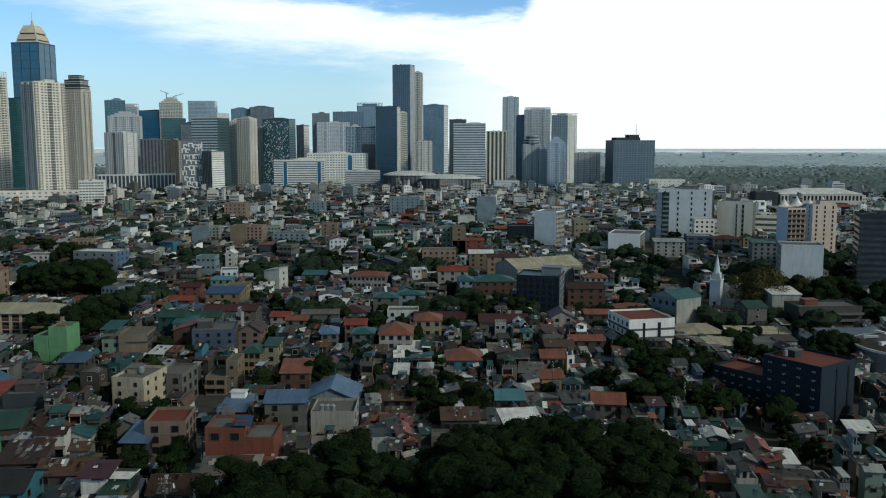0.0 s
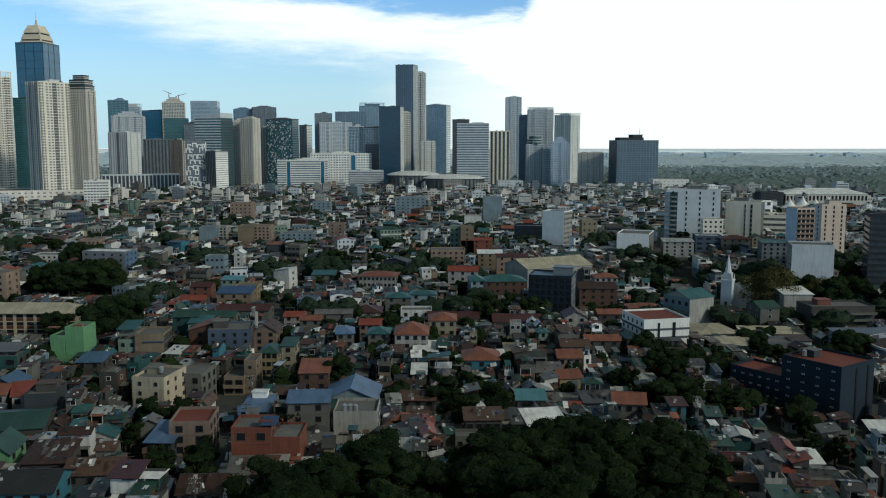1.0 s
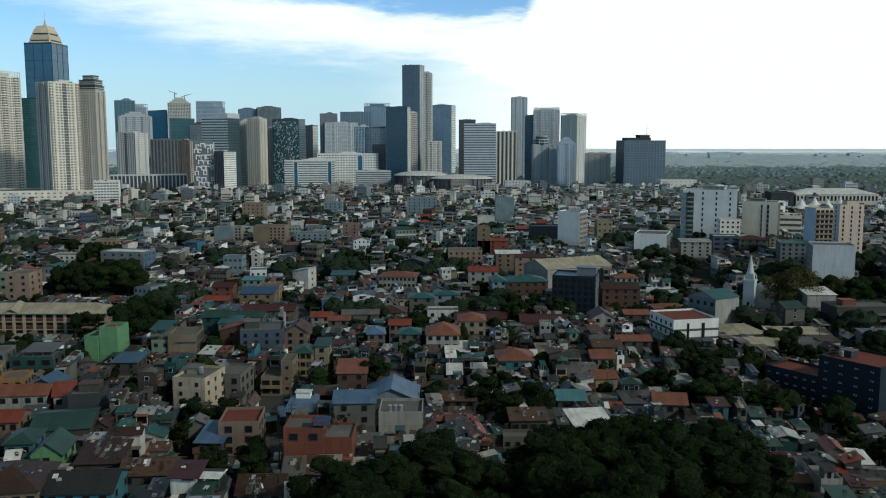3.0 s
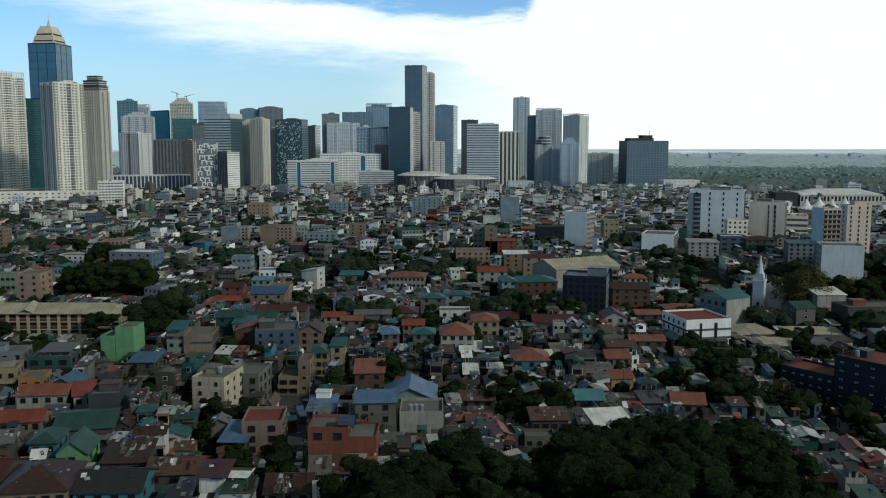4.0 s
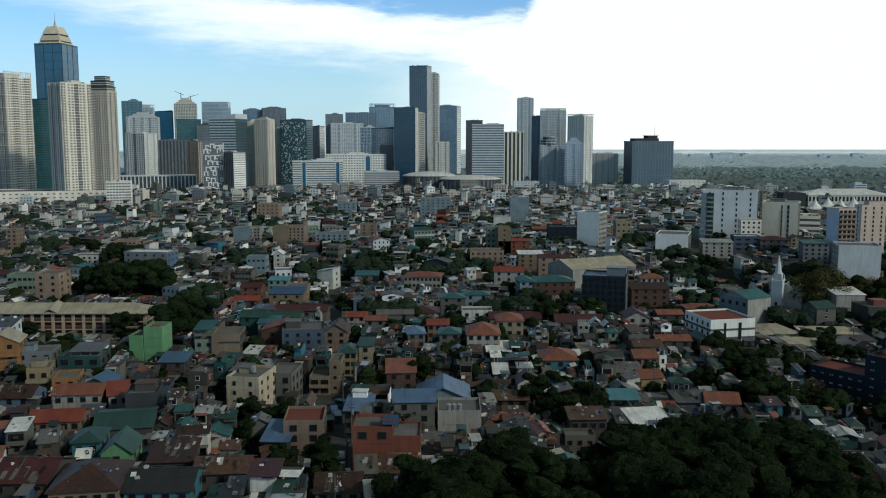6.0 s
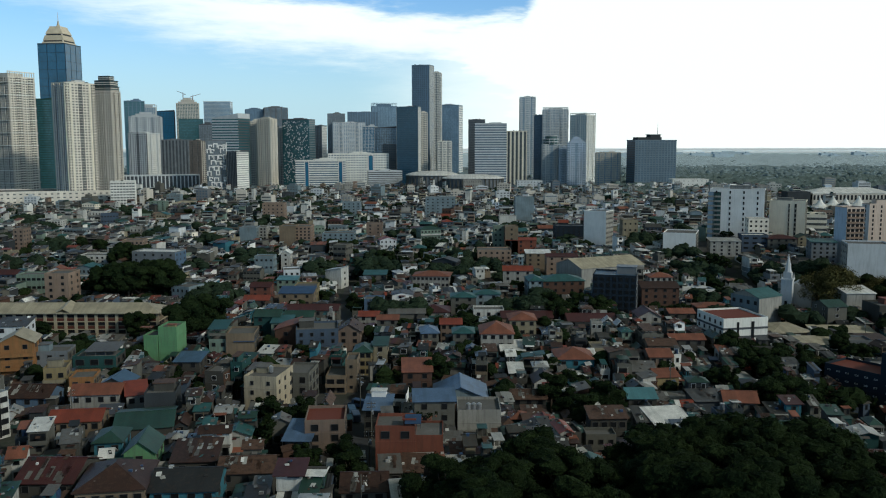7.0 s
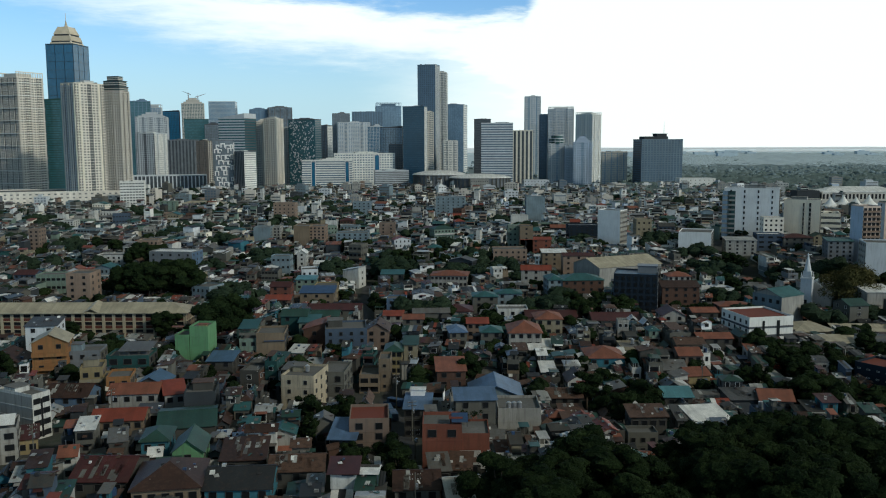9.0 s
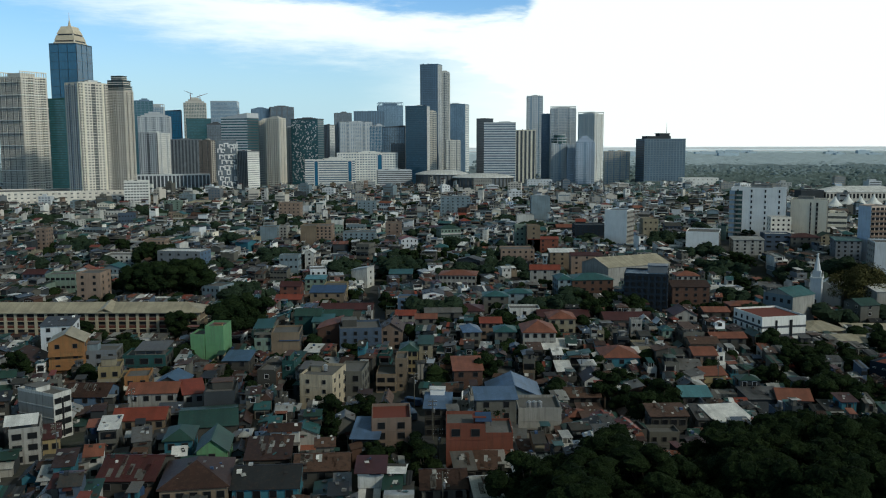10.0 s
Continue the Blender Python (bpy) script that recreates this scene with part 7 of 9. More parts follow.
def road(name, pts, width):
    """A lane that follows the slope, 6 cm above the earth, with low kerbs."""
    s, k = Shape(), Shape()
    fine = []
    for (ax, ay), (bx, by) in zip(pts, pts[1:]):
        n = max(1, int(math.hypot(bx - ax, by - ay) / 8))
        fine += [(ax + (bx - ax) * i / n, ay + (by - ay) * i / n) for i in range(n)]
    fine.append(pts[-1])
    rows = []
    for i, (x, y) in enumerate(fine):
        a, b = fine[max(0, i - 1)], fine[min(len(fine) - 1, i + 1)]
        u = Vector((b[0] - a[0], b[1] - a[1])).normalized()
        rows.append((x - u.y * -1 * width / 2, y - u.x * width / 2, x + u.y * -1 * width / 2, y + u.x * width / 2))
        LANES.append((x, y, width / 2 + 0.5))
    vs = []
    for ax, ay, bx, by in rows:
        vs += [(ax, ay, ground_z(ax, ay) + 0.06), (bx, by, ground_z(bx, by) + 0.06)]
    s.add(vs, [(2 * i, 2 * i + 2, 2 * i + 3, 2 * i + 1) for i in range(len(rows) - 1)], ASPHALT)
    tagged(part(name, s), "narrow worn asphalt lane between houses", "road", kind="structure")


LANES = []
road("road", [(-24, 120), (-27, 165), (-29, 200), (-36, 236), (-33, 262), (-46, 330), (-60, 420), (-66, 520)], 5.0)
road("road", [(-36, 236), (-70, 240), (-108, 212), (-113, 170), (-112, 120)], 4.5)
road("road", [(-33, 262), (20, 256), (60, 250), (95, 235), (108, 215), (112, 150)], 4.5)
road("road", [(150, 250), (165, 330), (150, 420), (170, 560), (180, 760)], 6.0)


# ---- vehicles in the lanes ----
def car(name, x, y, rot, col, label, l=4.3, w=1.75, h=1.45, box=False):
    t = thing(name, x, y, ground_z(x, y) + 0.06, rot, label, "vehicle", "vehicles in the lane")
    b = Shape()
    mat = ROOFS[col]
    if box:
        b.box(-w / 2, w / 2, -l / 2, l / 2, 0.45, 1.1, mat, None, True)
        b.box(-w / 2 + 0.06, w / 2 - 0.06, -l / 2, l * 0.30, 1.1, h, mat)
    else:
        b.box(-w / 2, w / 2, -l / 2, l / 2, 0.35, 0.85, mat, None, True)
        b.add([(-w / 2, -l * 0.42, 0.85), (w / 2, -l * 0.42, 0.85), (w / 2, l * 0.30, 0.85), (-w / 2, l * 0.30, 0.85),
               (-w * 0.4, -l * 0.28, h), (w * 0.4, -l * 0.28, h), (w * 0.4, l * 0.12, h), (-w * 0.4, l * 0.12, h)],
              [(0, 1, 5, 4), (1, 2, 6, 5), (2, 3, 7, 6), (3, 0, 4, 7), (4, 5, 6, 7)], mat)
    part("body", b, t)
    g = Shape()
    for sx in (-1, 1):
        g.box(sx * w * 0.47 - 0.03, sx * w * 0.47 + 0.03, -l * 0.25, l * 0.15, 0.95 if not box else 1.35, h - 0.15, GLASS["window"])
    g.box(-w * 0.38, w * 0.38, l * (0.31 if box else 0.2), l * (0.32 if box else 0.22), 0.92, h - 0.25, GLASS["window"])
    part("glazing", g, t)
    for sx in (-1, 1):
        for sy in (-1, 1):
            q = Shape()
            n, r = 12, 0.33
            vs = [(sx * (w / 2 - 0.12) + k * 0.2 - 0.1, sy * l * 0.31 + r * math.cos(6.2832 * i / n), r + r * math.sin(6.2832 * i / n)) for k in (0, 1) for i in range(n)]
            q.add(vs, [(i, (i + 1) % n, (i + 1) % n + n, i + n) for i in range(n)] + [tuple(range(n - 1, -1, -1)), tuple(range(n, 2 * n))], RUBBER)
            part("wheel", q, t)


car("jeepney", -34.5, 228, 12, "blue", "blue jeepney parked in the lane", 6.0, 2.0, 2.3, True)
car("jeepney", -32.8, 222, 12, "steelblue", "pale blue jeepney parked in the lane", 6.0, 2.0, 2.3, True)
car("jeepney", -33.4, 236, 60, "tarp", "bright blue jeepney parked in the lane", 6.0, 2.0, 2.3, True)
car("van", -28.0, 214, 5, "white", "white van parked in the lane", 4.8, 1.9, 2.0, True)
car("car", -28.2, 190, 6, "white", "white car parked in the lane")
car("car", -27.4, 182, 3, "silver", "silver car parked in the lane")
car("car", -26.0, 172, 3, "dark", "dark car parked in the lane")
car("car", -46, 322, 20, "white", "white car in the lane")


# ---- poles along the lanes ----
def utility_pole(x, y, rot, h=10.0):
    """A tapered concrete pole with two crossarms, insulators, a transformer and a lamp arm."""
    t = thing("utility_pole", x, y, ground_z(x, y), rot, "weathered concrete utility pole with crossarms beside the lane", "pole", "utility poles along the lanes")
    p = Shape()
    p.tube(0, 0, -1.0, h, 0.17, 0.10, WALLS["concrete"], 8)
    part("shaft", p, t)
    for z in (h - 0.5, h - 1.4):
        a = Shape()
        a.box(-1.1, 1.1, -0.06, 0.06, z - 0.07, z + 0.07, BARK, None, True)
        arm = part("crossarm", a, t)
        for u in (-0.95, -0.5, 0.5, 0.95):
            q = Shape()
            q.tube(u, 0, z + 0.07, z + 0.28, 0.05, 0.03, TRIM, 6)
            part("insulator", q, arm)
    c = Shape()
    c.tube(0.34, 0, h - 3.2, h - 2.2, 0.24, 0.24, STEEL, 10)
    part("transformer", c, t, "grey steel transformer can")
    l = Shape()
    limb(l, (0, 0, h - 2.4), (0, -1.5, h - 2.0), 0.04, 0.03, STEEL)
    l.box(-0.12, 0.12, -2.0, -1.45, h - 2.06, h - 1.94, STEEL, None, True)
    part("lamp_arm", l, t)


for k, (px, py, spin) in enumerate(((-24.5, 150, 10), (-25.5, 178, 5), (-27.0, 202, 12), (-32.5, 232, 30), (-30.0, 264, 80), (-43.0, 326, 20), (-73.0, 243, 95), (-104.0, 214, 60),
                                    (-110.0, 184, 5), (18.0, 259, 90), (58.0, 253, 95), (93.0, 238, 60), (154.0, 262, 15), (161.5, 310, 10), (161.0, 345, 160), (150.0, 392, 165))):
    utility_pole(px, py, spin, 9.5 + 0.3 * (k % 4))


# ---- trees ----
def plant(kinds, x, y, scale, turn, sx=1.0):
    m = Matrix.Translation((x, y, ground_z(x, y))) @ Matrix.Rotation(turn, 4, "Z") @ Matrix.Diagonal((scale * sx, scale, scale, 1))
    return copy_thing(kinds, m)


BIG = [make_tree(k, 18, 9.5, 19, 420, 0.23, LEAF, "tall dark broad-crowned tree above the roofs", (70 + 6 * k, 118, ground_z(70 + 6 * k, 118))) for k in (1, 2, 3)]
WIDE = [make_tree(20 + k, 18, 9.5, 19, 170, 0.36, LEAF, "dark broad-crowned tree among the houses", (-196 + 9 * k, 472, ground_z(-196 + 9 * k, 472))) for k in (1, 2)]
MID = [make_tree(10 + k, 10, 5.5, 12, 220, 0.25, LEAF, "dark leafy tree between houses", (96 + 5 * k, 150, ground_z(96 + 5 * k, 150))) for k in (1, 2)]
DRY = make_tree(31, 24, 17, 30, 420, 0.5, LEAF_DRY, "spreading tree with thin olive-brown foliage", (DRY_X, DRY_Y, 2.0), True)
rng = random.Random(77)
GROVES = []


def grove(kinds, x0, x1, y0, y1, n, s0, s1):
    for _ in range(n):
        x, y = rng.uniform(x0, x1), rng.uniform(y0, y1)
        if any(abs(x - fx) < hw + 1.5 and abs(y - fy) < hd + 1.5 for fx, fy, hw, hd, _ in FOOT):
            continue
        s = rng.uniform(s0, s1)
        plant(rng.choice(kinds), x, y, s, rng.uniform(0, 6.28))
        GROVES.append((x, y, 3.5 * s))


grove(BIG, -12, 36, 128, 158, 28, 0.72, 0.98)
grove(BIG, 36, 66, 132, 172, 20, 0.75, 1.0)
grove(BIG, -6, 76, 112, 130, 14, 0.6, 0.9)
grove(WIDE, 76, 112, 262, 292, 16, 0.45, 0.62)
grove(WIDE, 74, 88, 222, 248, 6, 0.5, 0.7)
grove(MID, 108, 142, 192, 206, 9, 0.5, 0.8)
grove(WIDE, -200, -160, 440, 500, 12, 0.8, 1.05)
grove(WIDE, -128, -114, 318, 340, 5, 0.6, 0.8)
grove(MID, -54, -42, 190, 215, 6, 0.8, 1.1)
grove(MID, -40, -26, 158, 180, 5, 0.8, 1.0)
grove(WIDE, 28, 60, 350, 420, 10, 0.55, 0.75)
grove(WIDE, -14, 6, 250, 262, 3, 0.5, 0.6)
grove(MID, 18, 34, 208, 232, 6, 0.9, 1.2)
grove(WIDE, 190, 250, 400, 440, 14, 0.8, 1.1)
grove(WIDE, 135, 175, 260, 310, 8, 0.6, 0.9)
grove(WIDE, 130, 170, 430, 470, 6, 0.6, 0.8)
grove(MID, -160, 150, 240, 400, 40, 0.6, 1.2)
grove(WIDE, -60, -20, 540, 580, 6, 0.6, 0.9)


grove(WIDE, -183, -152, 440, 462, 11, 1.15, 1.4)
grove(WIDE, -107, -94, 303, 315, 4, 1.0, 1.25)


def clump(x, y, n, rad, s):
    grove(WIDE if s > 0.45 else MID, x - rad, x + rad, y - 4, y + rad, n, s * 0.85, s * 1.15)


clump(-211, 556, 7, 9, 0.98)
clump(-184, 514, 5, 9, 0.72)
clump(-262, 612, 6, 12, 0.67)
clump(-101, 312, 3, 3, 0.40)
clump(96, 684, 4, 8, 0.72)
clump(16, 439, 5, 9, 0.61)
clump(36, 458, 6, 10, 0.61)
clump(-94, 473, 3, 5, 0.50)
clump(-89, 618, 4, 8, 0.61)
clump(-51, 968, 4, 12, 0.67)
clump(-252, 870, 4, 14, 0.72)
clump(152, 515, 5, 9, 0.61)
clump(237, 486, 8, 14, 0.78)
clump(194, 413, 4, 6, 0.56)
clump(93, 288, 7, 10, 0.62)
clump(107, 282, 4, 6, 0.52)
clump(95, 246, 5, 6, 0.50)
clump(-60, 205, 3, 4, 0.40)
clump(118, 222, 6, 7, 0.44)
clump(27, 245, 4, 5, 0.50)
clump(-0, 332, 4, 5, 0.50)
clump(-72, 589, 4, 8, 0.56)
clump(34, 398, 4, 5, 0.50)
clump(200, 481, 3, 6, 0.67)
clump(102, 391, 3, 5, 0.50)
clump(-26, 612, 5, 9, 0.56)
clump(-48, 557, 4, 8, 0.56)
clump(-232, 512, 4, 7, 0.56)
clump(-237, 483, 3, 6, 0.50)
clump(-8, 805, 4, 10, 0.61)
clump(-211, 912, 4, 12, 0.61)
clump(-80, 222, 3, 4, 0.35)
clump(-26, 268, 2, 3, 0.35)
clump(-159, 318, 4, 6, 0.50)
plant(DRY, DRY_X + 26, DRY_Y + 6, 0.7, 1.1)
plant(DRY, DRY_X - 70, DRY_Y - 150, 0.4, 2.1)


# wooded plots among the farther houses
rng = random.Random(51)
PLOTS = []
while len(PLOTS) < 210:
    py = 360 + 1000 * rng.random() ** 1.1
    px = rng.uniform(-0.56, 0.56) * py
    rad = rng.uniform(5, 11) + 0.008 * py
    if py < 450 and -125 < px < -40:
        continue
    if 45 < px < 95 and py < 402 or -36 < px < 8 and 430 < py < 490 or px < -105 and py < 420:
        continue
    PLOTS.append((px, py, rad))
    GROVES.append((px, py, rad * 0.9))


# ---- crowded houses ----
LIGHT = ["white", "brightwhite", "towerwhite", "white", "offwhite", "white", "cream", "offwhite", "paleblue", "concrete", "palegreen", "white", "concrete", "tan", "bluegrey", "pink", "concrete", "block", "brightwhite"]
POOR = ["concrete", "block", "concrete", "block", "offwhite", "concrete", "slate", "brown", "block", "block", "slate", "teal", "concrete", "dustyblue", "offwhite", "teal", "block", "cyan", "slate"]
TIN = ["rust", "rust", "rust", "brown", "brown", "grey", "grey", "weathered", "weathered", "dark", "dark", "green", "green", "green", "teal", "red", "silver", "silver", "white", "maroon", "steelblue", "grey", "dark", "weathered", "terracotta"]
FARWALL = ["white", "white", "white", "white", "white", "offwhite", "offwhite", "offwhite", "towerwhite", "towerwhite", "brightwhite", "brightcream", "towerbeige", "cream", "paleblue", "palegreen", "towergrey", "towergrey", "concrete", "concrete", "block", "block", "slate", "tan", "peach"]
FARTIN = ["grey", "terracotta", "red", "green", "silver", "dark", "slab", "slab", "maroon", "dark", "white", "green", "teal", "slab", "weathered", "brown", "teal", "weathered", "rust", "green", "silver", "dark"]
PALE = ["white", "white", "brightwhite", "towerwhite", "towerwhite", "towergrey", "towergrey", "offwhite", "offwhite", "brightcream", "towerbeige", "hazeblue", "paleblue", "palegreen", "cream", "concrete"]
PALETIN = ["silver", "silver", "white", "slab", "weathered", "green", "teal", "grey", "slab", "terracotta", "steelblue", "creamroof", "silver", "maroon"]
SHADE = ["silver", "weathered", "white", "silver", "rust", "green", "terracotta", "maroon", "dark", "teal", "weathered", "grey"]


def free(x, y, rad):
    for fx, fy, hw, hd, rot in FOOT:
        dx, dy = x - fx, y - fy
        if abs(dx) > hw + hd + rad or abs(dy) > hw + hd + rad:
            continue
        c, s = math.cos(radians(rot)), math.sin(radians(rot))
        if abs(dx * c + dy * s) < hw + rad and abs(dy * c - dx * s) < hd + rad:
            return False
    for lx, ly, lr in LANES:
        if abs(lx - x) < lr + rad and abs(ly - y) < lr + rad:
            return False
    return True


def turned(x, y, z, rot):
    c, s = math.cos(radians(rot)), math.sin(radians(rot))
    return lambda p: (x + p[0] * c - p[1] * s, y + p[0] * s + p[1] * c, z + p[2])


def strip_roof(s, r, kind, w, d, h, rise, wall):
    """A roof of lapped sheets of mixed age, side by side."""
    main, n = r.choice(TIN), max(3, round((w + 0.6) / 1.3))
    sw = (w + 0.6) / n
    slopes = [(-d / 2 - 0.4, d / 2 + 0.3, 0.0, rise)] if kind == "shed" else [(-d / 2 - 0.4, 0.05, 0.0, rise), (d / 2 + 0.4, -0.05, 0.0, rise)]
    for y0, y1, z0, z1 in slopes:
        for i in range(n):
            mat = ROOFS[main if r.random() < 0.7 else r.choice(TIN)]
            x0, dz, cut = -w / 2 - 0.3 + i * sw, 0.06 * (i % 2) + r.uniform(0, 0.05), r.uniform(-0.25, 0.25)
            pts = [(x0, y0 + cut, h + z0 + dz), (x0 + sw * 1.05, y0 + cut, h + z0 + dz), (x0 + sw * 1.05, y1, h + z1 + dz), (x0, y1, h + z1 + dz)]
            s.slab(pts if y1 > y0 else pts[::-1], 0.05, mat)
    for sx in (-1, 1):
        top = [(sx * w / 2, 0, h + rise * 0.97)] if kind == "gable" else [(sx * w / 2, d / 2, h + rise * 0.9)]
        tri = [(sx * w / 2, -d / 2, h), (sx * w / 2, d / 2, h)] + top
        s.add(tri if sx > 0 else tri[::-1], [(0, 1, 2)], wall)


def moved(dx, dy, dz=0.0):
    return lambda p: (p[0] + dx, p[1] + dy, p[2] + dz)


def front_storey(c, r, x0, x1, y0, z, fh, wall, tier):
    """What hangs on one storey of a front wall: a balcony before a dark doorway, or an awning over windows."""
    w = x1 - x0
    if w > 2.2 and r.random() < 0.38:
        bx0, bx1 = x0 + r.choice((0.0, 0.0, 0.25)) * w, x1 - r.choice((0.0, 0.0, 0.3)) * w
        dep, rail = r.uniform(0.7, 1.2), WALLS[r.choice(("white", "offwhite", "concrete", "cream", "white", "tan"))] if r.random() < 0.7 else wall
        c.box(bx0, bx1, y0 - dep, y0, z - 0.14, z, rail, None, True)
        c.box(bx0, bx1, y0 - dep, y0 - dep + 0.1, z, z + 0.85, rail, None, True)
        c.box(bx0 + 0.2, bx1 - 0.2, y0 - 0.05, y0 + 0.02, z + 0.1, z + fh * 0.78, GLASS["window"])
        for px in (bx0 + 0.06, bx1 - 0.06):
            c.box(px - 0.07, px + 0.07, y0 - dep + 0.02, y0 - dep + 0.16, z + 0.8, z + fh - 0.1, rail)
        if r.random() < 0.6:
            c.slab([(bx0 - 0.2, y0 - dep - 0.3, z + fh - 0.25), (bx1 + 0.2, y0 - dep - 0.3, z + fh - 0.25), (bx1 + 0.2, y0, z + fh + 0.05), (bx0 - 0.2, y0, z + fh + 0.05)], 0.06, ROOFS[r.choice(SHADE)])
        return True
    if r.random() < 0.3:
        ax, aw = x0 + w * r.uniform(0.1, 0.5), w * r.uniform(0.3, 0.5)
        zz = z + fh * 0.88
        c.slab([(ax, y0 - 0.9, zz - 0.35), (ax + aw, y0 - 0.9, zz - 0.35), (ax + aw, y0, zz), (ax, y0, zz)], 0.05, ROOFS[r.choice(SHADE)])
    return False


def deck_top(c, r, x0, x1, y0, y1, h, wall):
    """A flat deck in use: a shed or canopy on posts, a stair head, a tank, low walls."""
    w, d = x1 - x0, y1 - y0
    pick = r.random()
    if pick < 0.5:                                               # sheet canopy over part of the deck
        a, b = x0 + w * r.uniform(-0.05, 0.3), x1 - w * r.uniform(-0.05, 0.3)
        e, f = y0 - r.uniform(-0.6, 0.5), y1 - d * r.uniform(0.0, 0.3)
        z, lift = h + r.uniform(2.0, 2.5), r.uniform(-0.3, 0.6)
        c.slab([(a, e, z), (b, e, z), (b, f, z + lift), (a, f, z + lift)], 0.08, ROOFS[r.choice(SHADE)])
        for px in (a + 0.2, (a + b) / 2, b - 0.2):
            c.box(px - 0.07, px + 0.07, e + 0.3, e + 0.44, h, z - 0.06, wall)
        c.box(a + 0.3, b - 0.3, f - d * 0.3, f - 0.1, h, z - 0.1, WALLS[r.choice(POOR)])
    elif pick < 0.85:                                            # a room under its own roof
        rw, rd, rh = w * r.uniform(0.35, 0.6), d * r.uniform(0.35, 0.6), r.uniform(1.9, 2.5)
        ox, oy = r.uniform(x0 + rw / 2, x1 - rw / 2), r.uniform(y0 + rd / 2, y1 - rd / 2)
        c.box(ox - rw / 2, ox + rw / 2, oy - rd / 2, oy + rd / 2, h, h + rh, wall)
        c.slab([(ox - rw / 2 - 0.3, oy - rd / 2 - 0.5, h + rh), (ox + rw / 2 + 0.3, oy - rd / 2 - 0.5, h + rh), (ox + rw / 2 + 0.3, oy + rd / 2 + 0.3, h + rh + 0.5), (ox - rw / 2 - 0.3, oy + rd / 2 + 0.3, h + rh + 0.5)], 0.1, ROOFS[r.choice(TIN)])
        c.box(ox - rw * 0.2, ox + rw * 0.2, oy - rd / 2 - 0.04, oy - rd / 2 + 0.02, h + 0.2, h + rh * 0.85, GLASS["window"])
    if r.random() < 0.3:
        tx, ty = r.uniform(x0 + 0.8, x1 - 0.8), r.uniform(y0 + 0.8, y1 - 0.8)
        c.tube(tx, ty, h + 0.3, h + 1.9, 0.6, 0.6, STEEL if r.random() < 0.5 else ROOFS["tarp"], 8)


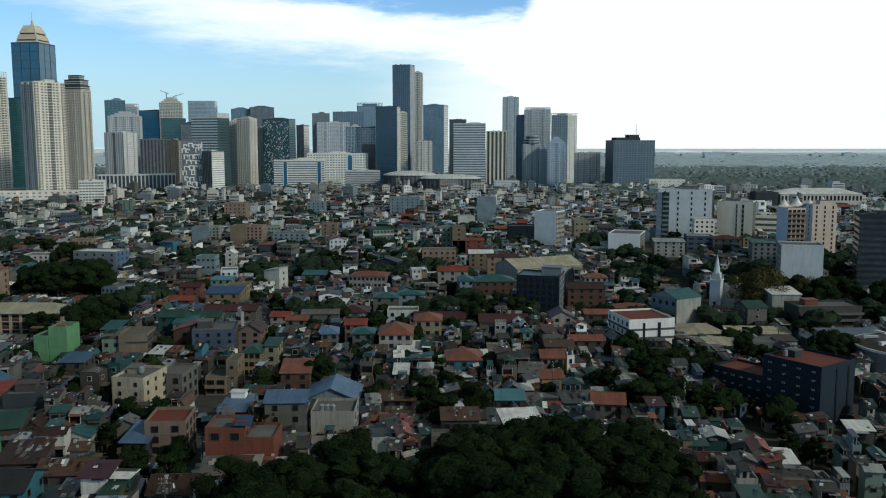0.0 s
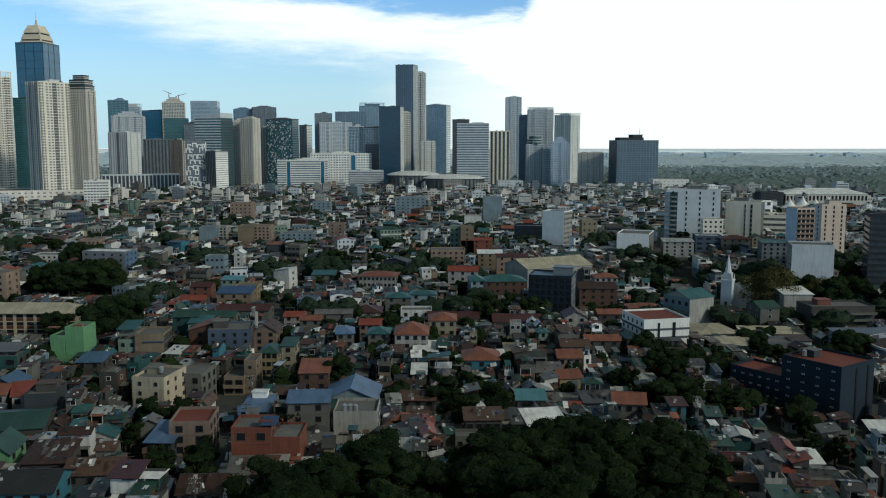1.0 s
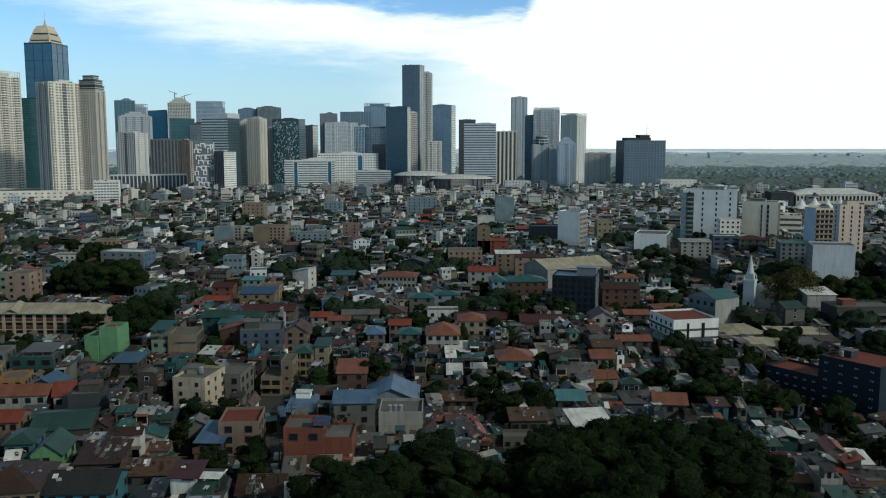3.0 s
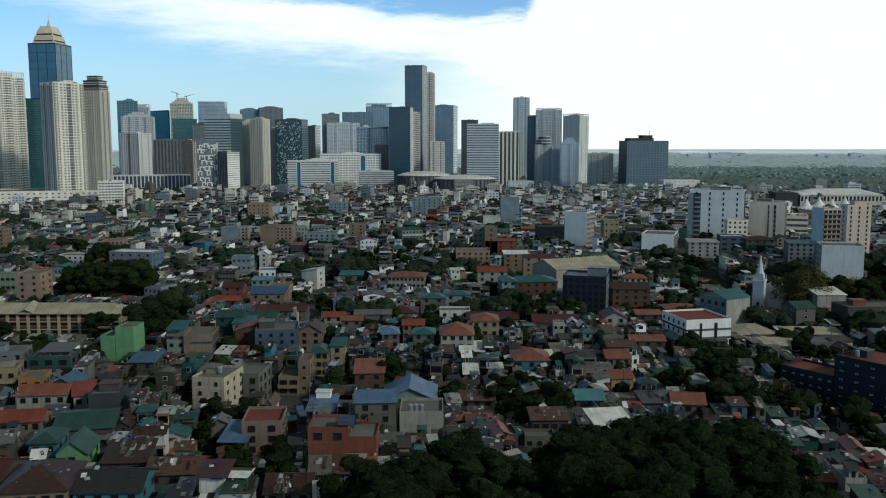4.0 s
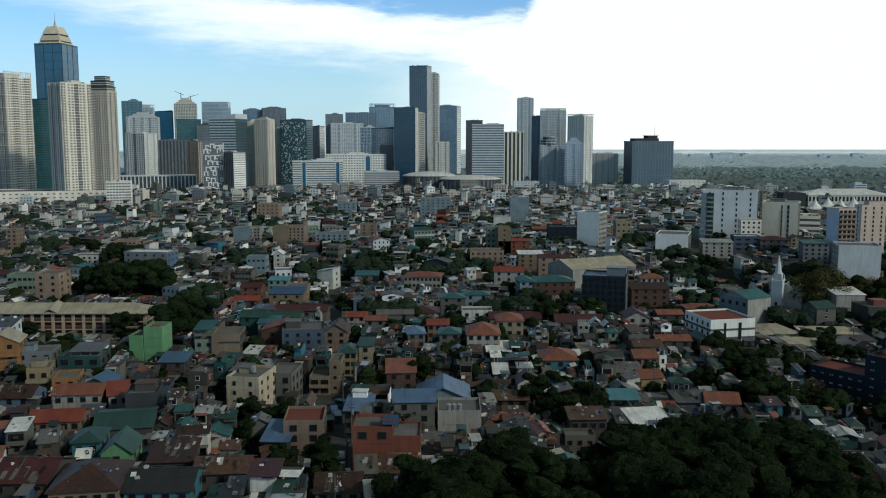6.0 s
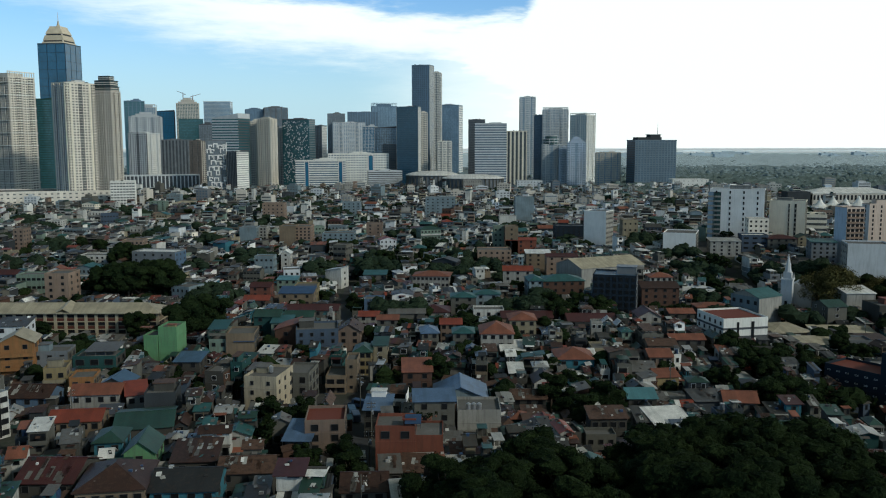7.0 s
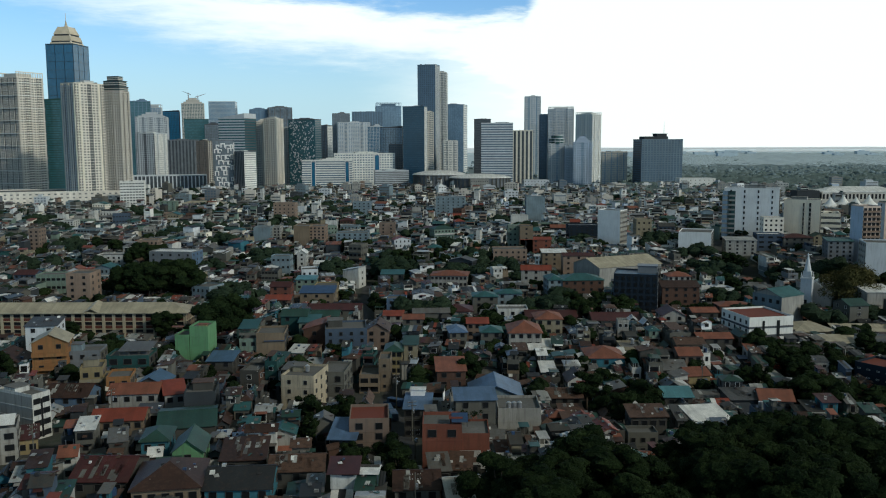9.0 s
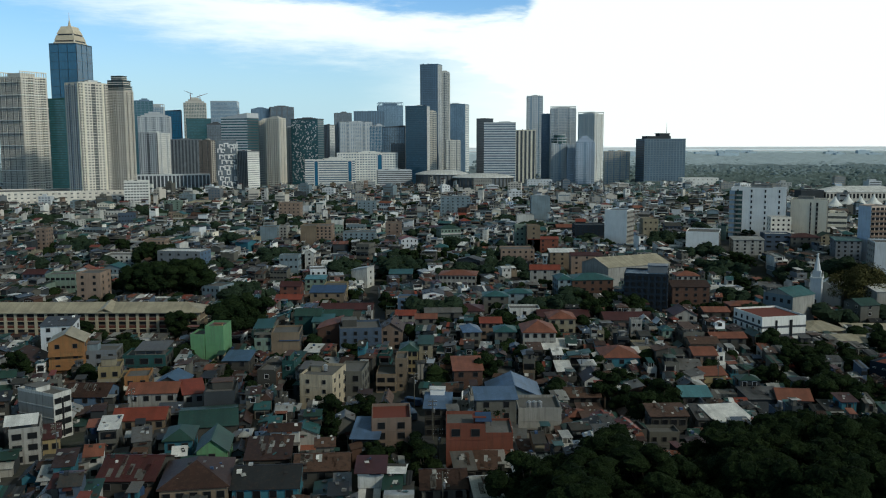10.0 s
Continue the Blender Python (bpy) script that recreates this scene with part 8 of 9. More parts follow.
def house_parts(r, w, d, h, near, far, patched=False, pale=False, poor=0.66):
    """Walls, roofs, clutter and window spots of one ordinary house: a main block, often a lower or higher wing and an annex."""
    tier = 2 if far else 0 if near else 1
    pick = lambda: WALLS[r.choice(PALE if pale else FARWALL if far else POOR if near and r.random() < poor else LIGHT)]
    wall = pick()
    b, f, c, ann, spots = Shape(), Shape(), Shape(), Shape(), []
    blocks = [(-w / 2, w / 2, -d / 2, d / 2, h, wall)]
    if w > 4.2 and r.random() < (0.45 if far else 0.6):         # split into two blocks of unlike height and depth
        cut, side = r.uniform(0.35, 0.62) * w, r.choice((-1, 1))
        h2 = h * r.uniform(0.5, 0.85) if r.random() < 0.65 else h + r.uniform(1.2, 2.8)
        y2 = -d / 2 + r.uniform(-0.8, 0.35) * min(2.5, d * 0.4)
        xs = -w / 2 + cut if side < 0 else w / 2 - cut
        main, wing = ((xs, w / 2), (-w / 2, xs - 0.02)) if side < 0 else ((-w / 2, xs), (xs + 0.02, w / 2))
        blocks = [(*main, -d / 2, d / 2, h, wall), (*wing, y2, d / 2 - r.uniform(0, 0.3) * d, h2, wall if r.random() < 0.35 else pick())]
    for n, (x0, x1, y0, y1, hh, m) in enumerate(blocks):
        bw, bd, cx, cy = x1 - x0, y1 - y0, (x0 + x1) / 2, (y0 + y1) / 2
        kind = r.choice(("gable", "gable", "gable_y", "shed", "shed_x", "hip", "flat", "flat", "flat") if tier else ("gable", "gable", "gable_y", "shed", "shed", "shed_x", "hip", "flat"))
        floors = max(1, round(hh / 3.0))
        fh = hh / floors
        if floors > 1 and r.random() < 0.45:                     # upper storey in another finish, standing out over the lane
            k, o, m2 = r.randint(1, floors - 1), r.uniform(0.15, 0.6), pick()
            b.box(x0, x1, y0, y1, -3, k * fh, m)
            b.box(x0, x1, y0 - o, y1, k * fh, hh, m2, None, True)
            y0 -= o
            m = m2
            bd, cy = y1 - y0, (y0 + y1) / 2
        else:
            b.box(x0, x1, y0, y1, -3, hh - 0.01, m)
        rise = r.uniform(0.5, 1.3) * min(1.0, bd / 6 + 0.3)
        sub = Shape()
        if patched and kind in ("gable", "shed") and r.random() < 0.8:
            strip_roof(sub, r, kind, bw, bd, hh, rise, m)
        else:
            tin = ROOFS["slab"] if kind == "flat" else ROOFS[r.choice(PALETIN if pale else FARTIN if tier else TIN)]
            roof_shape(sub, kind, bw, bd, hh, rise, r.uniform(0.3, 0.7), tin, m)
        gather(f, sub, moved(cx, cy))
        if tier < 2:
            scraps(c, r, kind, cx, cy, bw, bd, hh, rise, r.randint(2, 6) if tier == 0 else r.randint(0, 3))
        if kind == "flat":
            deck_top(c, r, x0, x1, y0, y1, hh, m)
        elif tier < 2:
            for _ in range(r.randint(0, 2)):                     # odd sheets over the eaves
                px, py, q = r.uniform(x0, x1 - 0.8), y0 - r.uniform(0.2, 0.9), r.uniform(0.9, 2.2)
                zz = hh - r.uniform(0.3, 1.4)
                c.slab([(px, py, zz), (px + q, py, zz), (px + q, py + 1.3, zz + 0.3), (px, py + 1.3, zz + 0.3)], 0.06, ROOFS[r.choice(TIN)])
        for k in range(floors):
            busy = (k > 0 or tier == 2) and front_storey(c, r, x0, x1, y0, k * fh, fh, m, tier)
            z = (k + 0.55) * fh
            if not busy:
                nn = max(1, int(bw / r.uniform(1.8, 3.2)))
                spots += [("f", x0 + (i + 0.5) * bw / nn, -y0, z) for i in range(nn) if r.random() < 0.85]
            if n == 0 and len(blocks) == 1:
                nn = max(1, int(bd / r.uniform(2.3, 3.6)))
                spots += [("s", -bd / 2 + (i + 0.5) * bd / nn + cy, w / 2, z) for i in range(nn) if r.random() < 0.7]
        if tier and hh > 5:                                      # slab edges at each floor
            for k in range(1, floors):
                c.box(x0 - 0.1, x1 + 0.1, y0 - 0.2, y1, k * fh - 0.1, k * fh + 0.1, m if r.random() < 0.5 else TRIM, None, True)
    if not far and r.random() < 0.5:                             # a lower annex under its own sheet
        aw, ad, ah = w * r.uniform(0.4, 0.8), r.uniform(1.8, 3.2), h * r.uniform(0.35, 0.65)
        ax = r.uniform(-0.5, 0.5) * (w - aw)
        y0 = -d / 2 - ad
        m2 = WALLS[r.choice(POOR)]
        ann.add([(ax - aw / 2, y0, -3), (ax + aw / 2, y0, -3), (ax + aw / 2, -d / 2, -3), (ax - aw / 2, -d / 2, -3),
               (ax - aw / 2, y0, ah), (ax + aw / 2, y0, ah), (ax + aw / 2, -d / 2, ah + 0.6), (ax - aw / 2, -d / 2, ah + 0.6)],
              [(0, 1, 5, 4), (1, 2, 6, 5), (3, 0, 4, 7)], m2)
        n = max(2, round(aw / 1.1))
        tin = r.choice(TIN)
        for i in range(n):
            x0, x1, q = ax - aw / 2 - 0.3 + (aw + 0.6) * i / n, ax - aw / 2 - 0.3 + (aw + 0.6) * (i + 1) / n, r.uniform(-0.2, 0.2)
            ann.slab([(x0, y0 - 0.4 + q, ah + 0.05 + 0.05 * (i % 2)), (x1, y0 - 0.4 + q, ah + 0.05 + 0.05 * (i % 2)), (x1, -d / 2 + 0.02, ah + 0.8), (x0, -d / 2 + 0.02, ah + 0.8)], 0.06, ROOFS[tin if r.random() < 0.75 else r.choice(TIN)])
    return b, f, c, ann, spots


def gather(into, shape, xf):
    o = len(into.v)
    into.v.extend(xf(p) for p in shape.v)
    idx = [into.slot(m) for m in shape.mats]
    for q, m in zip(shape.f, shape.m):
        into.f.append(tuple(i + o for i in q))
        into.m.append(idx[m])


def windows_into(into, spots, sgn, w, h, xf, framed):
    for side, u, off, z in spots:
        hw, hh = w / 2, h / 2
        if side == "f":
            if framed:
                into.box(u - hw - 0.1, u + hw + 0.1, -off - 0.08, -off + 0.02, z - hh - 0.1, z + hh + 0.1, TRIM, xf, True)
            into.box(u - hw, u + hw, -off - 0.11, -off + 0.02, z - hh, z + hh, GLASS["window"], xf, True)
        else:
            a, b = (off - 0.02, off + 0.11) if sgn > 0 else (-off - 0.11, -off + 0.02)
            into.box(a, b, u - hw, u + hw, z - hh, z + hh, GLASS["window"], xf, True)


SHEETS = {}


def sheeted_roof(t, r, w, d, h, wall):
    """A shed or gable roof of separate lapped sheets, some replaced by odd ones."""
    gable = r.random() < 0.5
    rise = r.uniform(0.7, 1.6)
    sides = [(-1, d / 2 + 0.4, rise)] if not gable else [(-1, d / 2 + 0.35, rise), (1, d / 2 + 0.35, rise)]
    if not gable:
        sides = [(0, d + 0.8, rise)]
    main = r.choice(TIN)
    n = max(3, round((w + 0.6) / 1.15))
    sw = (w + 0.6) / n
    for sgn, run, up in sides:
        for i in range(n):
            mat = main if r.random() < 0.66 else r.choice(TIN)
            q = (round(sw, 1), round(run, 0), mat)
            if q not in SHEETS:
                s = Shape()
                m = 4
                for k in range(m):
                    x0, x1, z0, z1 = -q[0] / 2 + q[0] * k / m, -q[0] / 2 + q[0] * (k + 1) / m, 0.05 * (k % 2), 0.05 * ((k + 1) % 2)
                    s.add([(x0, 0, z0), (x1, 0, z1), (x1, q[1], z1), (x0, q[1], z0)], [(0, 1, 2, 3)], ROOFS[mat])
                s.add([(-q[0] / 2, 0, -0.05), (q[0] / 2, 0, -0.05), (q[0] / 2, q[1], -0.05), (-q[0] / 2, q[1], -0.05)], [(3, 2, 1, 0), ], ROOFS[mat])
                SHEETS[q] = s.mesh("roof_sheet")
            o = part("roof_sheet", SHEETS[q], t)
            x = -w / 2 - 0.3 + (i + 0.5) * sw
            slope = math.atan2(up, run)
            k = math.hypot(run, up) / q[1] * r.uniform(0.93, 1.05)
            z0 = h - 0.02 + 0.05 * (i % 2) + r.uniform(0, 0.05)
            base = Matrix.Translation((x, -d / 2 - 0.4, z0))
            if sgn > 0:
                base = Matrix.Rotation(math.pi, 4, "Z") @ Matrix.Translation((x, -d / 2 - 0.4, z0))
            o.matrix_local = base @ Matrix.Rotation(slope, 4, "X") @ Matrix.Rotation(r.uniform(-0.03, 0.03), 4, "Z") @ Matrix.Diagonal((sw / q[0] * 1.04, k, 1, 1))
    for sx in (-1, 1):
        g = Shape()
        tri = [(sx * w / 2, -d / 2, h), (sx * w / 2, d / 2, h)] + ([(sx * w / 2, 0, h + rise * 0.95)] if gable else [(sx * w / 2, d / 2, h + rise * 0.93)])
        g.add(tri if sx > 0 else tri[::-1], [(0, 1, 2)], wall)
        part("gable_end", g, t)


def mid_rise(x, y, w, d, h, rot, wall, glass, label):
    """A plain block of flats or offices: wall, ribbon or single windows, parapet roof and plant room."""
    t = thing("mid_rise_block", x, y, ground_z(x, y), rot, label, "building", "mid-rise blocks before the towers")
    FOOT.append((x, y, w / 2, d / 2, rot))
    r = hashed(x, y)
    b, f, g = Shape(), Shape(), Shape()
    b.box(-w / 2, w / 2, -d / 2, d / 2, -3, h - 0.1, WALLS[wall])
    part("wall", b, t)
    roof_shape(f, "flat", w, d, h - 0.08, 0, 0, ROOFS["slab"], WALLS[wall])
    q = r.uniform(0.2, 0.4)
    f.box(-w * q, w * (q - 0.15), -d * 0.25, d * 0.2, h, h + r.uniform(1.8, 3.6), WALLS[wall])
    part("roof", f, t)
    floors, ribbon = max(2, round(h / 3.5)), r.random() < 0.4
    n = 1 if ribbon else max(2, round(w / 4))
    for k in range(floors):
        z = (k + 0.35) * h / floors
        for i in range(n):
            u, hw = -w / 2 + (i + 0.5) * w / n, w / n * (0.44 if ribbon else 0.27)
            if r.random() < 0.9:
                g.box(u - hw, u + hw, -d / 2 - 0.12, -d / 2 + 0.02, z, z + 1.5, GLASS[glass], None, True)
    part("window_band", g, t, kind="stuff")


def belt():
    r = random.Random(31)
    tints = (("towergrey", "grey"), ("offwhite", "room"), ("concrete", "room"), ("white", "room"), ("bluegrey", "navy"), ("towerbeige", "room"), ("paleblue", "room"), ("white", "grey"), ("towergrey", "room"), ("slate", "black"), ("brightwhite", "room"), ("offwhite", "grey"))
    names = {"towergrey": "pale grey", "offwhite": "off-white", "concrete": "grey concrete", "white": "white", "bluegrey": "blue-grey", "towerbeige": "beige", "paleblue": "pale blue", "tan": "tan", "slate": "dark slate", "brightwhite": "bright white"}
    done = 0
    for _ in range(900):
        y = r.uniform(1000, 1460)
        x, w, h = r.uniform(-0.54, 0.56) * y, r.uniform(8, 20), r.uniform(9, 22)
        if x > 0.33 * y + 60 and r.random() < 0.8:
            continue
        if done > 80 or not free(x, y, w * 0.55):
            continue
        wall, glass = r.choice(tints)
        mid_rise(x, y, w, r.uniform(10, 18), h * (0.75 if w > 25 else 1.0), r.uniform(-16, 16), wall, glass, names[wall] + " mid-rise block with rows of windows")
        done += 1


def town_blocks():
    """Larger town houses and small offices that stand out among the roofs."""
    r = random.Random(63)
    tints = (("white", "white"), ("offwhite", "off-white"), ("palegreen", "pale green"), ("cream", "cream"), ("towergrey", "pale grey"), ("peach", "peach"), ("slate", "dark slate"), ("paleblue", "pale blue"), ("concrete", "bare concrete"), ("dustyblue", "dusty blue"), ("brightcream", "bright cream"), ("brown", "brown"))
    done = 0
    for _ in range(700):
        y = 440 + 560 * r.random() ** 0.8
        x, w, d = r.uniform(-0.53, 0.53) * y, r.uniform(8, 17), r.uniform(8, 13)
        if done >= 70 or not free(x, y, w * 0.6) or any((x - gx) ** 2 + (y - gy) ** 2 < (gr + 4) ** 2 for gx, gy, gr in GROVES):
            continue
        wall, word = r.choice(tints)
        flat = r.random() < 0.55
        building("town_house", x, y - d / 2, w, d, r.choice((8.5, 9.5, 10.5, 12.0, 13.5)), r.uniform(-22, 22), wall=wall, roof="flat" if flat else r.choice(("hip", "gable", "gable_y")),
                 roof_mat="slab" if flat else r.choice(("terracotta", "red", "green", "maroon", "teal", "grey")), floors=3, cols=max(2, round(w / 2.8)), side_cols=3, rise=2.0, separate=False,
                 win=r.choice(((1.3, 1.3), (2.0, 1.4), (1.0, 1.5))), band="white" if r.random() < 0.4 else None,
                 label=word + (" three-storey town house with a flat roof" if flat else " three-storey town house with a pitched roof"), category="house", group="town houses among the roofs",
                 extras=(balconies(3, r.choice(("white", "offwhite", "concrete")), 1.2),) if r.random() < 0.4 else ())
        done += 1


belt()
town_blocks()


HOUSE_LABELS = {"rust": "small block house with a rusty sheet roof", "brown": "small house with a brown sheet roof", "grey": "small house with a grey sheet roof",
                "silver": "small house with a galvanised sheet roof", "dark": "small house with a dark sheet roof", "maroon": "small house with a maroon sheet roof",
                "red": "small house with a faded red sheet roof", "green": "small house with a green sheet roof", "terracotta": "small house with a terracotta roof",
                "steelblue": "small house with a blue-grey sheet roof", "slab": "small house with a flat concrete roof", "teal": "small house with a teal sheet roof", "white": "small house with a white sheet roof"}
ROOF_KEY = {m.name: k for k, m in ROOFS.items()}
near_count = 0
stuff = {}
rng = random.Random(2024)
y = 137.0
while y < 1450:
    step = 6.3 if y < 300 else 7.2 if y < 420 else 9.5 if y < 800 else 13.0
    half = 0.53 * y + 36
    x = -half
    while x < half:
        px, py = x + rng.uniform(-1.6, 1.6), y + rng.uniform(-1.8, 1.8)
        far = y > 620
        w, d = rng.uniform(3.4, 6.4), rng.uniform(4.0, 7.0)
        if y > 420:
            w, d = rng.uniform(5, 10.5), rng.uniform(6, 11)
        if y > 800:
            w, d = rng.uniform(5, 11), rng.uniform(6, 11)
        h = rng.choice((3.0, 3.2, 4.5, 5.6, 6, 6.5, 7.5, 8.6)) * rng.uniform(0.9, 1.1) if y < 420 else rng.choice((4.5, 5.5, 6, 6.5, 7.5, 8, 9, 11)) * rng.uniform(0.85, 1.1)
        if y > 800:
            h *= rng.choice((0.9, 1.0, 1.15, 1.4))
        if y > 560 and rng.random() < 0.06:
            h *= 1.6
        x += w * 0.55 + step * 0.55
        woods = px > 0.33 * py + 60 and py > 1150
        if woods and rng.random() < 0.85 or rng.random() < 0.05 or not free(px, py, max(w, d) * 0.42):
            continue
        if any((px - gx) ** 2 + (py - gy) ** 2 < gr * gr for gx, gy, gr in GROVES) and rng.random() < 0.85:
            continue
        if 100 < py < 166 and -4 < px < 70 or 92 < px < 140 and 196 < py < 250 and rng.random() < 0.8:
            continue
        for fx, fy, hw, hd, _ in FOOT:                       # low sheds only in front of the larger buildings
            if abs(px - fx * py / fy) < max(hw, hd) + 2 and 0 < fy - hd - py < (17 if py < 330 else 34):
                h = min(h, 3.4 + 1.4 * rng.random())
        if py < 318 and px < -112 and py > 268:
            h = min(h, 2.3 + 0.9 * rng.random())
        rot = 14 * noise.noise((px * 0.008, py * 0.008, 1.7)) * 2.2 + rng.uniform(-5, 5) + rng.choice((0, 0, 0, 90)) * 0
        r = random.Random(rng.random())
        b, f, c, ann, spots = house_parts(r, w, d, h, y < 420 or y < 800 and px < -0.06 * py and r.random() < (0.8 if y < 660 else 0.5), far, not far and near_count >= 238, px > 25 and y > 560 and r.random() < 0.7, 0.85 if y < 250 and px < 0 else 0.66)
        z = ground_z(px, py)
        sgn = 1 if px < 0 else -1
        if near_count < 238 and abs(px) < 0.50 * py + 32:
            near_count += 1
            key = ROOF_KEY.get(f.mats[0].name, "grey")
            t = thing("house", px, py, z, rot, HOUSE_LABELS.get(key, "small crowded house with a sheet roof"), "house", "crowded small houses")
            part("wall", b, t)
            if near_count <= 62 and len(b.f) == 5:
                sheeted_roof(t, r, w, d, h, b.mats[0])
            else:
                part("roof", f, t)
            if c.v:
                part("roof_clutter", c, t, kind="stuff")
            if ann.v:
                part("annex", ann, t)
            me = window_mesh(1.1, 1.1)
            for side, u, off, zz in spots[:3]:
                o = part("window", me, t)
                o.location = (u, -off, zz) if side == "f" else (sgn * off, u * sgn, zz)
                o.rotation_euler = (0, 0, 0 if side == "f" else radians(90 * sgn))
        else:
            band = min(3, int(y // 420))
            into = stuff.setdefault(band, Shape())
            xf = turned(px, py, z, rot)
            gather(into, b, xf)
            gather(into, f, xf)
            gather(into, c, xf)
            gather(into, ann, xf)
            windows_into(into, spots if y < 560 else [q for q in spots if q[0] == "f" or r.random() < 0.3][:5 if y < 800 else 3], sgn, r.choice((0.9, 1.1, 1.4, 1.8)) if y < 560 else r.choice((1.0, 1.4, 2.0, 2.6)), r.choice((0.9, 1.2, 1.5)), xf, y < 420 and r.random() < 0.5)
    y += step
for band, s in stuff.items():
    tagged(part("crowded_houses", s), "crowded low houses with pale walls and sheet roofs", "houses", kind="stuff")


def huts():
    """Small lean-tos, porches and water-tank sheds wedged between the houses, each under an odd sheet."""
    r, s = random.Random(88), Shape()
    for _ in range(900):
        yy = 140 + 330 * r.random() ** 0.8
        x = r.uniform(-0.54, 0.54) * yy + r.uniform(-20, 20)
        if not free(x, yy, 0.8) or any((x - gx) ** 2 + (yy - gy) ** 2 < gr * gr for gx, gy, gr in GROVES):
            continue
        w, d, h, q = r.uniform(1.2, 3.4), r.uniform(1.2, 3.0), r.uniform(2.4, 5.6), r.uniform(0.1, 0.5)
        xf = turned(x, yy, ground_z(x, yy), r.uniform(-25, 25))
        s.box(-w / 2, w / 2, -d / 2, d / 2, -1, h, WALLS[r.choice(POOR)], xf)
        t0, t1 = r.choice(((0, q), (q, 0), (q, q)))
        s.slab([xf(p) for p in ((-w / 2 - 0.3, -d / 2 - 0.4, h + 0.06), (w / 2 + 0.3, -d / 2 - 0.4, h + 0.06 + t0), (w / 2 + 0.3, d / 2 + 0.3, h + 0.1 + q + t0), (-w / 2 - 0.3, d / 2 + 0.3, h + 0.1 + q))], 0.05, ROOFS[r.choice(TIN + ["rust", "dark", "weathered", "tarp"])])
        if r.random() < 0.7:
            u = r.uniform(-0.2, 0.2) * w
            s.box(u - 0.4, u + 0.4, -d / 2 - 0.03, -d / 2 + 0.02, h - 1.7, h - 0.3, GLASS["window"], xf)
    tagged(part("lean_to_sheds", s), "small patched lean-to sheds wedged between houses", "sheds", kind="stuff")


huts()


def tent(x, y, r, h):
    t = thing("event_tent", x, y, 0, 0, "cream peaked event tent on slender posts", "tent", "row of cream tents")
    c, n = Shape(), 12
    rings = [(1.0, 0.70), (0.55, 0.78), (0.25, 0.88), (0.04, 1.0)]
    vs = [(r * q * math.cos(6.2832 * i / n), r * q * math.sin(6.2832 * i / n), h * z) for q, z in rings for i in range(n)]
    c.add(vs, [(k * n + i, k * n + (i + 1) % n, (k + 1) * n + (i + 1) % n, (k + 1) * n + i) for k in range(3) for i in range(n)], WALLS["towerwhite"])
    part("canopy", c, t)
    for i in range(4):
        p = Shape()
        p.tube(r * 0.95 * math.cos(1.5708 * i + 0.6), r * 0.95 * math.sin(1.5708 * i + 0.6), -1, h * 0.71, 0.25, 0.25, STEEL, 6)
        part("post", p, t)


for k in range(4):
    tent(TENT_X + 13 * k, 880, 9, TENT_H - 2 + 2 * (k % 2))


# ---- woods ----
def woods(name, n, area, size, crown, leaf, label, seed, grow=1.0):
    r, s = random.Random(seed), Shape()
    for _ in range(n):
        x, yy = area(r)
        if not free(x, yy, 2):
            continue
        z, k = ground_z(x, yy), r.uniform(0.7, 1.35) * grow
        limb(s, (x, yy, z), (x, yy, z + 5 * k), 0.5 * k, 0.3 * k, BARK, 4)
        for _ in range(3):
            cx, cy = x + r.uniform(-2.5, 2.5) * k, yy + r.uniform(-2.5, 2.5) * k
            cz, rr = z + r.uniform(4.8, 7.5) * k, r.uniform(2.6, 4.0) * k
            lump(s, r, cx, cy, cz, rr, rr, rr * 0.75, leaf, 4, 8)
            leaf_cloud(s, r, cx, cy, cz, rr * 1.05, rr * 1.05, rr * 0.8, crown, size * k, leaf)
    tagged(part(name, s), label, "trees", kind="stuff")


def on_plots(r):
    px, py, rad = r.choice(PLOTS)
    q, a = rad * math.sqrt(r.random()), r.uniform(0, 6.283)
    return px + q * math.cos(a), py + q * math.sin(a)


woods("trees_between_houses", 2300, on_plots, 0.5, 22, LEAF_MID, "dark trees in plots between the houses", 5)


def yards(r):
    yy = 225 + 490 * r.random()
    return r.uniform(-0.53, 0.53) * yy, yy


woods("yard_trees", 950, yards, 0.40, 34, LEAF, "small dark trees in yards between the houses", 15, 0.72)


def right_woods(near, deep):
    def spot(r):
        yy = near + deep * r.random() ** 1.1
        return r.uniform(0.18, 0.66) * yy + 20, yy
    return spot


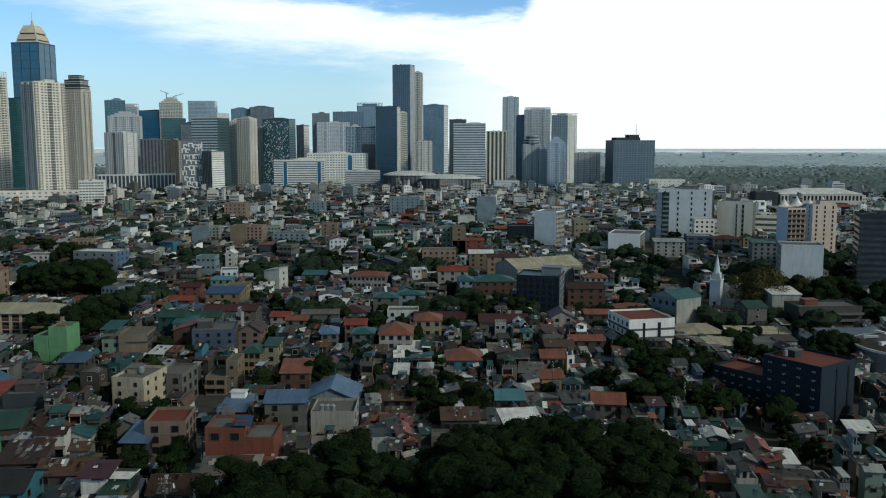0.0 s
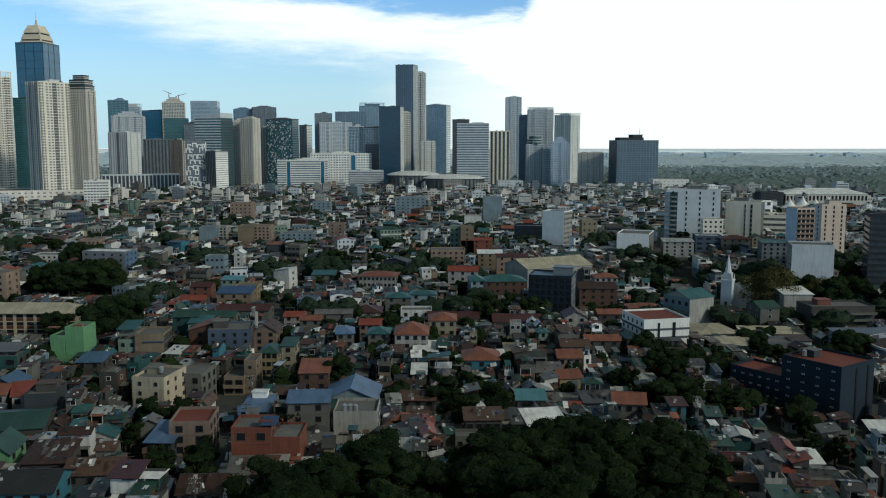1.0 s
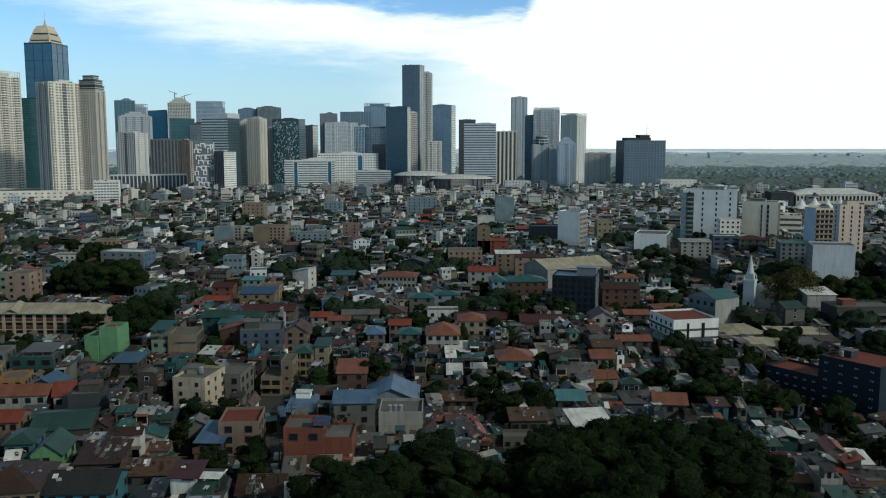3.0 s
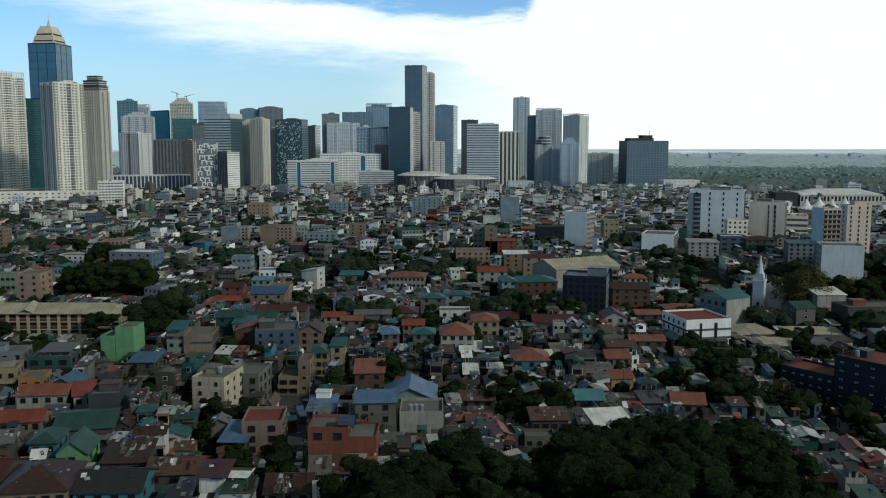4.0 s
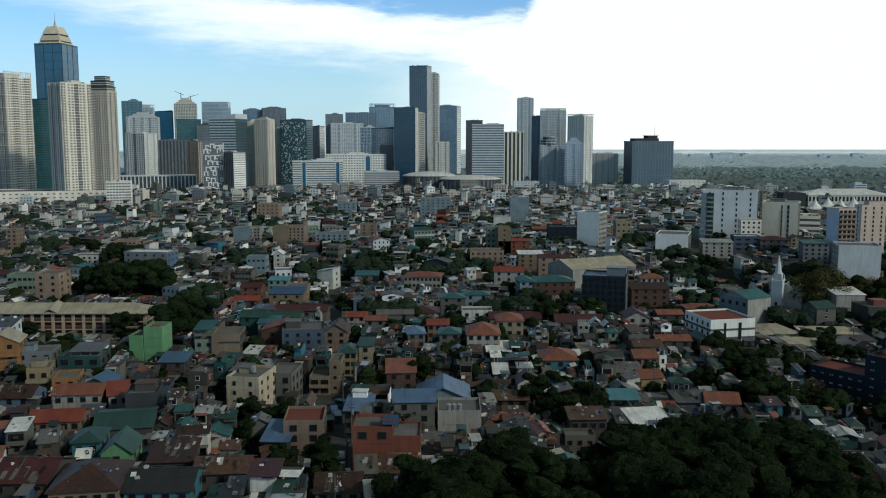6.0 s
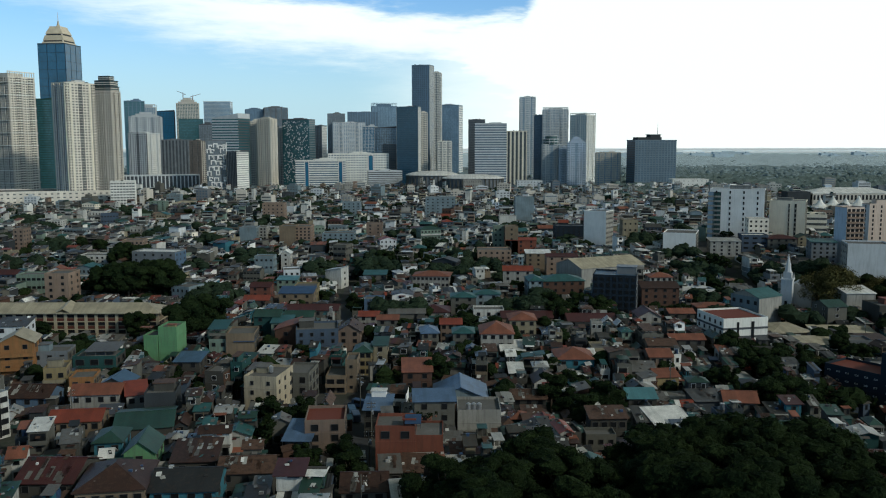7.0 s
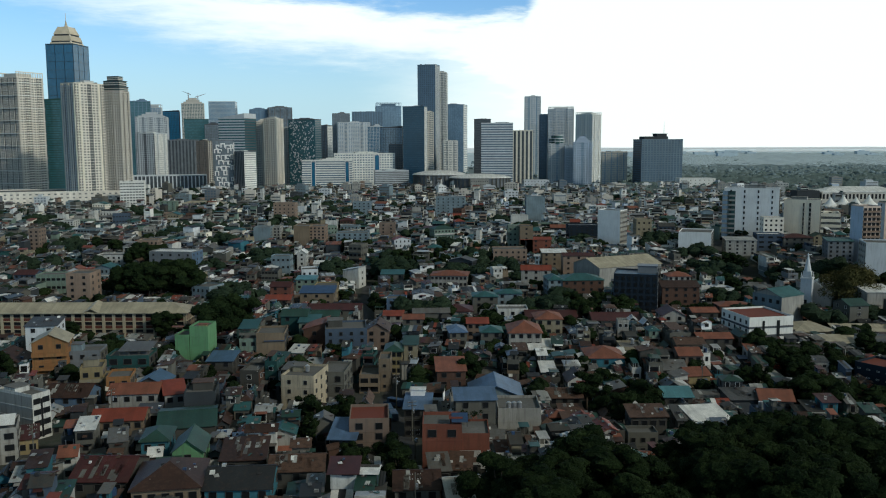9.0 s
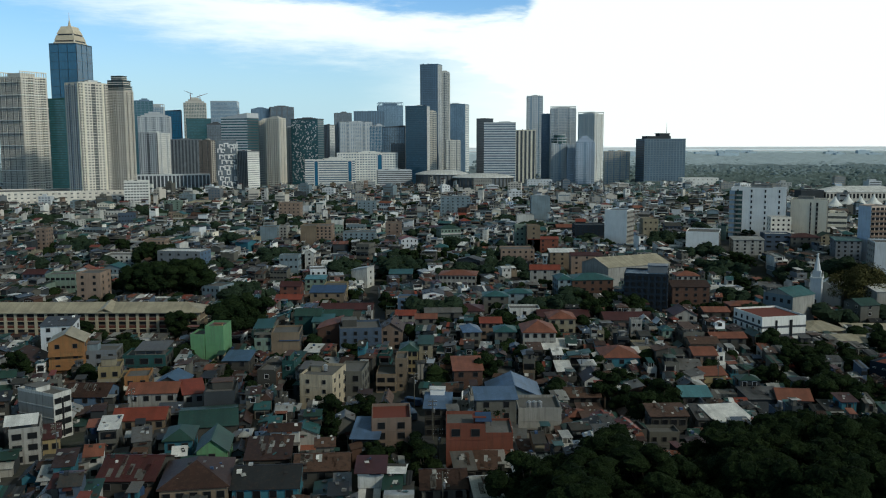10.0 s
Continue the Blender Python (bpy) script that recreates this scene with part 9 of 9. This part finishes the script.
def dome_woods(n, area, leaf, label, seed, grow=1.0):
    """Woods seen from far: each tree a trunk under two or three ragged, lumpy crowns."""
    r, s = random.Random(seed), Shape()
    for _ in range(n):
        x, yy = area(r)
        if not free(x, yy, 2):
            continue
        z, k = ground_z(x, yy), r.uniform(0.6, 1.4) * grow
        limb(s, (x, yy, z), (x, yy, z + 5 * k), 0.5 * k, 0.3 * k, BARK, 4)
        for _ in range(2):
            cx, cy, cz, rr = x + r.uniform(-3.5, 3.5) * k, yy + r.uniform(-3, 3) * k, z + r.uniform(3.6, 6.0) * k, r.uniform(3.4, 5.6) * k
            m = 7
            vs = []
            for q, up in ((0.8, -0.25), (1.0, 0.15), (0.62, 0.62)):
                for i in range(m):
                    g = 6.2832 * (i + 0.5 * up) / m
                    j = q * rr * r.uniform(0.72, 1.25)
                    vs.append((cx + j * math.cos(g), cy + j * math.sin(g), cz + rr * up * r.uniform(0.7, 1.2)))
            vs.append((cx, cy, cz + rr * r.uniform(0.75, 0.95)))
            fs = [(a * m + i, a * m + (i + 1) % m, (a + 1) * m + (i + 1) % m, (a + 1) * m + i) for a in (0, 1) for i in range(m)] + [(2 * m + i, 2 * m + (i + 1) % m, 3 * m) for i in range(m)]
            s.add(vs, fs, leaf)
    me = s.mesh("far_woods")
    me.polygons.foreach_set("use_smooth", [True] * len(me.polygons))
    tagged(part("far_woods", me), label, "trees", kind="stuff")


def canopy():
    """The closed canopy of the woods as one lumpy sheet over the treetops; paler leaf copies with distance imitate
    haze.
    """
    r, s = random.Random(41), Shape()
    ys = [1230.0]
    while ys[-1] < 4250:
        ys.append(ys[-1] + 7 + 0.0035 * ys[-1])
    n = 170
    vs = []
    for j, yy in enumerate(ys):
        for i in range(n + 1):
            x = (0.17 + 0.50 * i / n) * yy + 22 + r.uniform(-2, 2)
            up = 8 + 5.5 * noise.noise((x * 0.055, yy * 0.05, 0.3)) + 4.0 * noise.noise((x * 0.012, yy * 0.008, 2.3)) + r.uniform(-1.8, 1.8)
            if i in (0, n) or j == 0 or not free(x, yy, 5):
                up = -1.5
            vs.append((x, yy, ground_z(x, yy) + up))
    # Leaf colour steps with distance to mimic thickening haze.
    mats = (HAZE_TINT_LEAF, HAZE_TINT_LEAF_2, HAZE_TINT_LEAF_3)
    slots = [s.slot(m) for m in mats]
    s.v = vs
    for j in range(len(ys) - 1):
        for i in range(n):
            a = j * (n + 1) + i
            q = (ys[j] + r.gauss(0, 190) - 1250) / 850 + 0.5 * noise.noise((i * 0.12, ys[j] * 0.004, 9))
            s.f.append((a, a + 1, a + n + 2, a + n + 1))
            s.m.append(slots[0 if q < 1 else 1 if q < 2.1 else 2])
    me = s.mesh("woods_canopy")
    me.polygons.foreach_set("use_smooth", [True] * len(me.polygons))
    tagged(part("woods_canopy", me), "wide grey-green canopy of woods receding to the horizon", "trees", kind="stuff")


canopy()
dome_woods(1500, right_woods(1250, 1000), HAZE_TINT_LEAF, "wide grey-green woods beyond the houses", 6)
dome_woods(900, right_woods(1900, 900), HAZE_TINT_LEAF_2, "grey-green hazy woods in the distance", 7, 1.15)
dome_woods(900, lambda r: (lambda yy: (r.uniform(-0.62, 0.25) * yy, yy))(r.uniform(1900, 3600)), HAZE_TINT_LEAF_2, "hazy trees behind the towers", 8)


def skyline():
    """Blocks and tree lines on the last ridge, haze put in as pale colour and glow."""
    r = random.Random(12)
    for k in range(26):
        x, w, h = r.uniform(200, 2700) if k > 6 else r.uniform(-2600, 200), r.uniform(40, 170), r.uniform(8, 26)
        yy = r.uniform(3950, 4300)
        t = thing("distant_block", x, yy, ground_z(x, yy), 0, "pale hazy distant building on the horizon", "building", "distant buildings")
        s = Shape()
        s.box(-w / 2, w / 2, -15, 15, -9, h, HAZE_TINT_BLOCK)
        s.box(-w / 5, w / 7, -10, 10, h, h + r.uniform(2, 6), HAZE_TINT_BLOCK)
        part("wall", s, t)
    # Each farther line emits a paler tone in place of haze.
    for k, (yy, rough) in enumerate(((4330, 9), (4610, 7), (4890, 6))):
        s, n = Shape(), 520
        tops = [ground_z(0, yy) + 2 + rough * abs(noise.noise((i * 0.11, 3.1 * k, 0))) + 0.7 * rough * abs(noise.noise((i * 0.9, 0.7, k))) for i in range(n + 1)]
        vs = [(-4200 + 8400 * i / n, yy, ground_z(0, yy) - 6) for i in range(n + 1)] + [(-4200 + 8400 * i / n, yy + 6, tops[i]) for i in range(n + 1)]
        s.add(vs, [(i, i + 1, n + 2 + i, n + 1 + i) for i in range(n)], HAZE_GLOWS[k])
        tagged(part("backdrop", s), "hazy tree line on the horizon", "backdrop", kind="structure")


skyline()
